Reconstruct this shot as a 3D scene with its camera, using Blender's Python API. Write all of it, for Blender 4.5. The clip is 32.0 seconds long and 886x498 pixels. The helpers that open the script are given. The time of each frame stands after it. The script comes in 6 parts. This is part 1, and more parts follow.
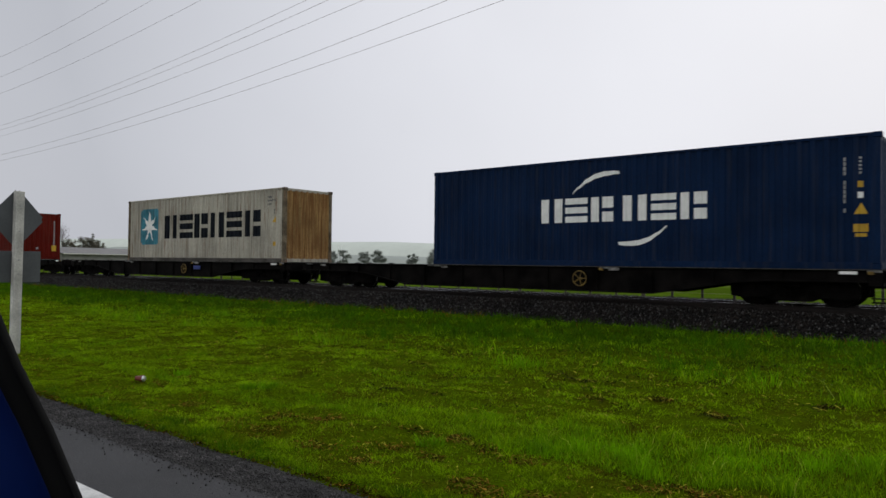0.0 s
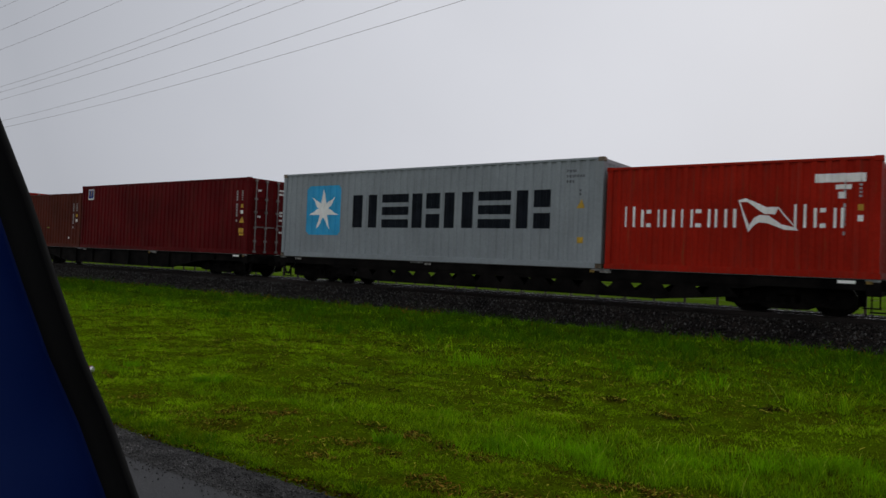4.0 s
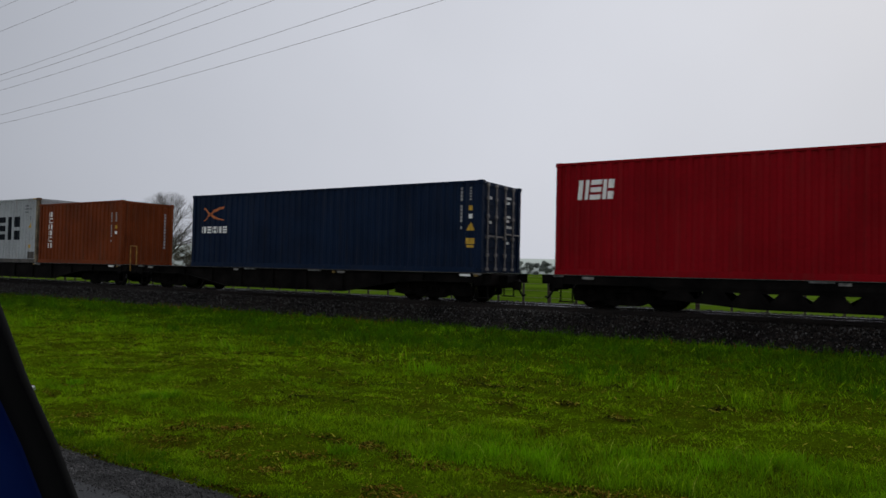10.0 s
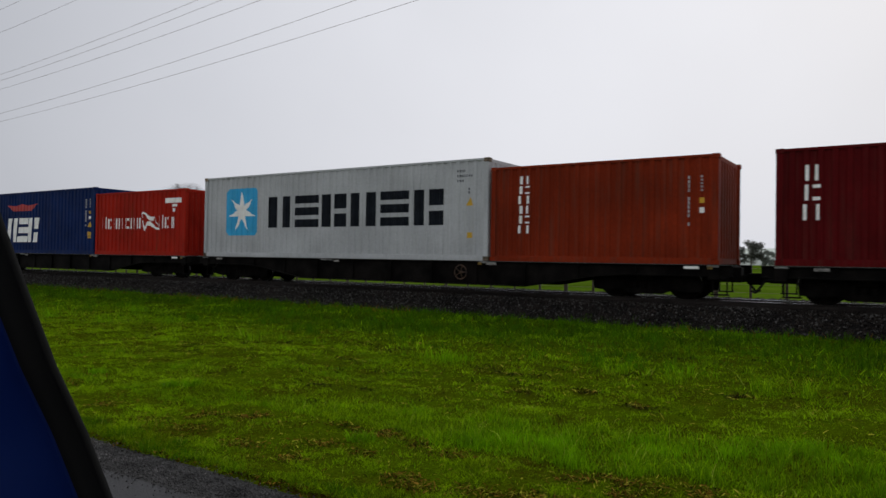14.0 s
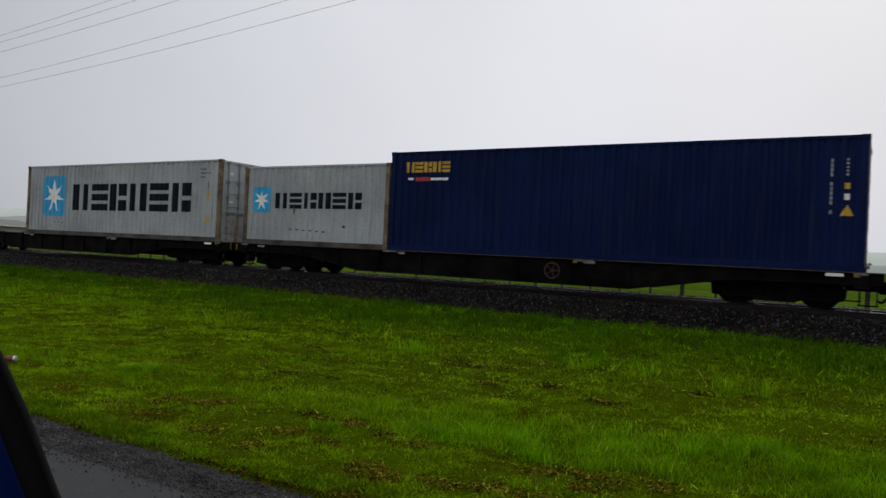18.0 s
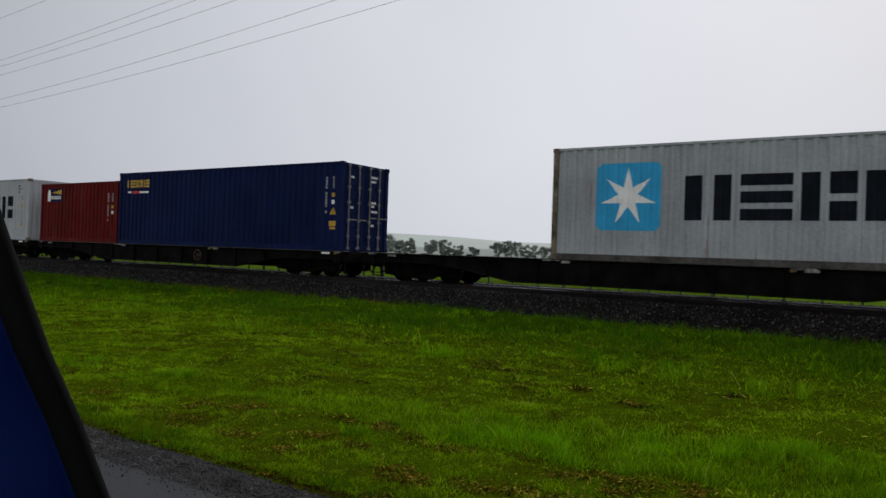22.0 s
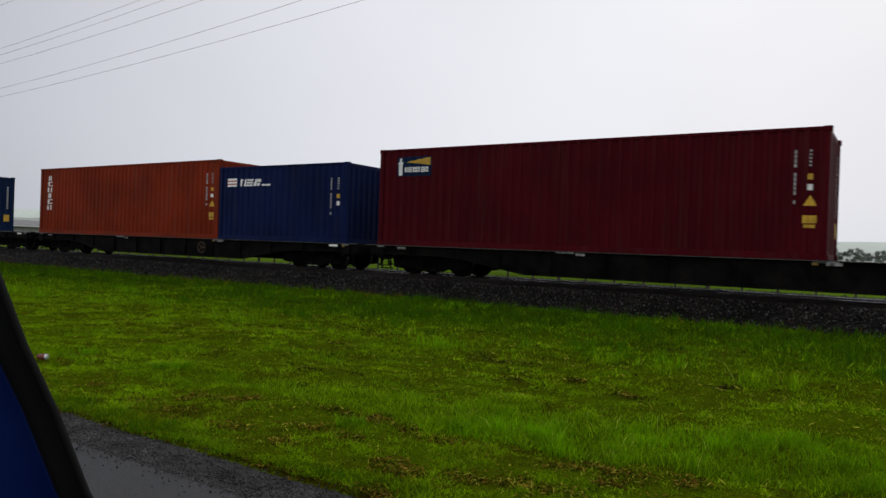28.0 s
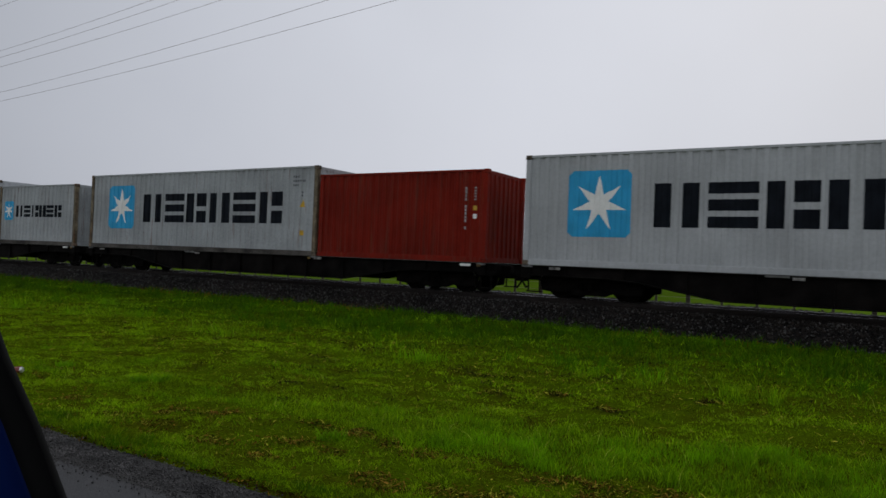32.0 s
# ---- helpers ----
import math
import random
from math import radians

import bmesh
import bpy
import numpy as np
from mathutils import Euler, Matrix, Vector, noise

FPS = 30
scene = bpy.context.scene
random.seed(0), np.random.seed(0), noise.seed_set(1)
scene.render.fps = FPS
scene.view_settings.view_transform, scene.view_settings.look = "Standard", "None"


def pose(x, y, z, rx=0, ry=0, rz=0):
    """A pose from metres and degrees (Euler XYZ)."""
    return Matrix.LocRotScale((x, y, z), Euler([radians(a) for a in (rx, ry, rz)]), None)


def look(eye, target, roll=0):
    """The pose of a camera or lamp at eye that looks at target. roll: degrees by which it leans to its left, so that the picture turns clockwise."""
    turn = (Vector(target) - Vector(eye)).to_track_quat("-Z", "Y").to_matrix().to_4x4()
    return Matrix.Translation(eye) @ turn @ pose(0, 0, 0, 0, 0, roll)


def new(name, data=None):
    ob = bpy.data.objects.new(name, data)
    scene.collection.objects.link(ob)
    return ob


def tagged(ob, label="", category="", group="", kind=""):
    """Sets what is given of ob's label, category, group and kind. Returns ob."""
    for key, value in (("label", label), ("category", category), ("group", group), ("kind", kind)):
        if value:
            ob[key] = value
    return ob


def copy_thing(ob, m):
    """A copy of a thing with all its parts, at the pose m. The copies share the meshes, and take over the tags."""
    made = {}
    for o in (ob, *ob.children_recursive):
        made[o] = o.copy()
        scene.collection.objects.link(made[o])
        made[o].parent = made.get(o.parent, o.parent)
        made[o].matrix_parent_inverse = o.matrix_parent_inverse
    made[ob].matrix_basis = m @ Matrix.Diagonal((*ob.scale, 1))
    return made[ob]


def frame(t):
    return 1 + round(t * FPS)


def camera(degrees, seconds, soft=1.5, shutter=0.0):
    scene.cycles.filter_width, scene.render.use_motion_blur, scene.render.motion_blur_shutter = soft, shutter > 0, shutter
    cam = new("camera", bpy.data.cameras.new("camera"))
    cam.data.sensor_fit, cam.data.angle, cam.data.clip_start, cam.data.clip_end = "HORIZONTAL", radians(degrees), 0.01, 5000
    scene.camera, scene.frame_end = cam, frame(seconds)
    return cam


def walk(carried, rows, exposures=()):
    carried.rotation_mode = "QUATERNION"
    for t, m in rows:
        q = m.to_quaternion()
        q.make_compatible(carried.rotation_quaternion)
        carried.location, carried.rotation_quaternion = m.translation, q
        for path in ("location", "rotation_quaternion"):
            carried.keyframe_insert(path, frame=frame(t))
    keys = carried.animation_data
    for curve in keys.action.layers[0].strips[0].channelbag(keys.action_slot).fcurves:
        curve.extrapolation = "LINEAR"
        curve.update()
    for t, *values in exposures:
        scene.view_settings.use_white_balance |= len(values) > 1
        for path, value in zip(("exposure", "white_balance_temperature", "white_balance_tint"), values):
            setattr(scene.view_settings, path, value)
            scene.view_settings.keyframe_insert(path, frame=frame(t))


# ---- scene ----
# World: x along the track in the train's direction, y from the road to the track, z up from the road; metres.
EYE_Z = 1.32
cam = camera(63.53, 32.0, soft=1.5, shutter=0.08)
# seconds, sideways, ahead, up, pitch, roll, yaw
PATH = [
(0.0, 0.0393, 0.0281, 0.000, 1.12, -0.63, 39.55), (0.5, 0.0301, 0.0218, 0.000, 0.58, -1.17, 38.73), (1.0, 0.0219, 0.0162, 0.000, 0.55, -1.39, 38.59),
(1.5, 0.0179, 0.0129, 0.000, 0.71, -1.30, 39.21), (2.0, 0.0121, 0.0087, 0.000, 0.86, -1.39, 39.82), (2.5, 0.0047, 0.0040, 0.000, 1.05, -1.59, 39.80),
(4.5, 0.0013, 0.0010, -0.000, 1.07, -2.15, 34.16), (5.0, 0.0027, 0.0015, 0.000, 1.49, -1.64, 32.47), (5.5, -0.0010, -0.0010, -0.000, 1.93, -0.97, 31.56),
(6.0, 0.0024, 0.0016, 0.000, 2.32, -1.15, 32.32), (6.5, -0.0012, -0.0009, 0.000, 2.65, -1.20, 32.05), (7.0, -0.0009, -0.0004, 0.000, 2.82, -1.45, 32.61),
(7.5, -0.0025, -0.0019, 0.000, 2.63, -1.22, 32.20), (8.0, -0.0011, -0.0013, 0.000, 2.41, -1.25, 32.16), (8.5, -0.0015, -0.0009, 0.000, 2.22, -1.15, 32.03),
(9.0, -0.0008, -0.0014, 0.000, 2.03, -1.35, 31.91), (9.5, -0.0002, 0.0001, 0.000, 1.79, -1.27, 32.11), (10.0, 0.0004, 0.0006, 0.000, 1.72, -1.26, 32.27),
(10.5, -0.0009, 0.0001, -0.000, 1.65, -1.22, 32.41), (11.0, 0.0007, 0.0006, 0.000, 1.47, -1.03, 33.09), (11.5, 0.0007, 0.0005, 0.000, 1.16, -0.39, 33.19),
(12.0, 0.0006, 0.0005, -0.000, 0.82, -0.87, 33.15), (12.5, -0.0004, -0.0006, -0.000, 0.70, -1.19, 32.74), (13.0, 0.0005, 0.0004, -0.000, 0.73, -1.28, 32.70),
(13.5, -0.0025, -0.0016, -0.000, 0.76, -1.01, 32.75), (14.0, -0.0016, -0.0007, -0.000, 0.78, -0.89, 33.56), (14.5, -0.0013, -0.0007, -0.000, 0.73, -0.95, 33.51),
(16.5, 0.0027, 0.0020, -0.000, 0.18, -2.08, 32.44), (17.0, 0.0019, 0.0019, -0.000, 0.17, -2.27, 31.65), (17.5, 0.0018, 0.0018, -0.000, 0.15, -2.49, 31.24),
(18.0, 0.0036, 0.0027, -0.000, 0.16, -2.67, 31.27), (18.5, 0.0024, 0.0026, -0.000, 0.20, -2.65, 31.32), (19.0, 0.0063, 0.0044, -0.000, 0.19, -2.83, 32.37),
(19.5, 0.0071, 0.0053, -0.000, 0.13, -2.41, 33.25), (20.0, 0.0049, 0.0032, -0.000, 0.09, -2.08, 33.57), (20.5, 0.0041, 0.0036, -0.000, 0.12, -1.99, 33.80),
(21.0, 0.0023, 0.0020, -0.000, 0.20, -2.14, 33.56), (21.5, 0.0015, 0.0014, -0.000, 0.27, -1.97, 33.66), (22.0, -0.0013, -0.0002, -0.000, 0.35, -1.97, 33.43),
(22.5, -0.0021, -0.0008, -0.000, 0.38, -1.51, 33.21), (23.0, -0.0019, -0.0014, -0.000, 0.38, -1.61, 33.19), (23.5, -0.0014, -0.0011, -0.000, 0.34, -1.78, 33.38),
(24.0, -0.0020, -0.0008, -0.000, 0.31, -1.66, 33.38), (24.5, -0.0016, -0.0014, -0.000, 0.24, -1.67, 33.41), (25.0, -0.0012, -0.0001, -0.000, 0.20, -1.67, 33.53),
(25.5, 0.0003, 0.0002, -0.000, 0.10, -1.37, 33.75), (26.0, -0.0003, 0.0005, -0.000, 0.03, -1.66, 33.60), (26.5, -0.0005, 0.0003, -0.000, -0.09, -1.32, 34.08),
(28.5, 0.0055, 0.0036, 0.000, -0.23, -2.26, 32.39), (29.0, 0.0043, 0.0034, 0.000, -0.07, -2.26, 31.73), (29.5, 0.0046, 0.0030, 0.000, 0.07, -2.10, 31.65),
(30.0, 0.0050, 0.0035, 0.000, 0.42, -2.40, 31.47), (30.5, 0.0034, 0.0031, 0.000, 0.63, -2.60, 31.56), (31.0, 0.0028, 0.0016, 0.000, 0.75, -2.55, 31.67),
(31.5, 0.0032, 0.0022, 0.000, 0.87, -2.71, 31.77), (32.0, 0.0026, 0.0017, 0.000, 0.85, -2.31, 31.66)
]
walk(cam, [(t, pose(x, y, EYE_Z + z, 90 + p, r, w)) for t, x, y, z, p, r, w in PATH],
     [(t, stops, kelvin, 10) for t, stops, kelvin in (
         (0.0, 0.14, 6500), (1.0, 0.0, 6450), (2.0, -0.08, 6380), (5.0, -0.14, 6450), (6.0, 0.03, 6450), (7.0, -0.08, 6400), (8.0, -0.18, 6350), (9.0, -0.32, 6260), (10.0, -0.20, 6300), (11.0, -0.16, 6300), (12.0, -0.18, 6260),
         (13.0, 0.0, 6450), (14.0, 0.08, 6500), (17.0, 0.06, 6500), (20.0, -0.02, 6450), (22.0, -0.04, 6400), (23.0, 0.02, 6450), (24.0, 0.08, 6500), (25.0, -0.1, 6400), (26.0, 0.1, 6500), (29.0, 0.18, 6500), (30.0, 0.02, 6450), (32.0, -0.17, 6300))])

# ---- light ----
SUN_AZ, SUN_EL = radians(2), radians(30)
world = bpy.data.worlds.new("overcast_sky")
scene.world = world
world.use_nodes = True
wn, wl = world.node_tree.nodes, world.node_tree.links
wn.clear()
w_out = wn.new("ShaderNodeOutputWorld")
w_bg = wn.new("ShaderNodeBackground")
w_sky = wn.new("ShaderNodeTexSky")
w_sky.sky_type, w_sky.sun_disc = "NISHITA", False
w_sky.sun_elevation, w_sky.sun_rotation = SUN_EL, SUN_AZ
w_sky.dust_density, w_sky.air_density = 6.0, 1.0
w_coord = wn.new("ShaderNodeTexCoord")
w_dot = wn.new("ShaderNodeVectorMath")
w_dot.operation = "DOT_PRODUCT"
w_dot.inputs[1].default_value = Vector((-0.30, 0.90, 0.32)).normalized()
w_map = wn.new("ShaderNodeMapRange")
w_map.inputs[1].default_value, w_map.inputs[2].default_value = -1.0, 1.0
w_glow = wn.new("ShaderNodeValToRGB")
for n, (at, c) in enumerate([(0.0, (0.62, 0.63, 0.65)), (0.50, (0.56, 0.57, 0.595)), (0.72, (0.49, 0.50, 0.54)), (0.84, (0.445, 0.46, 0.503)), (0.92, (0.585, 0.60, 0.650)), (1.0, (0.73, 0.74, 0.79))]):
    e = w_glow.color_ramp.elements[n] if n < 2 else w_glow.color_ramp.elements.new(at)
    e.position, e.color = at, (*c, 1)
w_cloud = wn.new("ShaderNodeTexNoise")
w_cloud.inputs["Scale"].default_value, w_cloud.inputs["Detail"].default_value = 2.2, 4.0
w_cr = wn.new("ShaderNodeMapRange")
w_cr.inputs[1].default_value, w_cr.inputs[2].default_value = 0.3, 0.7
w_cr.inputs[3].default_value, w_cr.inputs[4].default_value = 0.96, 1.04
w_mul2 = wn.new("ShaderNodeMixRGB")
w_mul2.blend_type, w_mul2.inputs[0].default_value = "MULTIPLY", 1.0
w_thin = wn.new("ShaderNodeMixRGB")
w_thin.blend_type, w_thin.inputs[0].default_value = "SCREEN", 0.006
wl.new(w_coord.outputs["Generated"], w_dot.inputs[0])
wl.new(w_coord.outputs["Generated"], w_cloud.inputs["Vector"])
wl.new(w_dot.outputs["Value"], w_map.inputs[0])
wl.new(w_map.outputs[0], w_glow.inputs[0])
wl.new(w_cloud.outputs[0], w_cr.inputs[0])
wl.new(w_glow.outputs[0], w_mul2.inputs[1])
wl.new(w_cr.outputs[0], w_mul2.inputs[2])
wl.new(w_mul2.outputs[0], w_thin.inputs[1])
wl.new(w_sky.outputs[0], w_thin.inputs[2])
wl.new(w_thin.outputs[0], w_bg.inputs[0])
w_bg.inputs[1].default_value = 1.0
wl.new(w_bg.outputs[0], w_out.inputs[0])

sun = new("sun", bpy.data.lights.new("sun", "SUN"))
sun.data.energy, sun.data.angle, sun.data.color = 0.5, radians(40), (1.0, 0.97, 0.93)
sun.matrix_world = look((0, 0, 60), (-math.sin(SUN_AZ) * 60 / math.tan(SUN_EL), -math.cos(SUN_AZ) * 60 / math.tan(SUN_EL), 0))

# ---- materials ----
MATS = {}


def mat(name, colour, rough=0.6, metal=0.0, var=0.12, scale=6.0, fine=60.0, bump=0.02, second=None, streak=0.0,
        rust=0.0, island=0.0, spec=0.5, stretch=(1, 1, 1), coat=0.0):
    """A procedural surface: a base colour with stains at two scales, streaks, rust and fine relief."""
    if name in MATS:
        return MATS[name]
    m = bpy.data.materials.new(name)
    m.use_nodes = True
    n, l = m.node_tree.nodes, m.node_tree.links
    b = n["Principled BSDF"]
    b.inputs["Roughness"].default_value, b.inputs["Metallic"].default_value = rough, metal
    b.inputs["Specular IOR Level"].default_value = spec
    b.inputs["Coat Weight"].default_value = coat
    co = n.new("ShaderNodeTexCoord")
    info = n.new("ShaderNodeObjectInfo")
    add = n.new("ShaderNodeVectorMath")
    add.operation = "MULTIPLY_ADD"
    add.inputs[1].default_value = (17.0, 11.0, 5.0)
    l.new(info.outputs["Random"], add.inputs[0])
    l.new(co.outputs["Object"], add.inputs[2])
    mp = n.new("ShaderNodeMapping")
    mp.inputs["Scale"].default_value = stretch
    l.new(add.outputs[0], mp.inputs[0])
    big, small = n.new("ShaderNodeTexNoise"), n.new("ShaderNodeTexNoise")
    big.inputs["Scale"].default_value, big.inputs["Detail"].default_value = scale, 4
    small.inputs["Scale"].default_value, small.inputs["Detail"].default_value = fine, 3
    for q in (big, small):
        l.new(mp.outputs[0], q.inputs["Vector"])
    c2 = second or tuple(c * (1 - 2.2 * var) for c in colour)
    c1 = colour if second else tuple(min(1, c * (1 + var)) for c in colour)
    ramp = n.new("ShaderNodeValToRGB")
    ramp.color_ramp.elements[0].position, ramp.color_ramp.elements[0].color = 0.33, (*c2, 1)
    ramp.color_ramp.elements[1].position, ramp.color_ramp.elements[1].color = 0.66, (*c1, 1)
    l.new(big.outputs[0], ramp.inputs[0])
    col = ramp.outputs[0]

    def mix(kind, fac, other):
        nonlocal col
        x = n.new("ShaderNodeMixRGB")
        x.blend_type = kind
        if isinstance(fac, float):
            x.inputs[0].default_value = fac
        else:
            l.new(fac, x.inputs[0])
        l.new(col, x.inputs[1])
        if isinstance(other, tuple):
            x.inputs[2].default_value = (*other, 1)
        else:
            l.new(other, x.inputs[2])
        col = x.outputs[0]

    def band(source, lo, hi, a, z):
        r = n.new("ShaderNodeMapRange")
        r.inputs[1].default_value, r.inputs[2].default_value = lo, hi
        r.inputs[3].default_value, r.inputs[4].default_value = a, z
        l.new(source, r.inputs[0])
        return r.outputs[0]

    mix("MULTIPLY", 1.0, band(small.outputs[0], 0.3, 0.7, 1 - 1.2 * var, 1 + 0.8 * var))
    if streak:
        ms = n.new("ShaderNodeMapping")
        ms.inputs["Scale"].default_value = (7.0, 7.0, 0.35)
        l.new(add.outputs[0], ms.inputs[0])
        st = n.new("ShaderNodeTexNoise")
        st.inputs["Scale"].default_value, st.inputs["Detail"].default_value = 1.4, 5
        l.new(ms.outputs[0], st.inputs["Vector"])
        mix("MIX", band(st.outputs[0], 0.5, 0.75, 0.0, streak), (0.10, 0.085, 0.06))
    if rust:
        rn = n.new("ShaderNodeTexNoise")
        rn.inputs["Scale"].default_value, rn.inputs["Detail"].default_value = 2.3, 8
        l.new(ms.outputs[0] if streak else mp.outputs[0], rn.inputs["Vector"])
        mix("MIX", band(rn.outputs[0], 0.66 - 0.2 * rust, 0.78 - 0.12 * rust, 0.0, 0.85), (0.17, 0.07, 0.025))
    if island:
        geo = n.new("ShaderNodeNewGeometry")
        mix("MULTIPLY", 1.0, band(geo.outputs["Random Per Island"], 0, 1, 1 - island, 1 + island))
    l.new(col, b.inputs["Base Color"])
    l.new(band(small.outputs[0], 0.3, 0.7, max(0.02, rough - 0.1), min(1, rough + 0.1)), b.inputs["Roughness"])
    if bump:
        bp = n.new("ShaderNodeBump")
        bp.inputs["Strength"].default_value, bp.inputs["Distance"].default_value = 0.5, bump
        l.new(small.outputs[0], bp.inputs["Height"])
        l.new(bp.outputs[0], b.inputs["Normal"])
    MATS[name] = m
    return m


def paint(name, colour, wear=0.10, rust=0.0, streak=0.25):
    return mat("paint_" + name, colour, rough=0.55, var=wear, scale=0.7, fine=14, bump=0.002, streak=streak, rust=rust, spec=0.05)


STEEL_DARK = mat("wagon_steel", (0.006458, 0.005504, 0.005054), rough=0.8, var=0.4, scale=2.0, fine=30, bump=0.004, spec=0.06)
BOGIE_DARK = mat("bogie_iron", (0.005054, 0.00438, 0.003931), rough=0.85, var=0.4, scale=3.0, fine=40, bump=0.006, spec=0.05)
RAIL_TOP = mat("rail_worn_steel", (0.46, 0.46, 0.47), rough=0.20, metal=1.0, var=0.08, scale=3, fine=50, bump=0.0)
RAIL_SIDE = mat("rail_rust", (0.016, 0.011, 0.009), rough=0.85, var=0.2, scale=3, fine=50, bump=0.003)
WHEEL = mat("wheel_steel", (0.005616, 0.004493, 0.003931), rough=0.8, spec=0.06, metal=0.0, var=0.2, scale=5, fine=40, bump=0.002)
SLEEPER = mat("concrete_sleeper", (0.16, 0.15, 0.135), rough=0.9, var=0.2, scale=3, fine=60, bump=0.006)
BALLAST = mat("ballast_stone", (0.0150, 0.0120, 0.0102), rough=0.5, var=0.3, scale=1.1, fine=90, bump=0.0, island=0.85, spec=0.12)
# Paler stones carry the glints of the wet ballast in their colour.
BALLAST_GLINT = mat("pale_ballast_stone", (0.07301, 0.0702, 0.06739), rough=0.4, var=0.3, scale=5, fine=90, bump=0.0, island=0.7, spec=0.4)
BALLAST_BED = mat("ballast_bed", (0.005616, 0.005054, 0.005054), rough=0.8, var=0.35, scale=14, fine=60, bump=0.03, spec=0.2)
ASPHALT = mat("wet_asphalt", (0.02808, 0.02808, 0.02964), rough=0.55, spec=0.28, var=0.16, scale=0.9, fine=130, bump=0.012)
GRAVEL = mat("shoulder_gravel", (0.070, 0.067, 0.066), rough=0.6, var=0.3, scale=5, fine=120, bump=0.01, island=0.75, spec=0.3)
GRIT = mat("packed_grit", (0.030, 0.029, 0.028), rough=0.75, var=0.35, scale=7, fine=150, bump=0.01, spec=0.2)
LINE_WHITE = mat("road_paint", (0.7, 0.7, 0.68), rough=0.6, var=0.12, scale=5, fine=80, bump=0.003)
GROUND = mat("grass_ground", (0.062, 0.105, 0.0018), rough=1.0, var=0.4, scale=1.7, fine=40, bump=0.03, second=(0.048, 0.058, 0.0022), spec=0.0)
BLADE = mat("grass_blade", (0.180, 0.410, 0.0012), rough=0.6, var=0.3, scale=0.9, fine=3.5, bump=0.0, island=0.35, second=(0.115, 0.235, 0.0010), spec=0.05)
# Darker than BLADE: the blades' shade on each other is in the colour.
BLADE_SHADED = mat("coarse_grass_blade", (0.066, 0.185, 0.0010), rough=0.65, var=0.3, scale=0.6, fine=2.5, bump=0.0, island=0.35, second=(0.040, 0.098, 0.0010), spec=0.04)
TURF_FAR = mat("rank_turf", (0.115, 0.240, 0.0012), rough=0.7, var=0.3, scale=0.8, fine=4.0, bump=0.0, island=0.6, second=(0.060, 0.110, 0.0012), spec=0.04)
TURF = mat("short_turf", (0.205, 0.355, 0.0016), rough=0.7, var=0.3, scale=1.3, fine=5.0, bump=0.0, island=0.65, second=(0.122, 0.172, 0.0016), spec=0.04)
BLADE_PALE = mat("grass_blade_pale", (0.29, 0.50, 0.004), rough=0.5, var=0.2, scale=0.5, fine=3.0, bump=0.0, island=0.4, spec=0.05)
BLADE_STRAW = mat("bleached_blade", (0.42, 0.52, 0.05), rough=0.6, var=0.2, scale=2, fine=30, bump=0.0, island=0.3, spec=0.05)
# Dark flecks: the shade of small hollows as a colour.
HOLLOW_SHADE = mat("dark_moss", (0.034, 0.046, 0.003), rough=0.95, var=0.3, scale=4, fine=40, bump=0.0, island=0.4, spec=0.02)
STRAW = mat("straw_bits", (0.36, 0.34, 0.035), rough=0.8, var=0.2, scale=2, fine=30, bump=0.0, island=0.4, spec=0.0)
DEAD_LEAF = mat("dead_grass", (0.22, 0.125, 0.020), rough=0.9, var=0.25, scale=2, fine=30, bump=0.0, island=0.5, spec=0.0)
SOIL = mat("wet_soil", (0.036, 0.020, 0.0035), rough=0.95, var=0.3, scale=4, fine=40, bump=0.0, island=0.4, spec=0.0)
WHITE_MARK = mat("white_marking", (0.95, 0.95, 0.93), rough=0.5, var=0.05, scale=3, fine=40, bump=0.0, streak=0.04)
CODE_PALE = mat("worn_white_code", (0.42, 0.42, 0.42), rough=0.6, var=0.15, scale=6, fine=40, bump=0.0, spec=0.1)
YELLOW_MARK = mat("yellow_marking", (0.616, 0.3696, 0.0176), rough=0.5, var=0.12, scale=4, fine=40, bump=0.0)
DARK_MARK = mat("charcoal_marking", (0.011, 0.014, 0.020), rough=0.7, spec=0.06, var=0.15, scale=3, fine=40, bump=0.0)
STAR_BLUE = mat("sky_blue_marking", (0.0396, 0.396, 0.7216), rough=0.5, var=0.06, scale=2, fine=30, bump=0.0, streak=0.04, spec=0.2)
STAR_TEAL = mat("faded_teal_marking", (0.0546, 0.2574, 0.3432), rough=0.6, var=0.2, scale=2, fine=30, bump=0.0, streak=0.4, spec=0.2)
BARK = mat("bark", (0.1275, 0.1125, 0.0975), rough=0.9, var=0.25, scale=2, fine=20, bump=0.02)
# Distance haze is lightened into these foliage colours, most into FOLIAGE_FAR.
FOLIAGE = mat("dark_foliage", (0.160, 0.165, 0.150), rough=0.9, var=0.25, scale=0.5, fine=4, bump=0.0, island=0.45, spec=0.05)
FOLIAGE_MID = mat("mid_foliage", (0.195, 0.18, 0.135), rough=0.9, var=0.25, scale=0.5, fine=4, bump=0.0, island=0.4, spec=0.05)
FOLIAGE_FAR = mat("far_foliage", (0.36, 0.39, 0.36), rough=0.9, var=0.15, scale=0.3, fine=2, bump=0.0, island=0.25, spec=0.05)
TWIG = mat("bare_twigs", (0.15, 0.135, 0.12), rough=0.9, var=0.2, scale=2, fine=20, bump=0.0)
GALV = mat("galvanised", (0.45, 0.45, 0.45), rough=0.5, metal=0.6, var=0.1, scale=4, fine=30, bump=0.002)
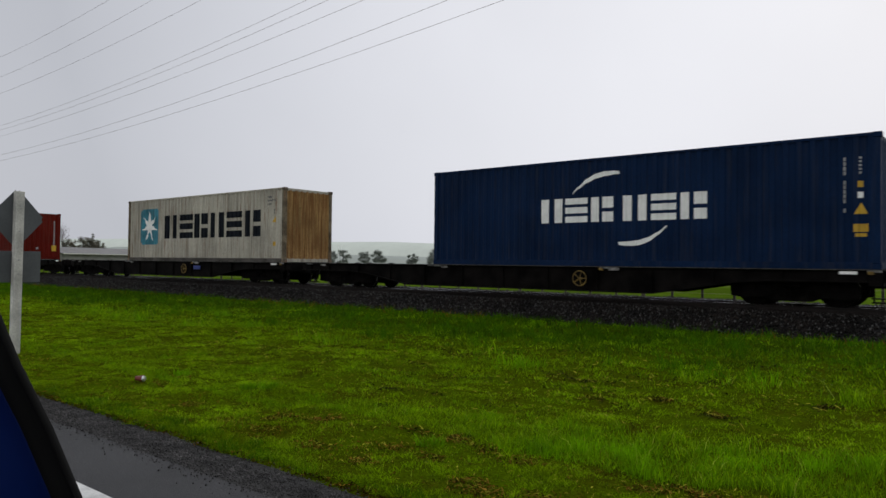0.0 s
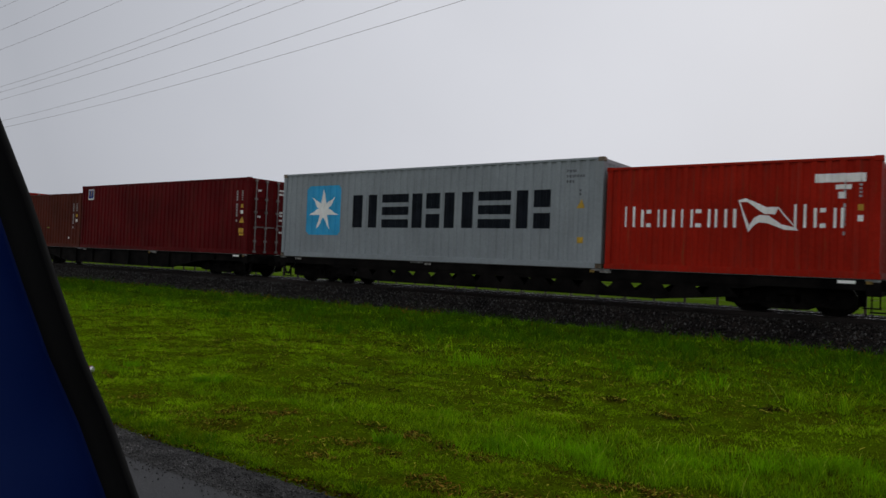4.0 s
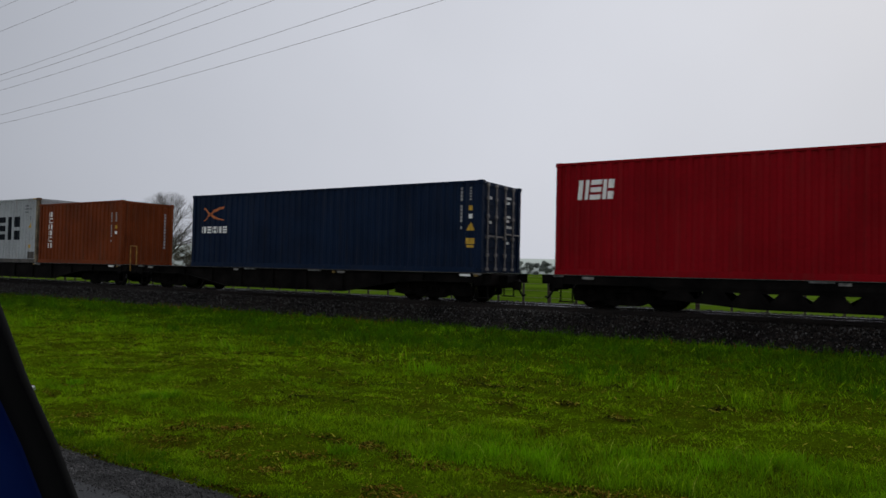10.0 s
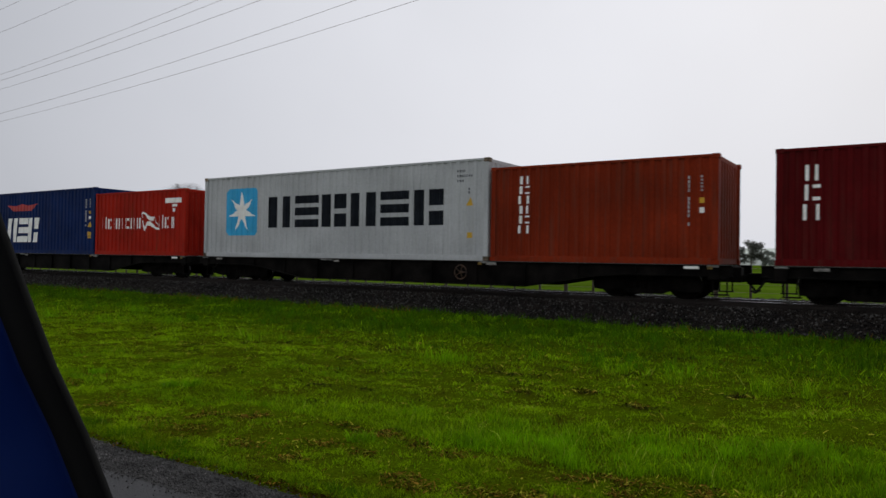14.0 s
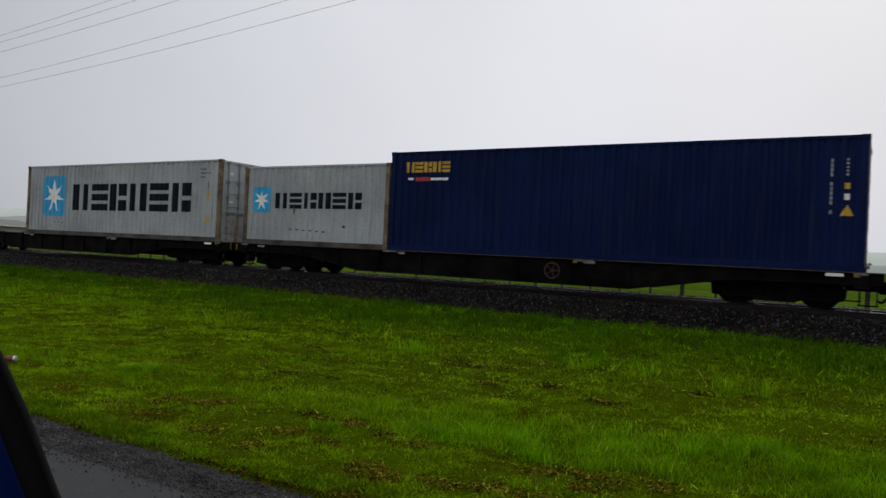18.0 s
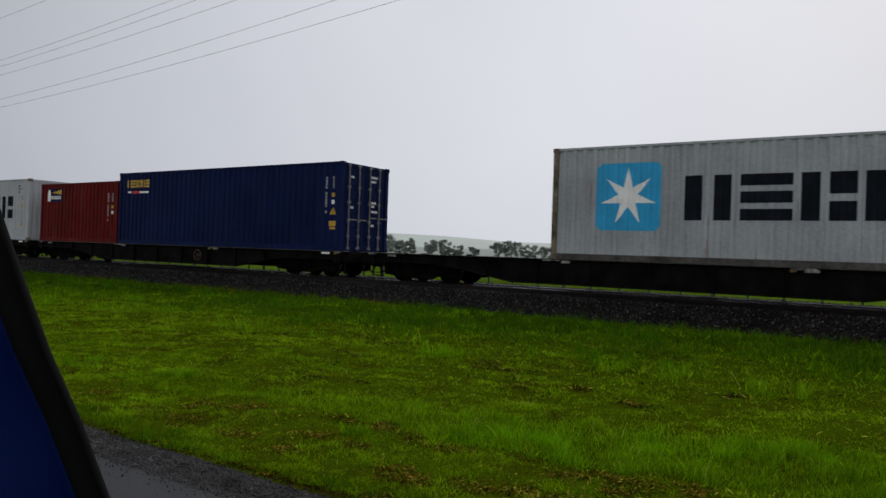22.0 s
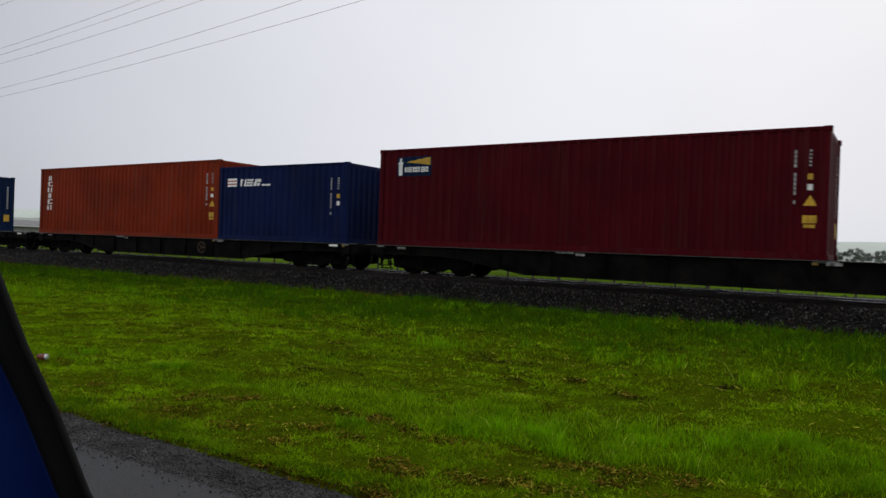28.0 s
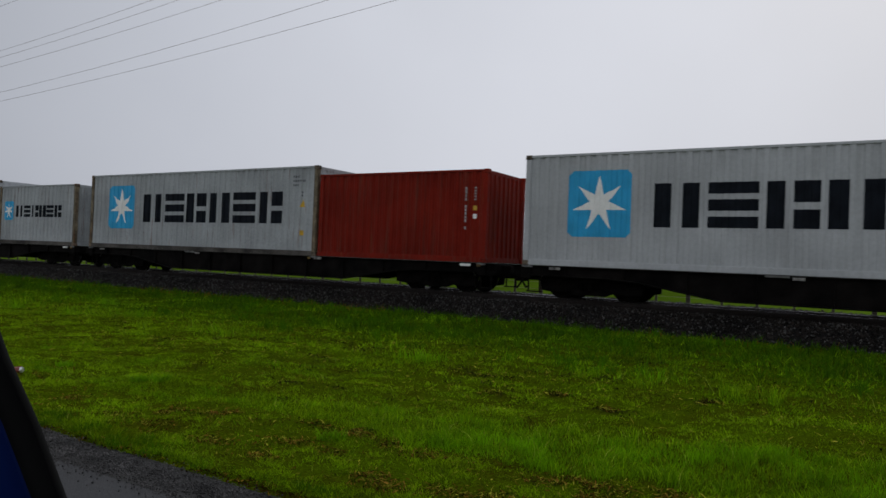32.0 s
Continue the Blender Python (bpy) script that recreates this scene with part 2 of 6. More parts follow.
POST_WHITE = mat("weathered_white_paint", (0.62, 0.61, 0.56), rough=0.65, var=0.15, scale=3, fine=40, bump=0.004, streak=0.3)
SIGN_BACK = mat("sign_back_grey", (0.1014, 0.1092, 0.117), rough=0.5, metal=0.3, var=0.1, scale=2, fine=30, bump=0.001)
FENCE_WOOD = mat("fence_timber", (0.09, 0.075, 0.06), rough=0.9, var=0.25, scale=4, fine=40, bump=0.01)
WIRE = mat("conductor_wire", (0.26, 0.20, 0.20), rough=0.6, metal=0.3, var=0.1, scale=2, fine=20, bump=0.0)
CAR_BLUE = mat("car_paint_blue", (0.0020, 0.016, 0.115), rough=0.5, var=0.06, scale=2, fine=30, bump=0.0, spec=0.3)
PASTURE = mat("pasture", (0.08619, 0.1492, 0.01061), rough=1.0, var=0.2, scale=0.1, fine=3, bump=0.0, spec=0.0)
SHED_ROOF = mat("shed_roof_iron", (0.17, 0.165, 0.155), rough=0.5, var=0.1, scale=0.4, fine=6, bump=0.0)
SHED_WALL = mat("shed_wall", (0.25, 0.25, 0.23), rough=0.8, var=0.1, scale=0.4, fine=6, bump=0.0)
CAN_RED = mat("can_red", (0.17, 0.035, 0.022), rough=0.35, metal=0.3, var=0.1, scale=20, fine=80, bump=0.0)
CAN_SILVER = mat("can_silver", (0.75, 0.75, 0.75), rough=0.3, metal=0.8, var=0.1, scale=20, fine=80, bump=0.0)
CAR_GLASS = mat("car_glass", (0.010, 0.012, 0.013), rough=0.08, var=0.05, scale=2, fine=20, bump=0.0, spec=0.6)
TRIM = mat("black_trim", (0.010, 0.010, 0.011), rough=0.8, var=0.1, scale=4, fine=40, bump=0.0, spec=0.1)
RED_MARK = mat("red_marking", (0.44, 0.0264, 0.0264), rough=0.5, var=0.1, scale=4, fine=40, bump=0.0)
ORANGE_MARK = mat("orange_marking", (0.528, 0.1408, 0.0264), rough=0.5, var=0.1, scale=4, fine=40, bump=0.0)
GREEN_MARK = mat("green_marking", (0.22, 0.4224, 0.0352), rough=0.5, var=0.1, scale=4, fine=40, bump=0.0)
BLUE_MARK = mat("blue_marking", (0.01056, 0.0308, 0.2112), rough=0.5, var=0.1, scale=4, fine=40, bump=0.0)
RUBBER = mat("black_rubber", (0.012, 0.012, 0.012), rough=0.9, var=0.1, scale=4, fine=40, bump=0.001, spec=0.1)


POST_FAR = mat("far_white_posts", (0.92, 0.92, 0.92), rough=0.7, var=0.05, scale=1, fine=10, bump=0.0)


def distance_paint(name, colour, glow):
    """Far land under rain: a plain backdrop with the haze put into its colour and glow."""
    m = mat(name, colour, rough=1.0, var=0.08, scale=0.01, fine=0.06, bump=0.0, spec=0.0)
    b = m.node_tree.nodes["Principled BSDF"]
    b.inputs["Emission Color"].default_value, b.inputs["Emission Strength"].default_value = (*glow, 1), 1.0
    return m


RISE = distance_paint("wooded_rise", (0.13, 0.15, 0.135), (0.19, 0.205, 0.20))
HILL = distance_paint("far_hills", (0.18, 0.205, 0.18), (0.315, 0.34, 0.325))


def let_through(m, share):
    """Thin leaves let part of the light through."""
    n, l = m.node_tree.nodes, m.node_tree.links
    b, out = n["Principled BSDF"], n["Material Output"]
    thin, both = n.new("ShaderNodeBsdfTranslucent"), n.new("ShaderNodeMixShader")
    both.inputs[0].default_value = share
    l.new(b.inputs["Base Color"].links[0].from_socket, thin.inputs[0])
    l.new(b.outputs[0], both.inputs[1])
    l.new(thin.outputs[0], both.inputs[2])
    l.new(both.outputs[0], out.inputs[0])


for m in (BLADE, BLADE_SHADED, TURF, TURF_FAR, BLADE_PALE, DEAD_LEAF, FOLIAGE, FOLIAGE_MID, FOLIAGE_FAR):
    let_through(m, 0.3)


# ---- mesh helpers ----
def box(bm, x0, x1, y0, y1, z0, z1, bevel=0.0):
    made = bmesh.ops.create_cube(bm, size=1.0)["verts"]
    for v in made:
        v.co = Vector((x0 + (v.co.x + 0.5) * (x1 - x0), y0 + (v.co.y + 0.5) * (y1 - y0), z0 + (v.co.z + 0.5) * (z1 - z0)))
    if bevel:
        edges = {e for v in made for e in v.link_edges}
        bmesh.ops.bevel(bm, geom=list(edges), offset=bevel, segments=1, affect="EDGES")
    return bm


def rod(bm, a, b, r0, r1=None, sides=8, caps=True):
    """A round bar from a to b."""
    a, b = Vector(a), Vector(b)
    r1 = r0 if r1 is None else r1
    turn = (b - a).to_track_quat("Z", "Y").to_matrix()
    rings = []
    for p, r in ((a, r0), (b, r1)):
        rings.append([bm.verts.new(p + turn @ Vector((r * math.cos(2 * math.pi * k / sides), r * math.sin(2 * math.pi * k / sides), 0))) for k in range(sides)])
    for k in range(sides):
        bm.faces.new((rings[0][k], rings[0][(k + 1) % sides], rings[1][(k + 1) % sides], rings[1][k]))
    if caps:
        bm.faces.new(rings[0][::-1])
        bm.faces.new(rings[1])
    return bm


def slab(bm, outline, y0, y1):
    """A plate with an outline in x and z, between y0 and y1."""
    near = [bm.verts.new((x, y0, z)) for x, z in outline]
    far = [bm.verts.new((x, y1, z)) for x, z in outline]
    bm.faces.new(near)
    bm.faces.new(far[::-1])
    k = len(near)
    for i in range(k):
        bm.faces.new((near[i], far[i], far[(i + 1) % k], near[(i + 1) % k]))
    return bm


def ring(bm, centre, axis, radius, r, sides=20, tube=6):
    """A torus."""
    turn = Vector(axis).to_track_quat("Z", "Y").to_matrix()
    loops = []
    for i in range(sides):
        a = 2 * math.pi * i / sides
        loops.append([])
        for j in range(tube):
            b = 2 * math.pi * j / tube
            d = radius + r * math.cos(b)
            loops[-1].append(bm.verts.new(Vector(centre) + turn @ Vector((d * math.cos(a), d * math.sin(a), r * math.sin(b)))))
    for i in range(sides):
        for j in range(tube):
            bm.faces.new((loops[i][j], loops[(i + 1) % sides][j], loops[(i + 1) % sides][(j + 1) % tube], loops[i][(j + 1) % tube]))
    return bm


def mesh_of(name, bm, material):
    bmesh.ops.recalc_face_normals(bm, faces=bm.faces)
    me = bpy.data.meshes.new(name)
    bm.to_mesh(me)
    bm.free()
    me.materials.append(material)
    return me


def part(name, bm, material, parent=None, label=""):
    """One mesh object out of a bmesh, under a thing or part."""
    ob = new(name, mesh_of(name, bm, material))
    ob.parent = parent
    return tagged(ob, label)


SHARED = {}


def shared_part(key, name, build, material, parent, label=""):
    """A part whose mesh is shared between alike things; its material belongs to the object."""
    if key not in SHARED:
        SHARED[key] = mesh_of(name, build(), material)
    ob = new(name, SHARED[key])
    ob.parent = parent
    ob.material_slots[0].link = "OBJECT"
    ob.material_slots[0].material = material
    return tagged(ob, label)


def thing(name, m, label, category, group=""):
    ob = new(name)
    ob.matrix_basis = m
    return tagged(ob, label, category, group)


def raw_mesh(name, verts, faces, material):
    """A mesh from arrays of one face size."""
    me = bpy.data.meshes.new(name)
    k = faces.shape[1]
    me.vertices.add(len(verts))
    me.vertices.foreach_set("co", verts.astype(np.float32).ravel())
    me.loops.add(faces.size)
    me.loops.foreach_set("vertex_index", faces.astype(np.int32).ravel())
    me.polygons.add(len(faces))
    me.polygons.foreach_set("loop_start", np.arange(0, faces.size, k, dtype=np.int32))
    me.update()
    me.materials.append(material)
    return me


# ---- ground, road, track ----
RAIL_Z, TRACK_Y, FACE_Y, DECK_Z = 0.43, 18.49, 17.27, 1.28
VERGE_Y, TOE_Y = 2.96, 16.0


def value_noise(x, y, scale, seed=0):
    """Smooth noise in 0..1 on a lattice."""
    table = np.random.default_rng(seed).random((64, 64))
    px, py = x * scale, y * scale
    i, j = np.floor(px).astype(int), np.floor(py).astype(int)
    fx, fy = px - i, py - j
    fx, fy = fx * fx * (3 - 2 * fx), fy * fy * (3 - 2 * fy)
    g = lambda a, b: table[a % 64, b % 64]
    return (g(i, j) * (1 - fx) + g(i + 1, j) * fx) * (1 - fy) + (g(i, j + 1) * (1 - fx) + g(i + 1, j + 1) * fx) * fy


def ground_height(x, y):
    """The lie of the land across the line: road level, verge, a shallow dip, the track's bed, the field."""
    z = np.interp(y, [-3000, -7, VERGE_Y - 0.3, VERGE_Y + 0.1, 4.0, 8.0, 13.0, TOE_Y, 16.9, 20.1, 21.2, 24, 60, 3000],
                  [-0.3, -0.05, -0.045, -0.01, 0.0, -0.06, -0.10, -0.15, 0.14, 0.14, -0.05, 0.2, 0.2, 0.2])
    on_verge = np.clip((y - 2.9) / 0.8, 0, 1) * np.clip((TOE_Y - y) / 1.5, 0, 1)
    x, y = np.broadcast_arrays(np.asarray(x, float), np.asarray(y, float))
    wave = 0.07 * (value_noise(x, y, 0.55, 41) - 0.5) + 0.05 * (value_noise(x, y, 1.3, 42) - 0.5) + 0.035 * (value_noise(x, y, 3.7, 43) - 0.5)
    return z + on_verge * wave


def grow(lo, hi, dense_lo, dense_hi, step):
    """Grid lines, dense in the middle stretch and wider and wider outside."""
    line = list(np.arange(dense_lo, dense_hi + step / 2, step))
    for sign, start, end in ((-1, dense_lo, lo), (1, dense_hi, hi)):
        d, x = step, start
        while sign * (end - x) > 0:
            d *= 1.5
            x += sign * d
            line.append(x)
    return np.array(sorted(line))


gx, gy = grow(-3000, 3000, -40, 8, 0.14), grow(-3000, 3000, 2.4, 24, 0.12)
mx, my = np.meshgrid(gx, gy, indexing="ij")
gv = np.stack([mx, my, ground_height(mx, my)], -1).reshape(-1, 3)
ii, jj = np.meshgrid(np.arange(len(gx) - 1), np.arange(len(gy) - 1), indexing="ij")
base = (ii * len(gy) + jj).ravel()
gf = np.stack([base, base + len(gy), base + len(gy) + 1, base + 1], 1)
ground = tagged(new("ground", raw_mesh("ground", gv, gf, GROUND)), "wet green grass verge and field", "ground", kind="structure")

road = new("road", mesh_of("road", box(bmesh.new(), -400, 200, -6.2, 2.55, -0.3, 0.0, 0.02), ASPHALT))
tagged(road, "wet dark grey asphalt road with a worn edge", "road", kind="structure")

SLOPE = [(15.75, -0.25), (15.95, -0.13), (16.85, 0.22), (17.05, 0.27), (19.25, 0.25), (19.8, 0.29), (20.4, 0.33), (21.2, 0.33), (22.0, 0.08), (22.3, -0.25)]
bed = bmesh.new()
ends = [[bed.verts.new((x, y, z)) for y, z in SLOPE] for x in (-620, 620)]
for i in range(len(SLOPE) - 1):
    bed.faces.new((ends[0][i], ends[0][i + 1], ends[1][i + 1], ends[1][i]))
bed.faces.new((ends[0][-1], ends[0][0], ends[1][0], ends[1][-1]))
tagged(new("ballast_bed", mesh_of("ballast_bed", bed, BALLAST_BED)), "dark wet crushed stone ballast under the track", "ballast", kind="structure")

RAIL_SHAPE = [(-0.065, 0.0), (0.065, 0.0), (0.065, 0.012), (0.012, 0.03), (0.012, 0.105), (0.034, 0.118), (0.034, 0.145), (0.026, 0.15), (-0.026, 0.15), (-0.034, 0.145), (-0.034, 0.118), (-0.012, 0.105), (-0.012, 0.03), (-0.065, 0.012)]
track = tagged(new("railway_track"), "single railway track on dark wet ballast", "railway track", kind="structure")
for side in (-1, 1):
    bm = bmesh.new()
    rails = [[bm.verts.new((x, TRACK_Y + side * 0.568 + a, RAIL_Z - 0.15 + b)) for a, b in RAIL_SHAPE] for x in (-620, 620)]
    k = len(RAIL_SHAPE)
    for i in range(k):
        f = bm.faces.new((rails[0][i], rails[0][(i + 1) % k], rails[1][(i + 1) % k], rails[1][i]))
        f.material_index = 1 if i in (6, 7, 8) else 0
    ob = part("rail", bm, RAIL_SIDE, track, "steel rail with a shiny worn top")
    ob.data.materials.append(RAIL_TOP)
for n in range(190):
    shared_part("sleeper", "sleeper", lambda: box(bmesh.new(), -0.12, 0.12, -1.06, 1.06, -0.17, 0.0, 0.02), SLEEPER, track).matrix_basis = pose(14 - 0.65 * n, TRACK_Y, RAIL_Z - 0.155)
road_line = new("road_edge_line", mesh_of("road_edge_line", box(bmesh.new(), -300, 150, 1.83, 1.94, -0.01, 0.004), LINE_WHITE))
tagged(road_line, "white painted edge line on wet asphalt", "road marking", kind="structure")
pasture = bmesh.new()
box(pasture, -2500, 2500, 24.3, 2600, 0.0, 0.215)
tagged(new("pasture", mesh_of("pasture", pasture, PASTURE)), "bright green wet pasture behind the fence", "field", kind="structure")

# ---- wagons ----
WET_STEEL = mat("wet_steel", (0.05, 0.045, 0.042), rough=0.25, metal=0.0, var=0.3, scale=5, fine=40, bump=0.001, spec=0.8)
def bogie(parent, x):
    """A three-piece freight bogie at x along the wagon."""
    bg = new("bogie")
    bg.parent, bg.matrix_basis = parent, pose(x, 0, 0)
    frame_line = [(-1.34, 0.20), (-1.38, 0.58), (-1.20, 0.72), (-0.45, 0.74), (-0.30, 0.79), (0.30, 0.79), (0.45, 0.74), (1.20, 0.72), (1.38, 0.58), (1.34, 0.20),
                  (1.02, 0.16), (0.62, 0.20), (0.40, 0.11), (-0.40, 0.11), (-0.62, 0.20), (-1.02, 0.16)]
    for side in (-1, 1):
        shared_part("side_frame%d" % side, "side_frame", lambda: slab(bmesh.new(), frame_line, side * 0.86 - 0.06, side * 0.86 + 0.06), BOGIE_DARK, bg)
    shared_part("bolster", "bolster", lambda: box(bmesh.new(), -0.2, 0.2, -1.0, 1.0, 0.42, 0.76, 0.03), BOGIE_DARK, bg)
    for ax in (-0.875, 0.875):
        def wheelset():
            bm = bmesh.new()
            rod(bm, (0, -0.95, 0), (0, 0.95, 0), 0.07, sides=10)
            for s in (-1, 1):
                rod(bm, (0, s * 0.505, 0), (0, s * 0.535, 0), 0.455, sides=28)
                rod(bm, (0, s * 0.535, 0), (0, s * 0.640, 0), 0.425, 0.420, sides=28)
                rod(bm, (0, s * 0.64, 0), (0, s * 0.90, 0), 0.11, sides=12)
            return bm
        def tread():
            bm = bmesh.new()
            return rod(bm, (0, -0.048, 0), (0, 0.048, 0), 0.4255, 0.4255, sides=28, caps=False)
        ws = shared_part("wheelset", "wheelset", wheelset, WHEEL, bg, "dark steel wheelset")
        ws.matrix_basis = pose(ax, 0, 0.425)
        for s in (-1, 1):
            shared_part("tread", "wheel_tread", tread, RAIL_TOP, bg, "bright worn wheel tread").matrix_basis = pose(ax, s * 0.588, 0.425)
            shared_part("axle_box%d" % s, "axle_box", lambda: box(bmesh.new(), -0.17, 0.17, s * 0.82 - 0.09, s * 0.82 + 0.14, -0.14, 0.16, 0.03), BOGIE_DARK, bg).matrix_basis = pose(ax, 0, 0.425)
    def rigging():
        bm = bmesh.new()
        for q in (-1, 1):
            box(bm, q * 0.40 - 0.05, q * 0.40 + 0.05, -0.95, 0.95, 0.26, 0.36, 0.01)
            for w in (-0.57, 0.57):
                box(bm, q * 0.44 - 0.06, q * 0.44 + 0.06, w - 0.06, w + 0.06, 0.2, 0.6, 0.02)
        box(bm, -1.2, 1.2, -0.70, 0.70, 0.34, 0.70, 0.02)
        return bm
    shared_part("rigging", "brake_rigging", rigging, BOGIE_DARK, bg)
    for s in (-1, 1):
        def spring():
            bm = bmesh.new()
            rows = [[bm.verts.new((w * math.cos(0.628 * k), w * math.sin(0.628 * k), 0.24 + 0.02 * n)) for k in range(10)] for n, w in enumerate((0.08, 0.062, 0.09, 0.062, 0.09, 0.062, 0.09, 0.062, 0.09, 0.062, 0.08))]
            for a, b in zip(rows, rows[1:]):
                for k in range(10):
                    bm.faces.new((a[k], a[(k + 1) % 10], b[(k + 1) % 10], b[k]))
            return bm
        for q in (-0.2, 0.0, 0.2):
            shared_part("spring", "spring", spring, BOGIE_DARK, bg).matrix_basis = pose(q, s * 0.87, 0)
        for q in (-1, 1):
            # Added strap that stands in for the sky's glint over the wheel.
            def guard():
                bm = bmesh.new()
                pts = [(q * (0.50 * math.cos(a) + 0.875), s * 0.95, 0.40 + 0.36 * math.sin(a)) for a in np.linspace(0.2, 1.5, 7)]
                lines = [[bm.verts.new((x, y + dy, z + dz)) for dy, dz in ((-0.035, -0.012), (0.035, -0.012), (0.035, 0.012), (-0.035, 0.012))] for x, y, z in pts]
                for a, b in zip(lines, lines[1:]):
                    for k in range(4):
                        bm.faces.new((a[k], a[(k + 1) % 4], b[(k + 1) % 4], b[k]))
                bm.faces.new(lines[0]), bm.faces.new(lines[-1][::-1])
                return bm
            shared_part("guard%d%d" % (s, q), "wheel_guard", guard, WET_STEEL, bg, "added wet steel strap that stands for the glint over the wheel")
    return bg


def wagon(length, kind):
    """A flat container wagon; x from the rear to the front end of its load, rail top at z 0."""
    top = DECK_Z - RAIL_Z - 0.003
    w = new("container_wagon")
    key = "%s%.2f" % (kind, length)
    b0, b1 = 1.78, length - 1.78
    if kind.startswith("truss"):
        def sill(side):
            bm = bmesh.new()
            y0, y1 = side * 1.14 - 0.03, side * 1.14 + 0.03
            slab(bm, [(-0.35, top), (length + 0.35, top), (length + 0.35, top - 0.24), (-0.35, top - 0.24)], side * 1.14 - 0.05, side * 1.14 + 0.05)
            slab(bm, [(2.3, top - 0.24), (length - 2.3, top - 0.24), (length - 2.7, 0.52), (2.7, 0.52)], y0, y1)
            slab(bm, [(2.9, 0.32), (length - 2.9, 0.32), (length - 4.7, 0.16), (4.7, 0.16)], y0, y1)
            gap, q = (0.17, 2.75) if side < 0 else (0.30, 2.6)
            while q < length - 3.3:
                slab(bm, [(q + gap, 0.52), (q + 0.80 - gap, 0.52), (q + 0.80, 0.32), (q, 0.32)], y0, y1)
                q += 0.80
            return bm
    else:
        low, foot, knee, reach = (0.14, 0.45, 2.85, 4.7) if kind == "belly_deep" else (0.20, 0.53, 3.05, 5.0)
        def sill(side):
            bm = bmesh.new()
            web = [(-0.3, top), (length + 0.3, top), (length + 0.3, top - 0.24), (length - 2.3, top - 0.26), (length - knee, foot), (length - reach, low), (reach, low), (knee, foot), (2.3, top - 0.26), (-0.3, top - 0.24)]
            slab(bm, web, side * 1.12 - 0.012, side * 1.12 + 0.012)
            box(bm, -0.3, length + 0.3, side * 1.12 - 0.09, side * 1.12 + 0.09, top - 0.035, top, 0.006)
            for (xa, za), (xb, zb) in zip(web[2:9], web[3:10]):
                slab(bm, [(xa, za), (xb, zb), (xb, zb - 0.03), (xa, za - 0.03)], side * 1.12 - 0.085, side * 1.12 + 0.085)
            q = 1.2
            while q < length - 1:
                edge = np.interp(q, [0, 2.3, knee, reach, length - reach, length - knee, length - 2.3, length], [top - 0.24, top - 0.26, foot, low, low, foot, top - 0.26, top - 0.24])
                box(bm, q - 0.012, q + 0.012, side * 1.12 - 0.08, side * 1.12 + 0.08, edge, top - 0.03)
                q += 1.52
            return bm
    for side in (-1, 1):
        shared_part("sill%s%d" % (key, side), "side_sill", lambda: sill(side), STEEL_DARK, w)
    shared_part("centre" + key, "centre_sill", lambda: box(bmesh.new(), -0.3, length + 0.3, -0.18, 0.18, top - (0.27 if kind.startswith("truss") else 0.42), top - 0.06, 0.01), STEEL_DARK, w)
    for side in (-1, 1):
        shared_part("flange%s%d" % (key, side), "top_flange", lambda: box(bmesh.new(), -0.3, length + 0.3, side * 1.13 - 0.10, side * 1.13 + 0.10, top - 0.012, top + 0.001), WET_STEEL, w, "wet shining top flange")
    for q in (0.1, length - 0.1):
        shared_part("head" + key + str(q), "headstock", lambda: box(bmesh.new(), q - 0.14, q + 0.14, -1.2, 1.2, top - 0.36, top - 0.02, 0.02), STEEL_DARK, w)
    q = 2.2
    while q < length - 1.0:
        o = shared_part("cross", "cross_beam", lambda: box(bmesh.new(), -0.07, 0.07, -1.1, 1.1, top - 0.22, top - 0.03, 0.01), STEEL_DARK, w)
        o.matrix_basis = pose(q, 0, 0)
        q += 1.98
    for q in (0.12, 6.06, 6.28, length - 6.28, length - 6.06, length - 0.12):
        for s in (-1, 1):
            o = shared_part("lock", "twist_lock", lambda: box(bmesh.new(), -0.14, 0.14, -0.085, 0.092, top - 0.062, top + 0.001, 0.012), LOCK_STEEL, w, "steel twist lock, sky gleam put into its pale colour")
            o.matrix_basis = pose(q, s * 1.13, 0)
    for e, s in ((0.0, -1), (length, 1)):
        def coupler():
            bm = bmesh.new()
            box(bm, 0.1, 0.52, -0.07, 0.07, 0.44, 0.60, 0.02)
            box(bm, 0.42, 0.64, -0.15, 0.10, 0.38, 0.66, 0.04)
            return bm
        shared_part("coupler", "coupler", coupler, BOGIE_DARK, w).matrix_basis = pose(e, 0, 0, 0, 0, 0 if s > 0 else 180)
        def hose():
            bm = bmesh.new()
            line = [(0.1, 0.32, 0.52), (0.34, 0.34, 0.50), (0.46, 0.34, 0.32), (0.56, 0.30, 0.20), (0.66, 0.26, 0.24)]
            for a, b in zip(line, line[1:]):
                rod(bm, a, b, 0.028, sides=6)
            return bm
        shared_part("hose", "brake_hose", hose, RUBBER, w).matrix_basis = pose(e, 0, 0, 0, 0, 0 if s > 0 else 180)
        def step():
            bm = bmesh.new()
            for q in (-0.16, 0.16):
                box(bm, 0.16 + q, 0.19 + q, -1.16, -1.12, 0.14, top - 0.3)
            box(bm, -0.02, 0.37, -1.2, -1.04, 0.14, 0.17)
            return bm
        for side in (0, 180):
            shared_part("step", "shunter_step", step, STEEL_DARK, w).matrix_basis = pose(e - 0.15 * s, 0, 0, 0, 0, side)
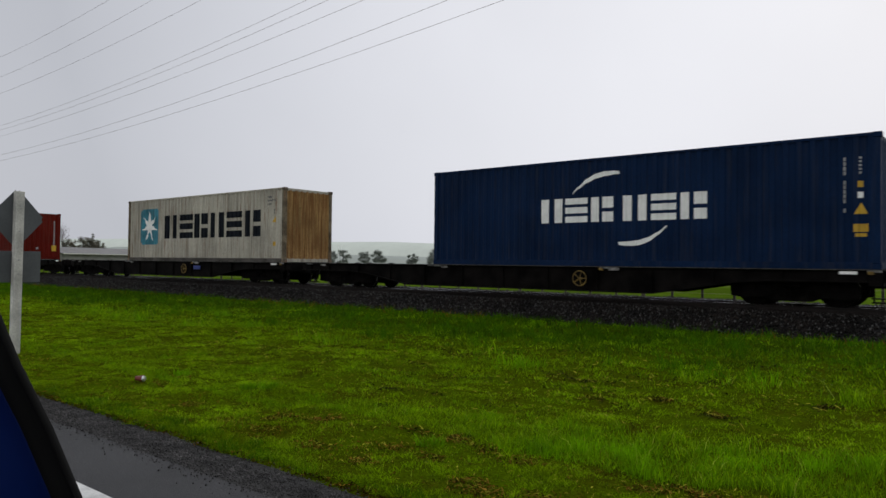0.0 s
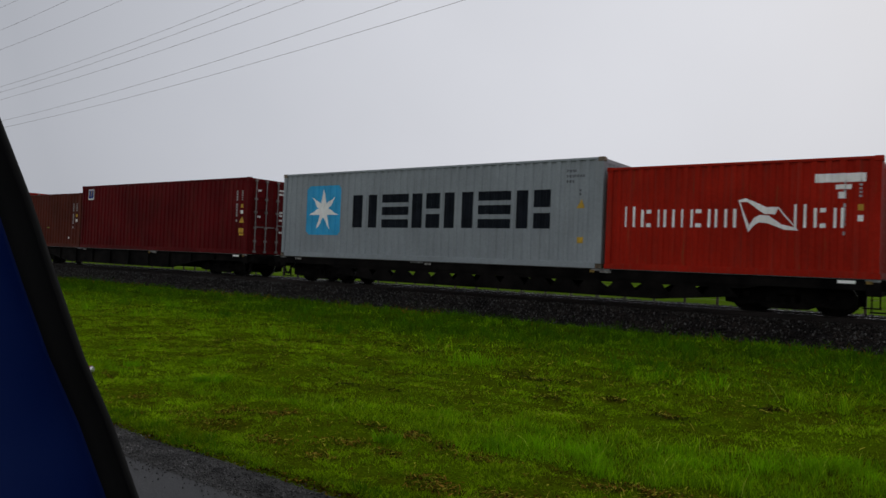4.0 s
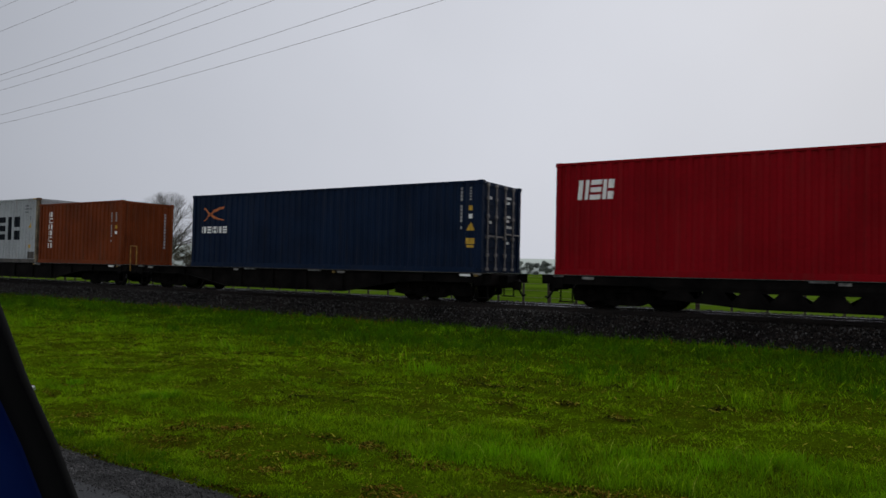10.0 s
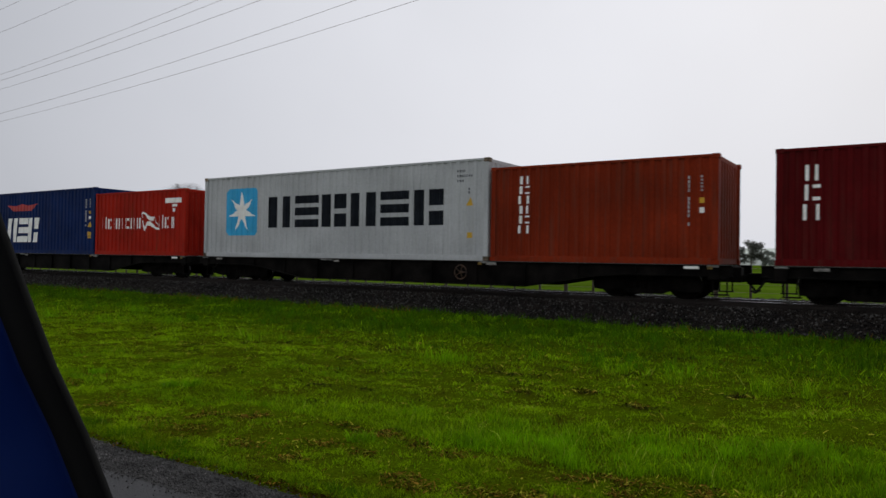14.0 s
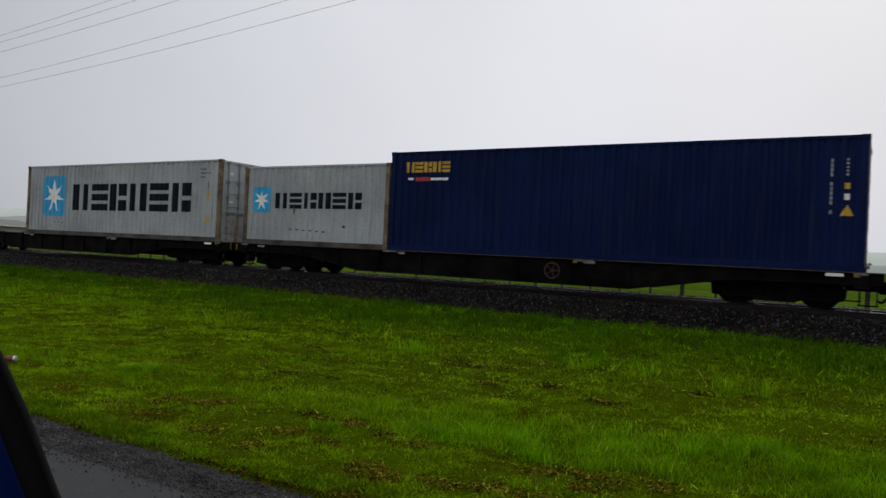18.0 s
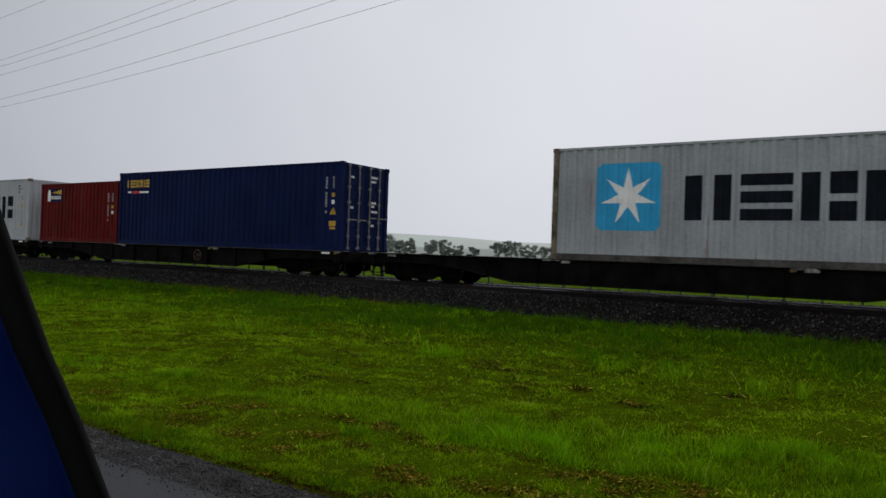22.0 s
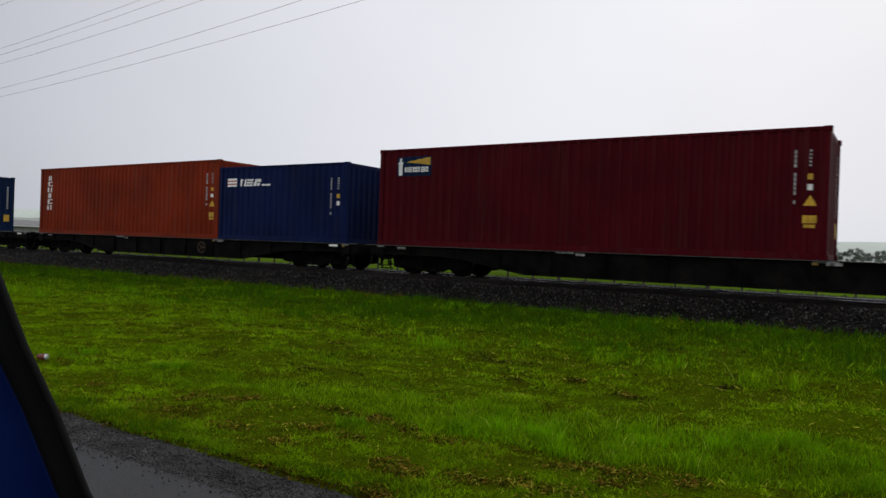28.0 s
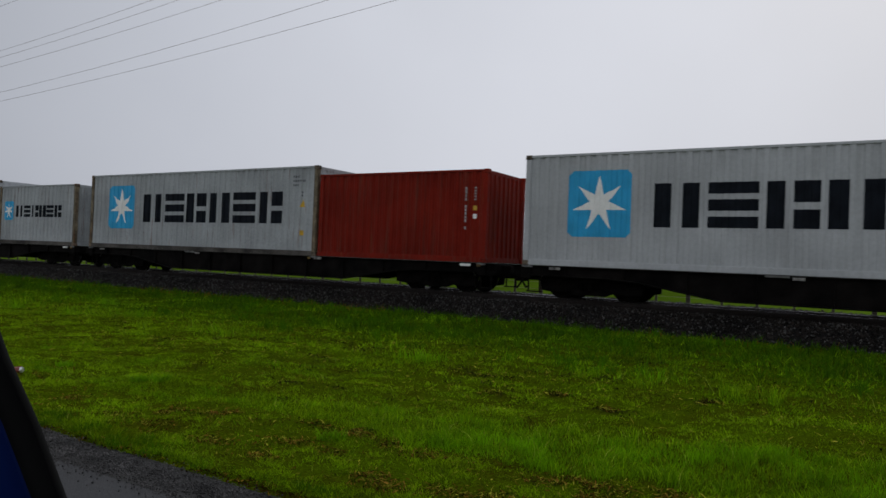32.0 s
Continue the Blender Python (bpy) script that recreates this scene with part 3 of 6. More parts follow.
    if kind == "truss_brake":
        def brake_stand():
            bm = bmesh.new()
            rod(bm, (length + 0.24, -0.9, top - 0.1), (length + 0.24, -0.9, top + 0.62), 0.03, sides=8)
            box(bm, length + 0.17, length + 0.31, -0.97, -0.83, top - 0.1, top + 0.3, 0.01)
            ring(bm, (length + 0.33, -0.9, top + 0.55), (1, 0, 0), 0.17, 0.016, 16, 5)
            for a in range(4):
                c = 1.57 * a + 0.4
                rod(bm, (length + 0.25, -0.9, top + 0.55), (length + 0.33, -0.9 + 0.17 * math.cos(c), top + 0.55 + 0.17 * math.sin(c)), 0.012, sides=5)
            return bm
        shared_part("stand" + key, "handbrake_stand", brake_stand, BOGIE_DARK, w, "upright handbrake stand with a small wheel")
    bogie(w, b0)
    bogie(w, b1)
    def brake_ring():
        bm = bmesh.new()
        ring(bm, (0, -1.26, 0.52), (0, 1, 0), 0.2, 0.016, 20, 6)
        for a in range(5):
            c = 2 * math.pi * a / 5
            rod(bm, (0, -1.26, 0.52), (0.2 * math.cos(c), -1.26, 0.52 + 0.2 * math.sin(c)), 0.012, sides=5)
        rod(bm, (0, -1.27, 0.52), (0, -1.1, 0.52), 0.03, sides=8)
        return bm
    if kind in ("belly_yellow", "belly_plate", "belly_brown", "belly_deep"):
        yellow = kind in ("belly_yellow", "belly_plate")
        shared_part("brake_ring", "handbrake_wheel", brake_ring, HANDBRAKE if yellow else HANDBRAKE_OLD, w, "faded yellow handbrake wheel" if yellow else "dirty brown handbrake wheel").matrix_basis = pose(0.619 * length, 0, 0)
        if kind == "belly_plate":
            shared_part("blue_plate", "side_plate", lambda: box(bmesh.new(), -0.26, 0.26, -1.236, -1.212, 0.50, 0.66, 0.006), BLUE_MARK, w, "dull blue side plate").matrix_basis = pose(0.619 * length + 1.0, 0, 0)
    if kind == "belly_rail":
        def handrail():
            bm = bmesh.new()
            for a in (-0.95, -0.68):
                rod(bm, (length + 0.27, a, 0.55), (length + 0.27, a, 1.60), 0.02, sides=8)
            rod(bm, (length + 0.27, -0.96, 1.60), (length + 0.27, -0.67, 1.60), 0.02, sides=8)
            return bm
        shared_part("handrail", "handrail", handrail, HANDRAIL, w, "upright yellow handrail at the wagon end")
        shared_part("handrail_foot", "handrail_bracket", lambda: box(bmesh.new(), length + 0.20, length + 0.34, -1.0, -0.62, 0.52, 0.60, 0.008), STEEL_DARK, w)
    for q, wide, m in ((0.05 * length, 0.30, PLATE_DULL), (0.36 * length, 0.24, PLATE_DULL), (0.672 * length, 0.30, PLATE_DULL), (0.652 * length, 0.12, HANDBRAKE), (0.967 * length, 0.34, WHITE_MARK), (0.99 * length, 0.12, HANDBRAKE)):
        shared_part("plate%.2f" % wide, "marking_plate", lambda: box(bmesh.new(), -wide / 2, wide / 2, -1.222, -1.212, top - 0.105, top - 0.04), m, w).matrix_basis = pose(q, 0, 0)
    def tank():
        bm = bmesh.new()
        rod(bm, (0.62 * length - 0.6, -0.55, 0.42), (0.62 * length + 0.4, -0.55, 0.42), 0.16, sides=14)
        return bm
    shared_part("tank" + key, "air_reservoir", tank, BOGIE_DARK, w)
    return tagged(w, WAGON_LABELS[kind], "wagon", "container train wagons")


# Paler than the wagon: the sky's gleam on the locks is in the colour.
LOCK_STEEL = mat("lock_steel", (0.22, 0.22, 0.22), rough=0.5, metal=0.0, var=0.4, scale=3, fine=20, bump=0.002)
PLATE_DULL = mat("grimy_white_plate", (0.26, 0.25, 0.24), rough=0.7, var=0.3, scale=8, fine=40, bump=0.0, streak=0.3, spec=0.1)
HANDBRAKE = mat("handbrake_yellow", (0.20, 0.125, 0.02), rough=0.7, var=0.3, scale=6, fine=40, bump=0.002)
HANDBRAKE_OLD = mat("handbrake_brown", (0.055, 0.026, 0.012), rough=0.7, var=0.3, scale=6, fine=40, bump=0.002)
RUST_MARK = mat("rust_scuff", (0.20, 0.09, 0.04), rough=0.8, var=0.4, scale=8, fine=40, bump=0.0, spec=0.05)
HANDRAIL = mat("handrail_yellow", (0.38, 0.20, 0.02), rough=0.6, var=0.25, scale=6, fine=40, bump=0.002)
WAGON_LABELS = {"belly_deep": "dark deep-bellied container wagon with a dirty brown handbrake wheel",
                "belly_plate": "dark fishbelly container wagon with a yellow handbrake wheel and blue plate", "belly_yellow": "dark fishbelly container wagon with a yellow handbrake wheel", "belly_brown": "dark fishbelly container wagon with a dirty brown handbrake wheel", "belly_rail": "dark fishbelly container wagon with a yellow end handrail", "belly": "dark dirty steel fishbelly container wagon on two bogies", "truss": "dark steel container wagon with openings along its side",
                "truss_brake": "dark steel container wagon with side openings and an upright handbrake", "short": "short dark steel container wagon on two bogies"}
LOAD_40, LOAD_20, WIDE = 12.192, 6.058, 2.438
HIGH, LOW = 2.896, 2.591

# front end of each wagon's load along the train, and its kind
WAGONS = [(-2.40, "belly_yellow"), (-22.12, "belly_plate"), (-41.80, "belly"), (-61.72, "truss_brake"), (-81.98, "belly"), (-101.64, "belly"), (-121.24, "belly"), (-140.73, "truss"),
          (-161.26, "short"), (-177.75, "belly_rail"), (-197.31, "belly_deep"), (-216.87, "belly_brown"), (-236.32, "belly"), (-255.79, "belly_brown"), (-274.98, "belly_brown"),
          (-294.42, "belly_rail"), (-313.89, "belly"), (-333.48, "belly"), (-353.01, "belly_brown"), (-372.46, "belly_yellow"), (-392.01, "belly_brown"), (-411.35, "short"),
          (-428.26, "belly"), (-447.79, "belly_brown"), (-467.30, "belly"), (-486.91, "belly"), (-506.40, "belly"), (-525.82, "belly")]
MOVING = []
proto = {}
for front, kind in WAGONS:
    length = 15.3 if kind == "short" else 18.35
    here = pose(front - length, TRACK_Y, RAIL_Z)
    if kind not in proto:
        proto[kind] = wagon(length, kind)
        proto[kind].matrix_basis = here
        MOVING.append(proto[kind])
    else:
        MOVING.append(copy_thing(proto[kind], here))

# ---- containers ----
PITCH = 0.278


def dent(x):
    """How far the corrugated wall stands back at x."""
    q = (x % PITCH) / PITCH
    return 0.012 + 0.036 * float(np.interp(q, [0, 0.34, 0.47, 0.87, 1.0], [0, 0, 1, 1, 0]))


def breaks(a, b):
    marks = [a, b]
    for k in range(int(a / PITCH) - 1, int(b / PITCH) + 2):
        marks += [x for x in (PITCH * (k + q) for q in (0.0, 0.34, 0.47, 0.87)) if a + 1e-4 < x < b - 1e-4]
    return sorted(set(marks))


def wavy(bm, a, b, z0, z1, place):
    """A corrugated sheet from a to b; place(x, depth, z) puts a point."""
    line = breaks(a, b)
    low = [bm.verts.new(place(x, dent(x), z0)) for x in line]
    high = [bm.verts.new(place(x, dent(x), z1)) for x in line]
    for i in range(len(line) - 1):
        bm.faces.new((low[i], low[i + 1], high[i + 1], high[i]))
    return bm


def container(name, x, length, height, coat, label, front="plain", smooth=False, frame_paint=None, front_paint=None):
    """A shipping container; x is its rear end along the train. Its origin is the near bottom corner of the rear end."""
    c = thing(name, pose(x, FACE_Y, DECK_Z), label, "shipping container", "containers on the train")
    fr = frame_paint or coat
    pale = any(q in coat.name for q in ("grey", "cream", "white"))
    worn_out = coat.name in ("paint_grey_worn", "paint_old_grey")
    k = "%.1f%.1f" % (length, height)
    for s, far in (("near", False), ("far", True)):
        put = (lambda a, d, z: (a, WIDE - d, z)) if far else (lambda a, d, z: (a, d, z))
        if smooth:
            def flat():
                return box(bmesh.new(), 0.14, length - 0.14, WIDE - 0.05 if far else 0.014, WIDE - 0.014 if far else 0.05, 0.14, height - 0.1)
            panel = shared_part("flat" + k + s, "side_panel", flat, coat, c)
            for q in range(4 if length > 8 else 0):
                shared_part("rib" + k + s, "rib", lambda: box(bmesh.new(), 0.17, length - 0.17, WIDE - 0.016 if far else 0.000, WIDE + 0.0 if far else 0.016, 0.16, 0.205, 0.006), coat, panel).matrix_basis = pose(0, 0, 0.085 * q)
        else:
            shared_part("wall" + k + s, "side_panel", lambda: wavy(bmesh.new(), 0.14, length - 0.14, 0.14, height - 0.06, put), coat, c)
        y0, y1 = (WIDE - 0.07, WIDE - 0.004) if far else (0.004, 0.07)
        shared_part("toprail" + k + s, "top_rail", lambda: box(bmesh.new(), 0.16, length - 0.16, y0, y1, height - 0.075, height - 0.01, 0.006), fr, c)
        shared_part("lowrail" + k + s, "bottom_rail", lambda: box(bmesh.new(), 0.16, length - 0.16, y0, y1, 0.001, 0.15, 0.006), RAIL_DIRT_SHADE if worn_out else fr, c)
    def roof():
        bm = bmesh.new()
        put = lambda a, d, z: (a, z, height - 0.02 - 0.5 * d)
        return wavy(bm, 0.14, length - 0.14, 0.06, WIDE - 0.06, put)
    shared_part("roof" + k, "roof", roof, fr, c)
    shared_part("floor" + k, "floor", lambda: box(bmesh.new(), 0.1, length - 0.1, 0.06, WIDE - 0.06, 0.03, 0.12), FLOOR_DARK, c)
    for e in (0, 1):
        for f in (0, 1):
            a0, b0 = (length - 0.16 if e else 0.0), (WIDE - 0.16 if f else 0.0)
            shared_part("post" + k + str(e) + str(f), "corner_post", lambda: box(bmesh.new(), a0 + 0.005, a0 + 0.155, b0 + 0.005, b0 + 0.155, 0.118, height - 0.118, 0.012), GRIMY_POST if worn_out else fr, c, "grimy brown-stained corner post" if worn_out else "")
            for g in (0, 1):
                z0 = height - 0.118 if g else 0.0
                shared_part("cast" + k + str(e) + str(f) + str(g), "corner_casting", lambda: box(bmesh.new(), a0 - 0.01 * (1 - e), a0 + 0.168 + 0.01 * e, b0, b0 + 0.16, z0, z0 + 0.118, 0.01), CASTING_RUST if pale else fr, c, "rust-stained corner casting" if pale else "")
        a = length - 0.1 if e else 0.1
        shared_part("header" + k + str(e), "end_header", lambda: box(bmesh.new(), a - 0.06, a + 0.06, 0.16, WIDE - 0.16, height - 0.13, height - 0.02, 0.008), fr, c)
        shared_part("sillbar" + k + str(e), "end_sill", lambda: box(bmesh.new(), a - 0.06, a + 0.06, 0.16, WIDE - 0.16, 0.01, 0.15, 0.008), fr, c)
    put_rear = lambda a, d, z: (d + 0.02, a, z)
    shared_part("rear" + k, "rear_wall", lambda: wavy(bmesh.new(), 0.16, WIDE - 0.16, 0.14, height - 0.1, put_rear), coat, c)
    if front == "plain":
        put_front = lambda a, d, z: (length - d - 0.02, a, z)
        shared_part("front" + k, "front_wall", lambda: wavy(bmesh.new(), 0.16, WIDE - 0.16, 0.14, height - 0.1, put_front), front_paint or coat, c)
    elif front == "doors":
        for s in (0, 1):
            y0 = 0.165 + s * (WIDE / 2 - 0.160)
            def leaf():
                bm = box(bmesh.new(), length - 0.10, length - 0.06, y0, y0 + WIDE / 2 - 0.17, 0.15, height - 0.13, 0.006)
                for q in range(5):
                    z = 0.32 + q * (height - 0.6) / 5
                    box(bm, length - 0.062, length - 0.038, y0 + 0.1, y0 + WIDE / 2 - 0.27, z, z + (height - 0.6) / 5 - 0.16, 0.01)
                return bm
            door = shared_part("leaf" + k + str(s), "door", leaf, coat, c)
            def door_codes():
                bm = bmesh.new()
                for z, a, b in ((height - 0.42, 0.30, 0.62), (height - 0.56, 0.30, 0.52), (1.62, 0.34, 0.58), (1.50, 0.34, 0.50), (1.32, 0.34, 0.60), (0.85, 0.34, 0.50)) if s else ((height - 0.5, 0.32, 0.46), (1.4, 0.32, 0.42)):
                    for q in np.arange(a, b, 0.085):
                        box(bm, length - 0.038, length - 0.034, y0 + q, y0 + q + 0.055, z, z + 0.075)
                return bm
            shared_part("notes" + k + str(s), "code_bar", door_codes, WHITE_MARK, door, "white code bars")
            tagged(door.children[0], kind="stuff")
            for r in (0.22, 0.72):
                def bar():
                    bm = bmesh.new()
                    rod(bm, (length - 0.015, y0 + r, 0.06), (length - 0.015, y0 + r, height - 0.05), 0.022, sides=8)
                    for z in (0.1, 0.5, 1.0, 1.6, 2.1, height - 0.1):
                        box(bm, length - 0.06, length + 0.012, y0 + r - 0.06, y0 + r + 0.06, z - 0.04, z + 0.04, 0.008)
                    return bm
                shared_part("bar" + k + str(s) + str(r), "lock_rod", bar, LOCK_ROD, door, "galvanised door lock rod")
                shared_part("grip" + k + str(s) + str(r), "door_grip", lambda: box(bmesh.new(), length - 0.02, length + 0.01, y0 + r - 0.02, y0 + r + 0.38, 1.02 + 0.1 * s, 1.06 + 0.1 * s), LOCK_ROD, door)
    elif front == "cooler":
        def unit():
            bm = bmesh.new()
            box(bm, length - 0.12, length - 0.05, 0.16, WIDE - 0.16, 0.15, height - 0.12, 0.01)
            for z0, z1 in ((height - 0.55, height - 0.16), (height - 0.95, height - 0.62), (height - 1.2, height - 1.0)):
                box(bm, length - 0.06, length - 0.02, 0.22, WIDE - 0.22, z0, z1, 0.015)
            box(bm, length - 0.06, length - 0.02, 0.22, 0.75, 0.98, height - 1.25, 0.015)
            box(bm, length - 0.06, length - 0.02, 1.65, WIDE - 0.22, 0.98, height - 1.25, 0.015)
            return bm
        shared_part("unit" + k, "cooling_unit", unit, coat, c, "white cooling unit with covers")
        def vents():
            bm = bmesh.new()
            box(bm, length - 0.052, length - 0.03, 0.9, 1.5, 1.0, 1.62)
            box(bm, length - 0.052, length - 0.04, 0.28, WIDE - 0.28, 0.46, 0.9)
            for q in (0.30, 0.5, 1.8):
                box(bm, length - 0.02, length - 0.014, q, q + 0.1, 1.25, 1.5)
            return bm
        shared_part("vents" + k, "vent_opening", vents, DARK_MARK, c, "dark fan and compressor openings")
        def machine():
            bm = bmesh.new()
            rod(bm, (length - 0.09, 0.5, 0.5), (length - 0.02, 0.5, 0.5), 0.16, sides=14)
            box(bm, length - 0.09, length - 0.01, 1.5, 2.0, 0.48, 0.75, 0.02)
            return bm
        shared_part("machine" + k, "compressor", machine, GALV, c)
    MOVING.append(c)
    return c


GRIMY_POST = mat("grimy_post", (0.20, 0.165, 0.115), rough=0.7, var=0.3, scale=2.5, fine=20, bump=0.003, streak=0.5, rust=0.5, spec=0.06)
CASTING_RUST = mat("stained_casting", (0.20, 0.16, 0.12), rough=0.7, var=0.4, scale=4, fine=30, bump=0.003, rust=0.5, spec=0.1)
# Dirty grey; on the bottom rails it also holds their recessed shade.
RAIL_DIRT_SHADE = mat("dirty_grey_rail", (0.10, 0.092, 0.085), rough=0.7, var=0.3, scale=1.2, fine=14, bump=0.002, streak=0.4, spec=0.1)
FLOOR_DARK = mat("container_floor", (0.05, 0.04, 0.03), rough=0.9, var=0.2, scale=2, fine=20, bump=0.002)
LOCK_ROD = mat("lock_rod_zinc", (0.24, 0.22, 0.215), rough=0.55, metal=0.2, var=0.2, scale=6, fine=40, bump=0.001)

P = {n: paint(n, c, w, r, s) for n, c, w, r, s in [
    ("navy", (0.0058, 0.0195, 0.061), 0.12, 0.0, 0.15), ("dull_grey", (0.296, 0.328, 0.352), 0.06, 0.0, 0.12), ("old_grey", (0.5152, 0.4876, 0.414), 0.10, 0.5, 0.6), ("rusted_end", (0.40, 0.25, 0.10), 0.2, 1.35, 0.35), ("grey", (0.4752, 0.4928, 0.5148), 0.06, 0.0, 0.15),
    ("grey_worn", (0.41, 0.435, 0.455), 0.09, 0.2, 0.24), ("rust_red", (0.1295, 0.01184, 0.0074), 0.12, 0.0, 0.2), ("crimson", (0.30, 0.0085, 0.0042), 0.08, 0.0, 0.12),
    ("maroon", (0.105, 0.0045, 0.006), 0.12, 0.0, 0.15), ("brown", (0.0962, 0.01998, 0.01184), 0.12, 0.0, 0.2), ("tan", (0.148, 0.03552, 0.01332), 0.12, 0.1, 0.25),
    ("slate", (0.078, 0.086, 0.085), 0.22, 0.25, 0.5), ("cream", (0.8148, 0.776, 0.6208), 0.05, 0.12, 0.14), ("yellowed_frame", (0.80, 0.72, 0.50), 0.12, 0.3, 0.25), ("stained_frame", (0.62, 0.53, 0.34), 0.25, 0.75, 0.45), ("cherry", (0.26, 0.0035, 0.009), 0.08, 0.0, 0.1),
    ("ink", (0.008, 0.018, 0.046), 0.12, 0.0, 0.1), ("orange", (0.215, 0.0245, 0.0072), 0.12, 0.0, 0.3), ("royal", (0.00592, 0.02072, 0.0962), 0.12, 0.0, 0.2),
    ("scarlet", (0.36, 0.016, 0.007), 0.10, 0.1, 0.2), ("night", (0.00518, 0.00962, 0.0333), 0.12, 0.1, 0.2), ("cobalt", (0.005, 0.013, 0.065), 0.10, 0.0, 0.1),
    ("wine", (0.0703, 0.00296, 0.0074), 0.10, 0.0, 0.1), ("white", (0.92, 0.9, 0.83), 0.03, 0.05, 0.07), ("rust_brown", (0.175, 0.037, 0.010), 0.12, 0.1, 0.3), ("red_lead", (0.2072, 0.01628, 0.00888), 0.12, 0.05, 0.3), ("brick", (0.120, 0.0074, 0.00666), 0.12, 0.05, 0.25)]}

# name in the plan: rear end along the train, long?, high?, paint, front end, words
LOADS = [
    ("c1", -14.59, 1, 1, "navy", "plain", "dark navy corrugated forty-foot container with white markings"),
    ("m1", -34.31, 1, 1, "old_grey", "plain", "rusty streaked grey forty-foot container with a blue star square"),
    ("t1", -60.15, 1, 1, "rust_red", "plain", "rust-red forty-foot container with white marks"),
    ("h0", -67.78, 0, 0, "scarlet", "plain", "bright red twenty-foot container with white markings"),
    ("m2", -80.07, 1, 1, "dull_grey", "plain", "clean grey forty-foot container with a blue star square"),
    ("f1", -94.18, 1, 1, "maroon", "doors", "dark red forty-foot container with lock rods on its doors"),
    ("b1", -100.33, 0, 0, "brown", "plain", "brown corrugated twenty-foot container"),
    ("h1", -113.83, 1, 1, "crimson", "doors", "red forty-foot container with a white flag emblem"),
    ("t2", -119.99, 0, 0, "tan", "plain", "tan-brown twenty-foot container with a column of white marks"),
    ("h2", -133.43, 1, 1, "crimson", "plain", "red forty-foot container with a white flag emblem"),
    ("o1", -139.59, 0, 0, "slate", "plain", "slate-grey twenty-foot container with blue and white squares"),
    ("r1", -146.79, 0, 0, "cream", "cooler", "cream refrigerated twenty-foot container with a red flag emblem"),
    ("a1", -159.07, 1, 1, "cherry", "doors", "cherry-red forty-foot container with a white emblem"),
    ("x1", -173.45, 1, 0, "ink", "doors", "ink-blue forty-foot container with an orange cross emblem"),
    ("t3", -183.81, 0, 0, "rust_brown", "plain", "orange-brown twenty-foot container with a column of white marks"),
    ("m3", -196.16, 1, 1, "grey_worn", "plain", "stained pale grey forty-foot container with a blue star square"),
    ("d1", -209.51, 1, 1, "maroon", "doors", "plain dark red forty-foot container"),
    ("e1", -215.67, 0, 0, "maroon", "plain", "dark red twenty-foot container with a column of white marks"),
    ("t4", -222.93, 0, 0, "orange", "plain", "orange-red twenty-foot container with a column of white marks"),
    ("m4", -235.20, 1, 1, "grey", "plain", "grey forty-foot container with a blue star square"),
    ("h3", -242.38, 0, 0, "scarlet", "plain", "bright red twenty-foot container with white markings"),
    ("p1", -254.67, 1, 1, "royal", "plain", "royal-blue forty-foot container with a red winged band and white block marks"),
    ("n1", -261.85, 0, 0, "night", "plain", "blue-black twenty-foot container with red and white stripes"),
    ("m5", -274.06, 1, 1, "grey", "plain", "pale grey forty-foot container with a blue star square"),
    ("s1", -287.23, 1, 1, "cobalt", "doors", "deep blue forty-foot container with yellow marks"),
    ("m6", -293.33, 0, 0, "grey_worn", "plain", "stained grey twenty-foot container with a blue star square"),
    ("m7", -306.72, 1, 1, "grey_worn", "doors", "dirty grey forty-foot container with a blue star square"),
    ("m8", -326.08, 1, 1, "grey", "plain", "clean grey forty-foot container with a blue star square"),
    ("m9", -345.67, 1, 1, "grey_worn", "plain", "pale grey forty-foot container with yellow end marks"),
    ("s2", -365.20, 1, 1, "cobalt", "doors", "deep blue forty-foot container with lock rods on its doors"),
    ("k1", -371.36, 0, 0, "brick", "plain", "brick-red twenty-foot container with a lighthouse sign"),
    ("m10", -384.65, 1, 1, "grey", "plain", "grey forty-foot container with a blue star square"),
    ("g1", -410.36, 1, 1, "wine", "doors", "wine-red forty-foot container with a green arc emblem"),
    ("r2", -426.65, 1, 1, "white", "cooler", "white refrigerated forty-foot container with a blue star square"),
    ("k2", -446.61, 1, 1, "wine", "plain", "wine-red forty-foot container with a lighthouse sign"),
    ("n2", -453.95, 0, 0, "cobalt", "plain", "dark blue twenty-foot container with red and white stripes"),
    ("t5", -466.18, 1, 1, "orange", "plain", "orange-red forty-foot container with a column of white marks"),
    ("c2", -485.65, 1, 1, "navy", "plain", "navy forty-foot container with white lettering and arcs"),
    ("m11", -505.26, 1, 1, "grey", "plain", "clean grey forty-foot container with yellow end marks"),
    ("b2", -512.45, 0, 0, "red_lead", "plain", "plain brick-red twenty-foot container"),
    ("m12", -524.75, 1, 1, "grey_worn", "plain", "stained pale grey forty-foot container with a blue star square"),
    ("m13", -531.88, 0, 0, "grey_worn", "plain", "grey twenty-foot container with a blue star square"),
    ("m14", -544.20, 1, 1, "grey", "plain", "pale grey forty-foot container")]
BOX = {}
for key, x, long, high, coat, front, words in LOADS:
    BOX[key] = container("shipping_container", x, LOAD_40 if long else LOAD_20, HIGH if high else LOW, P[coat], words, front, front == "cooler", frame_paint=P[{"r1": "stained_frame", "r2": "yellowed_frame"}[key]] if front == "cooler" else None, front_paint=P["rusted_end"] if key == "m1" else None)


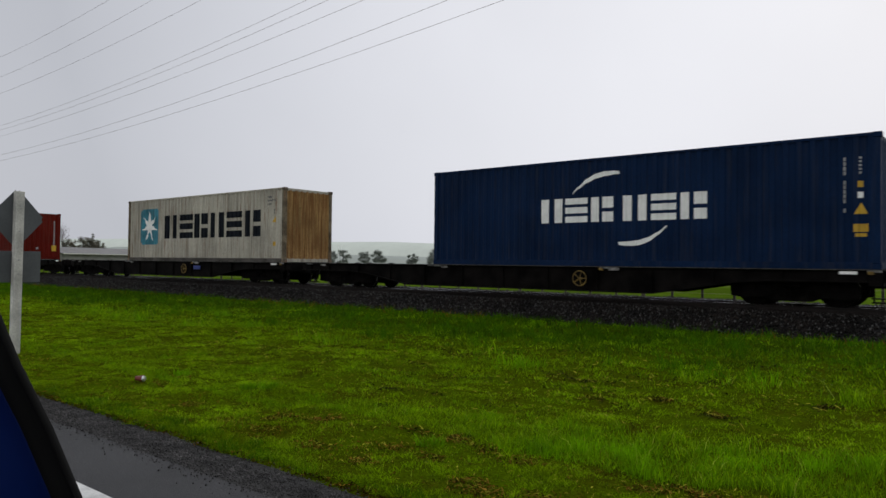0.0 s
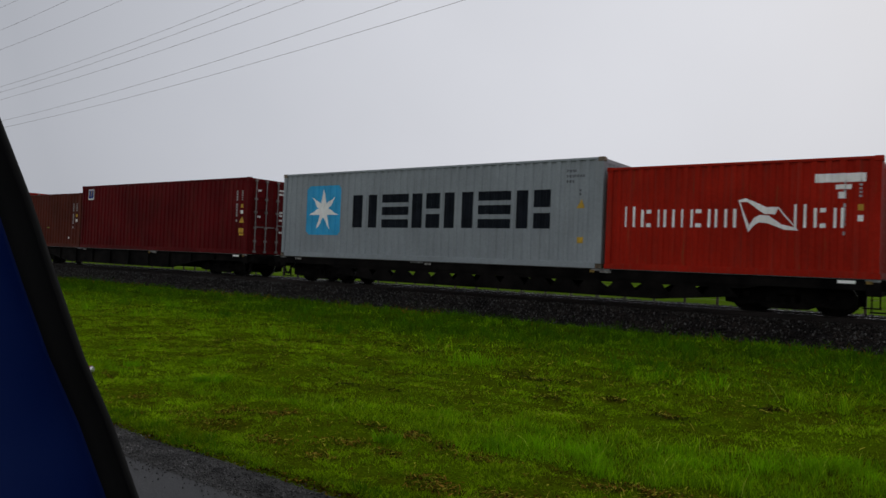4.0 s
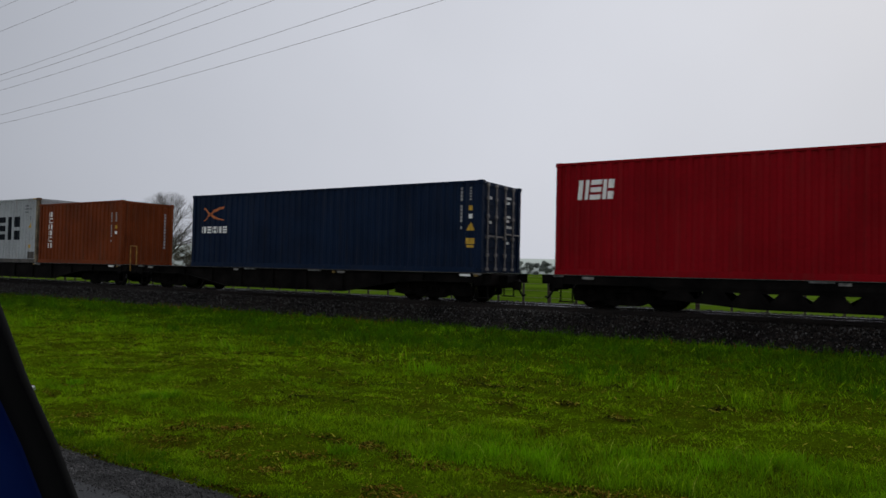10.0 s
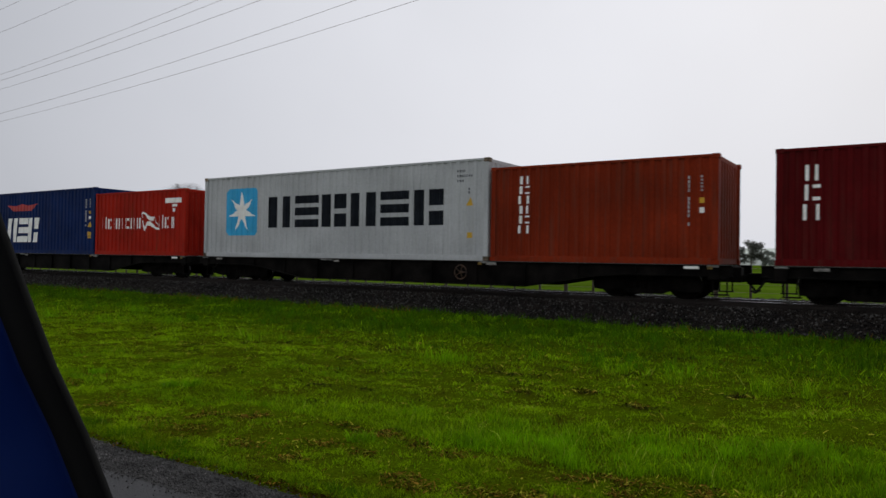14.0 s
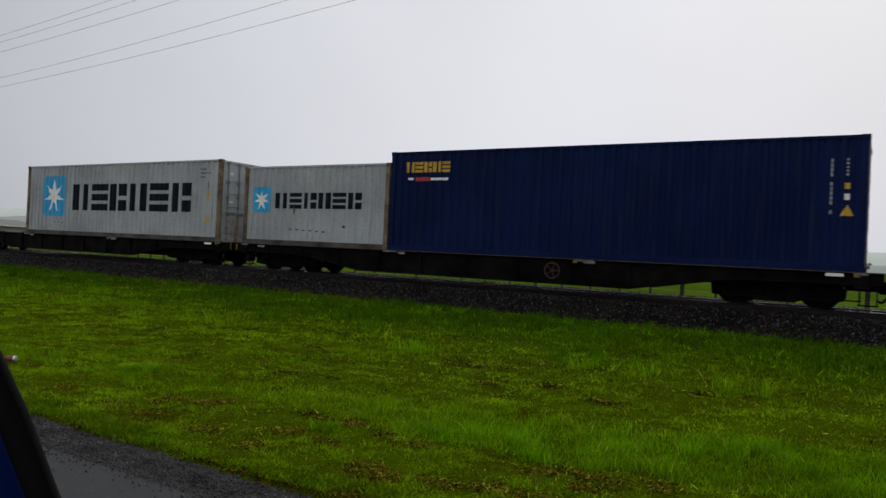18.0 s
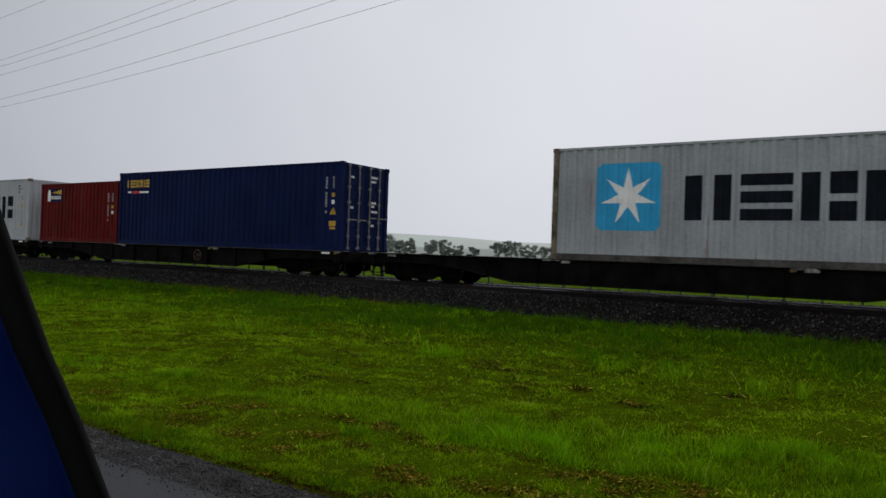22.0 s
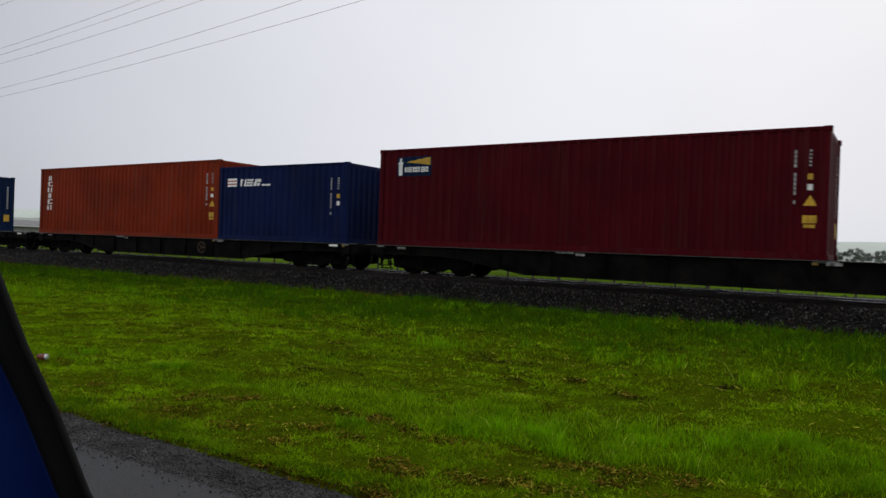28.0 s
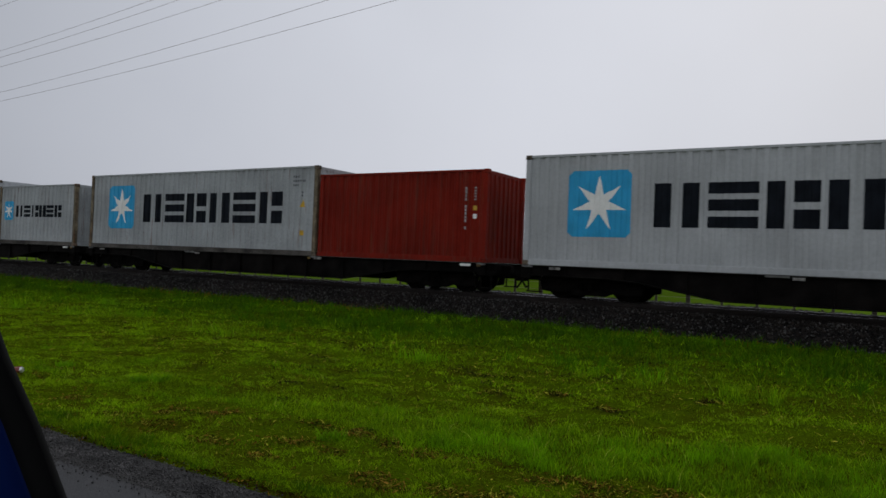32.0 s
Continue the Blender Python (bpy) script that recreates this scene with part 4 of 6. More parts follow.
# ---- markings on the containers ----
BLOCKS = [[(0, 0, 0.36, 1), (0.60, 0, 0.96, 1)], [(0, 0, 1, 0.25), (0, 0.375, 1, 0.625), (0, 0.75, 1, 1)], [(0.02, 0, 0.36, 1), (0.52, 0.55, 1, 1), (0.52, 0, 1, 0.40)]]


CODE_GREY = mat("grey_marking", (0.11, 0.115, 0.13), rough=0.7, var=0.1, scale=3, fine=40, bump=0.0, spec=0.06)
SLIM = [[(0, 0, 0.18, 1), (0.62, 0, 0.80, 1)], [(0.08, 0, 0.26, 1), (0.46, 0.78, 0.84, 1), (0.46, 0, 0.84, 0.22)], [(0.10, 0, 0.28, 1), (0.56, 0, 0.74, 1)]]


def rect(u0, v0, u1, v1):
    return [(u0, v0), (u1, v0), (u1, v1), (u0, v1)]


def decal(key, mark, polygons, material, name="marking", label="", proud=0.004, flat=False):
    """Flat painted shapes on the near wall, bent along its corrugation. Shapes are outlines in metres along and up the wall."""
    if name in ("scuff_mark", "warning_label") and len(polygons) > 1:
        for n, one in enumerate(polygons):
            decal(key, "%s_%d" % (mark, n), [one], material, name, label, proud, flat)
        return None

    def build():
        bm = bmesh.new()
        for outline in polygons:
            bm.faces.new([bm.verts.new((u, 0, v)) for u, v in outline])
        bmesh.ops.remove_doubles(bm, verts=bm.verts, dist=1e-5)
        us = [u for p in polygons for u, _ in p]
        if not flat:
            for x in breaks(min(us), max(us))[1:-1]:
                bmesh.ops.bisect_plane(bm, geom=bm.verts[:] + bm.edges[:] + bm.faces[:], plane_co=(x, 0, 0), plane_no=(1, 0, 0))
        for v in bm.verts:
            v.co.y = (0.014 if flat else dent(v.co.x)) - proud
        return bm
    ob = shared_part("decal" + mark + str(flat), name, build, material, BOX[key], label)
    return tagged(ob, kind="stuff") if name in ("code_bar", "flag_stripe") else ob


def blocks(key, mark, u0, v0, u1, v1, count, material, gap=0.2, flat=False, lean=0.0, first=1.0, shapes=BLOCKS, proud=0.004):
    """A row of plain block shapes in place of a word mark."""
    wide = (u1 - u0) / (count + gap * (count - 1))
    for n in range(count):
        a = u0 + n * wide * (1 + gap)
        top = v1 if n else v0 + (v1 - v0) * first
        polys = [[(a + wide * p + lean * (w - v0), w) for p, w in ((x0, v0 + (top - v0) * z0), (x1, v0 + (top - v0) * z0), (x1, v0 + (top - v0) * z1), (x0, v0 + (top - v0) * z1))]
                 for x0, z0, x1, z1 in shapes[n % len(shapes)]]
        for m, bar in enumerate(polys):
            decal(key, mark + "w%d_%d" % (n, m), [bar], material, "word_bar", proud=proud, flat=flat)


def column(key, mark, u0, u1, v0, v1, count, material):
    """A standing column of plain blocks."""
    tall = (v1 - v0) / (count + 0.25 * (count - 1))
    for n in range(count):
        z = v0 + n * tall * 1.25
        polys = [rect(u0 + (u1 - u0) * x0, z + tall * z0, u0 + (u1 - u0) * x1, z + tall * z1) for x0, z0, x1, z1 in SLIM[n % len(SLIM)]]
        for m, bar in enumerate(polys):
            decal(key, mark + "c%d_%d" % (n, m), [bar], material, "word_bar")


def star(cu, cv, r):
    return [(cu + (r if k % 2 == 0 else 0.35 * r) * math.sin(math.pi * k / 7), cv + (r if k % 2 == 0 else 0.35 * r) * math.cos(math.pi * k / 7)) for k in range(14)]


def star_container(key, short=False, flat=False, ends=False):
    """Blue square with a white star and a row of dark blocks."""
    tag = "s" if short else "l"
    if short:
        u0, u1, v0, v1, w0, w1, h0, h1 = 0.42, 1.22, 1.05, 1.90, 1.46, 5.05, 1.19, 1.70
    else:
        u0, u1, v0, v1, w0, w1, h0, h1 = 1.22, 2.86, 0.76, 2.44, 3.42, 10.68, 1.02, 2.08
    k = 0.07 * (u1 - u0)
    square = [(u0 + k, v0), (u1 - k, v0), (u1, v0 + k), (u1, v1 - k), (u1 - k, v1), (u0 + k, v1), (u0, v1 - k), (u0, v0 + k)]
    cu, cv, r = (u0 + u1) / 2, (v0 + v1) / 2, 0.43 * (v1 - v0)
    decal(key, "square" + tag, [square], STAR_TEAL if key == "m1" else STAR_BLUE, "emblem_square", "sky-blue rounded square", flat=flat)
    spikes = star(cu, cv, r)
    polys = [[(cu, cv), spikes[2 * i - 1], spikes[2 * i], spikes[(2 * i + 1) % 14]] for i in range(7)]
    decal(key, "star" + tag, polys, WHITE_MARK, "emblem_star", "white seven-pointed star", proud=0.007, flat=flat)
    blocks(key, "dark" + tag, w0, h0, w1, h1, 6, DARK_MARK, 0.13, flat)
    if not short:
        for n, (z, a, b) in enumerate([(2.52, 11.15, 11.45), (2.38, 11.15, 11.70), (2.24, 11.15, 11.40), (2.00, 11.52, 11.60), (1.90, 11.52, 11.60)]):
            decal(key, "code%d" % n, [rect(q, z, q + 0.045, z + 0.07) for q in np.arange(a, b - 0.03, 0.075)], CODE_GREY, "code_bar", flat=flat)
        decal(key, "warn", [[(11.46, 1.56), (11.70, 1.56), (11.58, 1.80)]], YELLOW_MARK, "warning_triangle", flat=flat)
        decal(key, "warn2", [rect(11.5, 0.64, 11.68, 0.80)], YELLOW_MARK, "warning_label", flat=flat)
        for n, (a, b) in enumerate(((0.17, 0.40), (LOAD_40 - 0.40, LOAD_40 - 0.17)) if key == "m3" else ()):
            shared_part("hazard%d" % n, "height_marking", lambda: box(bmesh.new(), a, b, 0.000, 0.0035, HIGH - 0.065, HIGH - 0.02), YELLOW_MARK, BOX[key], "yellow height marking on the top rail")
    if ends:
        length = LOAD_20 if short else LOAD_40
        for n, y in enumerate((-0.002, WIDE - 0.158)):
            shared_part("endmark%d%s" % (n, tag), "end_marking", lambda: box(bmesh.new(), length - 0.06, length + 0.0, y, y + 0.16, 0.9, 2.1), YELLOW_MARK, BOX[key], "yellow and black height marking")


def codes(key, length, height, label=True, big=True):
    """The owner's code in unreadable upright bars, with yellow labels, by the front corner."""
    t = "%.1f" % length
    u = length - 0.70
    decal(key, "bars" + t, [rect(u, height - 0.5 - 0.1 * n - 0.080, u + 0.042, height - 0.5 - 0.1 * n) for n in range(12) if n not in (4, 10)], CODE_PALE, "code_bar")
    decal(key, "bars2" + t, [rect(u + 0.29, height - 0.5 - 0.08 * n - 0.045, u + 0.34, height - 0.5 - 0.08 * n) for n in range(5)], CODE_PALE, "code_bar")
    decal(key, "lab" + t, [rect(u + 0.27, height - 1.15, u + 0.37, height - 1.02)], YELLOW_MARK, "warning_label")
    decal(key, "lab2" + t, [rect(u + 0.27, height - 1.38, u + 0.37, height - 1.25)], WHITE_MARK, "code_bar")
    if label and length > 8:
        decal(key, "tri" + t, [[(u + 0.2, height - 1.72), (u + 0.46, height - 1.72), (u + 0.33, height - 1.48)]], YELLOW_MARK, "warning_triangle")
        if big:
            decal(key, "lab3" + t, [rect(u + 0.19, height - 2.10, u + 0.47, height - 1.93), rect(u + 0.22, height - 2.20, u + 0.44, height - 2.13)], YELLOW_MARK, "warning_label", "yellow warning label")


def flag(key, mark, u0, v0, u1, v1, material):
    """The flag-like emblem: two wings that meet."""
    w, h = u1 - u0, v1 - v0
    p = lambda a, b: (u0 + a * w, v0 + b * h)
    upper = [(0.0, 0.95), (0.13, 1.0), (0.30, 0.88), (0.48, 0.73), (0.67, 0.74)], [(0.03, 0.89), (0.16, 0.89), (0.28, 0.74), (0.44, 0.54), (0.62, 0.52)]
    lower = [(0.19, 0.20), (0.27, 0.42), (0.38, 0.51), (0.52, 0.49), (0.72, 0.24), (0.93, 0.15)], [(0.185, 0.0), (0.25, 0.17), (0.36, 0.29), (0.50, 0.27), (0.78, 0.08), (1.0, 0.06)]
    shapes = [[p(*one[i]), p(*one[i + 1]), p(*two[i + 1]), p(*two[i])] for one, two in (upper, lower) for i in range(len(one) - 1)]
    shapes += [[p(0.0, 0.95), p(0.03, 0.89), p(0.205, 0.18), p(0.185, 0.0)], [p(0.64, 0.74), p(0.67, 0.74), p(1.0, 0.06), p(0.96, 0.10)]]
    decal(key, mark + "f", shapes, material, "flag_emblem", "flag emblem of two meeting ribbons")


def arc(u0, v0, u1, v1, bow, thin, thick):
    """A tapered swoosh from one end to the other."""
    n, left, right = 9, [], []
    d = Vector((u1 - u0, v1 - v0))
    side = Vector((-d.y, d.x)).normalized()
    for i in range(n):
        q = i / (n - 1)
        m = Vector((u0, v0)) + d * q + side * bow * math.sin(math.pi * q)
        w = (thin + (thick - thin) * q) / 2 * (0.3 + 0.7 * math.sin(math.pi * min(1, 0.15 + 0.8 * q)))
        left.append(tuple(m + side * w))
        right.append(tuple(m - side * w))
    return [[right[i], right[i + 1], left[i + 1], left[i]] for i in range(n - 1)]


for key in ("m1", "m2", "m3", "m4", "m5", "m7", "m8", "m9", "m10", "m11", "m12"):
    star_container(key, ends=key == "m9")
for key in ("m6", "m13"):
    star_container(key, short=True)
star_container("r2", flat=True)
for key in ("c1", "c2"):
    blocks(key, "block_a", 3.96, 1.18, 6.15, 1.84, 3, WHITE_MARK, 0.12)
    blocks(key, "block_b", 6.42, 1.18, 8.58, 1.84, 3, WHITE_MARK, 0.12)
    decal(key, "arc1", arc(4.93, 1.97, 6.30, 2.46, 0.17, 0.05, 0.20), WHITE_MARK, "white_arc")
    decal(key, "arc2", arc(7.60, 1.03, 6.28, 0.60, 0.17, 0.05, 0.20), WHITE_MARK, "white_arc")
    codes(key, LOAD_40, HIGH)
for n, (words, u, v, size) in enumerate([("eco container", 0.24, 1.06, 0.27), ("bamboo flooring", 0.24, 0.74, 0.27), ("light steel", 0.24, 0.40, 0.27)]):
    text = bpy.data.curves.new("lettering", "FONT")
    text.body, text.size, text.extrude, text.offset = words, size * 1.25, 0.003, 0.006
    text.materials.append(WHITE_MARK)
    ob = new("lettering", text)
    ob.parent, ob.matrix_basis = BOX["c2"], pose(u, 0.006, v, 90, 0, 0)
    tagged(ob, "white painted words")
for key, u in (("h1", 1.5), ("h2", 1.75)):
    blocks(key, "ribbon" + key, u, 1.0, 6.5, 1.72, 7, WHITE_MARK, 0.22, first=1.2, shapes=SLIM)
    flag(key, "ribbon" + key, 6.45, 0.75, 9.1, 2.24, WHITE_MARK)
    blocks(key, "tail" + key, 8.7, 1.0, 10.62, 1.72, 3, WHITE_MARK, 0.22, first=1.2, shapes=SLIM)
    for n, q in enumerate((9.52, 9.72)):
        decal(key, "dot%d" % n + key, [rect(q, 1.80, q + 0.10, 1.88)], WHITE_MARK, "marking_dot")
    codes(key, LOAD_40, HIGH)
for n, patch in enumerate((rect(2.75, 0.9, 3.25, 1.55), rect(3.4, 1.2, 3.75, 1.62))):
    decal("h1", "patch%d" % n, [patch], P["maroon"], "repair_patch", "darker repainted repair patch", proud=0.008)
for key in ("h0", "h3"):
    blocks(key, "short_a", 0.5, 1.07, 3.25, 1.50, 7, WHITE_MARK, 0.22, first=1.2, shapes=SLIM)
    flag(key, "short_a", 3.22, 0.96, 4.5, 1.74, WHITE_MARK)
    blocks(key, "short_b", 4.4, 1.07, 5.45, 1.50, 3, WHITE_MARK, 0.22, first=1.2, shapes=SLIM)
    decal(key, "short_box", [rect(4.80, 2.05, 5.76, 2.24), rect(5.2, 1.9, 5.5, 2.0), rect(5.25, 1.7, 5.4, 1.84)], WHITE_MARK, "code_bar")
blocks("r1", "cool_a", 0.67, 1.08, 3.2, 1.42, 7, DARK_MARK, 0.25, True, first=1.15, shapes=SLIM)
decal("r1", "cool_f", [[(3.19, 1.68), (3.60, 1.52), (3.98, 1.30), (3.66, 1.24), (3.41, 1.02)], [(3.94, 1.26), (4.15, 1.38), (4.52, 0.99), (4.25, 1.08)]], RED_MARK, "flag_emblem", "red flag emblem", flat=True)
blocks("r1", "cool_b", 4.6, 1.08, 5.5, 1.42, 3, DARK_MARK, 0.25, True, first=1.15, shapes=SLIM)
decal("r1", "cool_c", [rect(q, z, q + 0.05, z + 0.075) for z, a, b in ((2.2, 4.75, 5.45), (2.05, 4.75, 5.0)) for q in np.arange(a, b, 0.075)], CODE_GREY, "code_bar", flat=True)
for key, u0, u1, v0, v1, length, height in (("t1", 0.55, 0.98, 1.03, 2.62, LOAD_40, HIGH), ("t2", 0.65, 1.03, 0.77, 2.33, LOAD_20, LOW), ("t3", 0.70, 1.08, 0.66, 2.22, LOAD_20, LOW),
                                            ("t4", 0.86, 1.26, 0.76, 2.30, LOAD_20, LOW), ("t5", 0.62, 1.03, 1.04, 2.56, LOAD_40, HIGH)):
    column(key, "column" + key, u0, u1, v0, v1, 6, WHITE_MARK)
    codes(key, length, height)
column("e1", "column_e", 0.55, 0.95, 1.0, 2.2, 3, WHITE_MARK)
for key in ("e1", "b1", "k1", "n1", "n2", "h0", "b2"):
    codes(key, LOAD_20, LOW, label=False)
for key in ("f1", "a1", "x1", "d1", "s1", "s2", "g1", "k2"):
    codes(key, LOAD_40, LOW if key == "x1" else HIGH, big=key != "s1")
for key, high, marks in (("t1", HIGH, ((2.02, 2.10, 0.75, 2.45, 14), (1.0, 1.14, 0.62, 0.80, 1))), ("c2", HIGH, ((2.05, 2.13, 1.2, 2.4, 10),)), ("k2", HIGH, ((2.02, 2.10, 1.0, 2.5, 12),)), ("t3", LOW, ((2.0, 2.08, 0.7, 2.2, 12),))):
    def end_codes():
        bm = bmesh.new()
        length = LOAD_20 if key == "t3" else LOAD_40
        for y0, y1, z0, z1, count in marks:
            step = (z1 - z0) / count
            for n in range(count):
                box(bm, length - 0.030, length - 0.026, y0, y1, z0 + step * n, z0 + step * (n + 0.72))
        return bm
    tagged(part("code_bar", end_codes(), CODE_PALE, BOX[key], "white code bars on the end wall"), kind="stuff")
for key in ("c2", "k2", "t1"):
    shared_part("end_label", "warning_label", lambda: box(bmesh.new(), LOAD_40 - 0.030, LOAD_40 - 0.025, 1.92, 2.2, 0.52, 0.88), YELLOW_MARK, BOX[key], "yellow warning label on the end wall")
decal("f1", "fsq", [rect(0.58, 2.24, 1.0, 2.72)], WHITE_MARK, "emblem_square")
decal("f1", "fsq2", [rect(0.62, 2.30, 0.96, 2.68)], BLUE_MARK, "emblem_square", proud=0.007)
decal("f1", "fsq3", [[(0.70, 2.36), (0.78, 2.62), (0.92, 2.64), (0.82, 2.48)]], YELLOW_MARK, "emblem_shape", proud=0.010)
for n, (u0, u1, m) in enumerate([(1.90, 2.54, BLUE_MARK), (2.57, 3.18, WHITE_MARK), (3.21, 3.84, BLUE_MARK)]):
    decal("o1", "sq%d" % n, [rect(u0, 0.95, u1, 1.75)], m, "emblem_square")
for n, (u, m) in enumerate([(2.02, WHITE_MARK), (2.28, WHITE_MARK), (2.67, BLUE_MARK), (2.94, BLUE_MARK), (3.34, WHITE_MARK), (3.56, WHITE_MARK)]):
    decal("o1", "sq_bar%d" % n, [rect(u, 1.13, u + 0.14, 1.56)], m, "word_bar", proud=0.009)
for n, patch in enumerate((rect(0.22, 0.2, 0.55, 0.55), rect(4.95, 0.2, 5.3, 0.6))):
    decal("o1", "patch%d" % n, [patch], BLUE_MARK, "repair_patch", "blue repair patch")
column("o1", "sq_d", 4.9, 5.02, 1.3, 2.3, 6, WHITE_MARK)
blocks("a1", "corner_a", 0.60, 1.92, 1.52, 2.42, 3, WHITE_MARK, 0.1, lean=0.08)
decal("x1", "cross", arc(0.64, 1.64, 1.70, 2.12, 0.10, 0.05, 0.14) + arc(1.70, 1.66, 0.64, 2.10, 0.10, 0.05, 0.14), ORANGE_MARK, "cross_emblem", "orange crossing strokes")
blocks("x1", "corner_x", 0.52, 1.20, 1.83, 1.44, 5, WHITE_MARK, 0.25)
decal("p1", "wing_band", [[(4.65, 2.30), (5.2, 2.0), (6.9, 2.0), (7.43, 2.32), (6.6, 2.24), (6.05, 2.34), (5.5, 2.24)]], RED_MARK, "emblem_band", "red winged band")
blocks("p1", "block_p", 4.67, 0.52, 7.5, 1.66, 3, WHITE_MARK, 0.06, lean=0.12)
codes("p1", LOAD_40, HIGH)
for key, off in (("n1", 0.05), ("n2", 0.0)):
    decal(key, "stripe" + key, [rect(0.40 + off, z, 0.92 + off, z + 0.07) for z in (1.88, 1.99, 2.10)], WHITE_MARK, "flag_stripe")
    decal(key, "stripe2" + key, [rect(0.40 + off, z, 0.92 + off, z + 0.04) for z in (1.95, 2.06)], RED_MARK, "flag_stripe")
    blocks(key, "block_n" + key, 1.05 + off, 1.89, 2.05 + off, 2.13, 3, WHITE_MARK, 0.12, lean=0.3)
    decal(key, "line" + key, [rect(2.15 + off, 1.89, 2.60 + off, 1.95)], WHITE_MARK, "code_bar")
for key in ("s1", "s2"):
    blocks(key, "block_s", 0.55, 2.28, 2.03, 2.58, 5, YELLOW_MARK, 0.12)
    decal(key, "bar_s", [rect(0.62, 2.06, 0.78, 2.13), rect(1.4, 2.05, 1.98, 2.12)], WHITE_MARK, "code_bar")
    decal(key, "bar_r", [rect(0.88, 2.03, 1.34, 2.14)], RED_MARK, "code_bar")
for key, u, v in (("k1", 0.56, 1.76), ("k2", 0.66, 2.07)):
    decal(key, "panel" + key, [rect(u, v, u + 1.22, v + 0.58)], P["navy"], "sign_panel", "blue sign panel with a yellow beam")
    decal(key, "beam" + key, [[(u + 0.30, v + 0.42), (u + 1.18, v + 0.32), (u + 1.18, v + 0.55)]], YELLOW_MARK, "beam", proud=0.007)
    decal(key, "tower" + key, [rect(u + 0.04, v + 0.03, u + 0.2, v + 0.36), rect(u + 0.02, v + 0.36, u + 0.22, v + 0.42), rect(u + 0.07, v + 0.42, u + 0.17, v + 0.54)], WHITE_MARK, "lighthouse", proud=0.007)
    blocks(key, "panel_text" + key, u + 0.28, v + 0.12, u + 1.12, v + 0.27, 6, WHITE_MARK, 0.15, proud=0.010)
blocks("g1", "block_g", 0.64, 2.08, 1.36, 2.24, 6, WHITE_MARK, 0.15)
decal("g1", "arc_g", arc(0.98, 2.40, 1.42, 2.22, 0.12, 0.03, 0.09), GREEN_MARK, "green_arc")
decal("g1", "arc_h", arc(0.98, 1.92, 0.58, 2.02, 0.04, 0.03, 0.08), GREEN_MARK, "green_arc")
decal("r2", "snow", [rect(9.68 + 0.075 * q, 0.69, 9.73 + 0.075 * q, 0.765) for q in range(8)], CODE_GREY, "code_bar", flat=True)
decal("r2", "snow2", [star(10.5, 0.72, 0.16)], STAR_BLUE, "emblem_star", flat=True)

decal("m3", "scuff", [rect(7.75, 0.17, 8.10, 0.30)], RAIL_DIRT_SHADE, "scuffed_patch", "scuffed brown patch above the bottom rail")
decal("m3", "scuff2", [rect(11.45, 0.17, 12.0, 0.48)], RAIL_DIRT_SHADE, "scuffed_patch", "scuffed brown patch above the bottom rail")

decal("m3", "dashes", [rect(0.6 + 0.29 * q, 0.41 + 0.006 * q, 0.6 + 0.29 * q + 0.12, 0.45 + 0.006 * q) for q in range(10)], RAIL_DIRT_SHADE, "scuff_mark", "row of dark scuffs")
decal("m3", "repairs", [rect(7.93, 2.58, 8.1, 2.62), rect(8.45, 2.62, 8.6, 2.68), rect(8.75, 2.66, 8.85, 2.74), rect(8.15, 2.26, 8.28, 2.32), rect(8.68, 2.24, 8.8, 2.30), rect(4.5, 0.38, 4.7, 0.46)], RAIL_DIRT_SHADE, "scuff_mark", "dark repair marks")
decal("b1", "tag", [rect(2.86, 0.91, 3.08, 0.95)], GREEN_MARK, "label_plate", "small green tag")
decal("b1", "plate", [rect(4.92, 0.40, 5.10, 0.48)], WHITE_MARK, "label_plate", "small white plate")
decal("m6", "scuffs", [rect(2.1 + 0.28 * q, 0.50 - 0.012 * q, 2.24 + 0.28 * q, 0.54 - 0.012 * q) for q in range(6)] + [rect(2.28, 1.0, 2.33, 1.3), rect(4.3, 0.6, 4.42, 0.68)], RUST_MARK, "scuff_mark", "rusty scuffs")
decal("m7", "scuffs", [rect(5.05, 0.16, 5.11, 0.52), rect(5.32, 0.16, 5.36, 0.44), rect(5.55, 0.16, 5.62, 0.40)], RAIL_DIRT_SHADE, "scuff_mark", "dark streaks above the bottom rail")
decal("r1", "scuffs", [rect(3.0, 0.26, 3.5, 0.30), rect(3.6, 0.22, 3.9, 0.27), rect(0.3, 0.2, 0.42, 0.34), rect(0.3, 0.72, 0.4, 0.84), rect(5.3, 0.78, 5.42, 0.86), rect(3.1, 0.55, 3.28, 0.6), rect(4.5, 0.52, 4.75, 0.56)], GRIMY_POST, "scuff_mark", "scuffs on the white panel", flat=True)

# ---- power lines ----
LINES = [(0.7546, 0.030), (0.6793, 0.032), (0.617, 0.025), (0.4951, 0.0234), (0.478, 0.022), (0.4545, 0.0194), (0.3844, 0.020), (0.3631, 0.0166)]


def line_height(rise, bow, s):
    return EYE_Z + 13.0 * (rise + bow * (s + 2.98) ** 2)


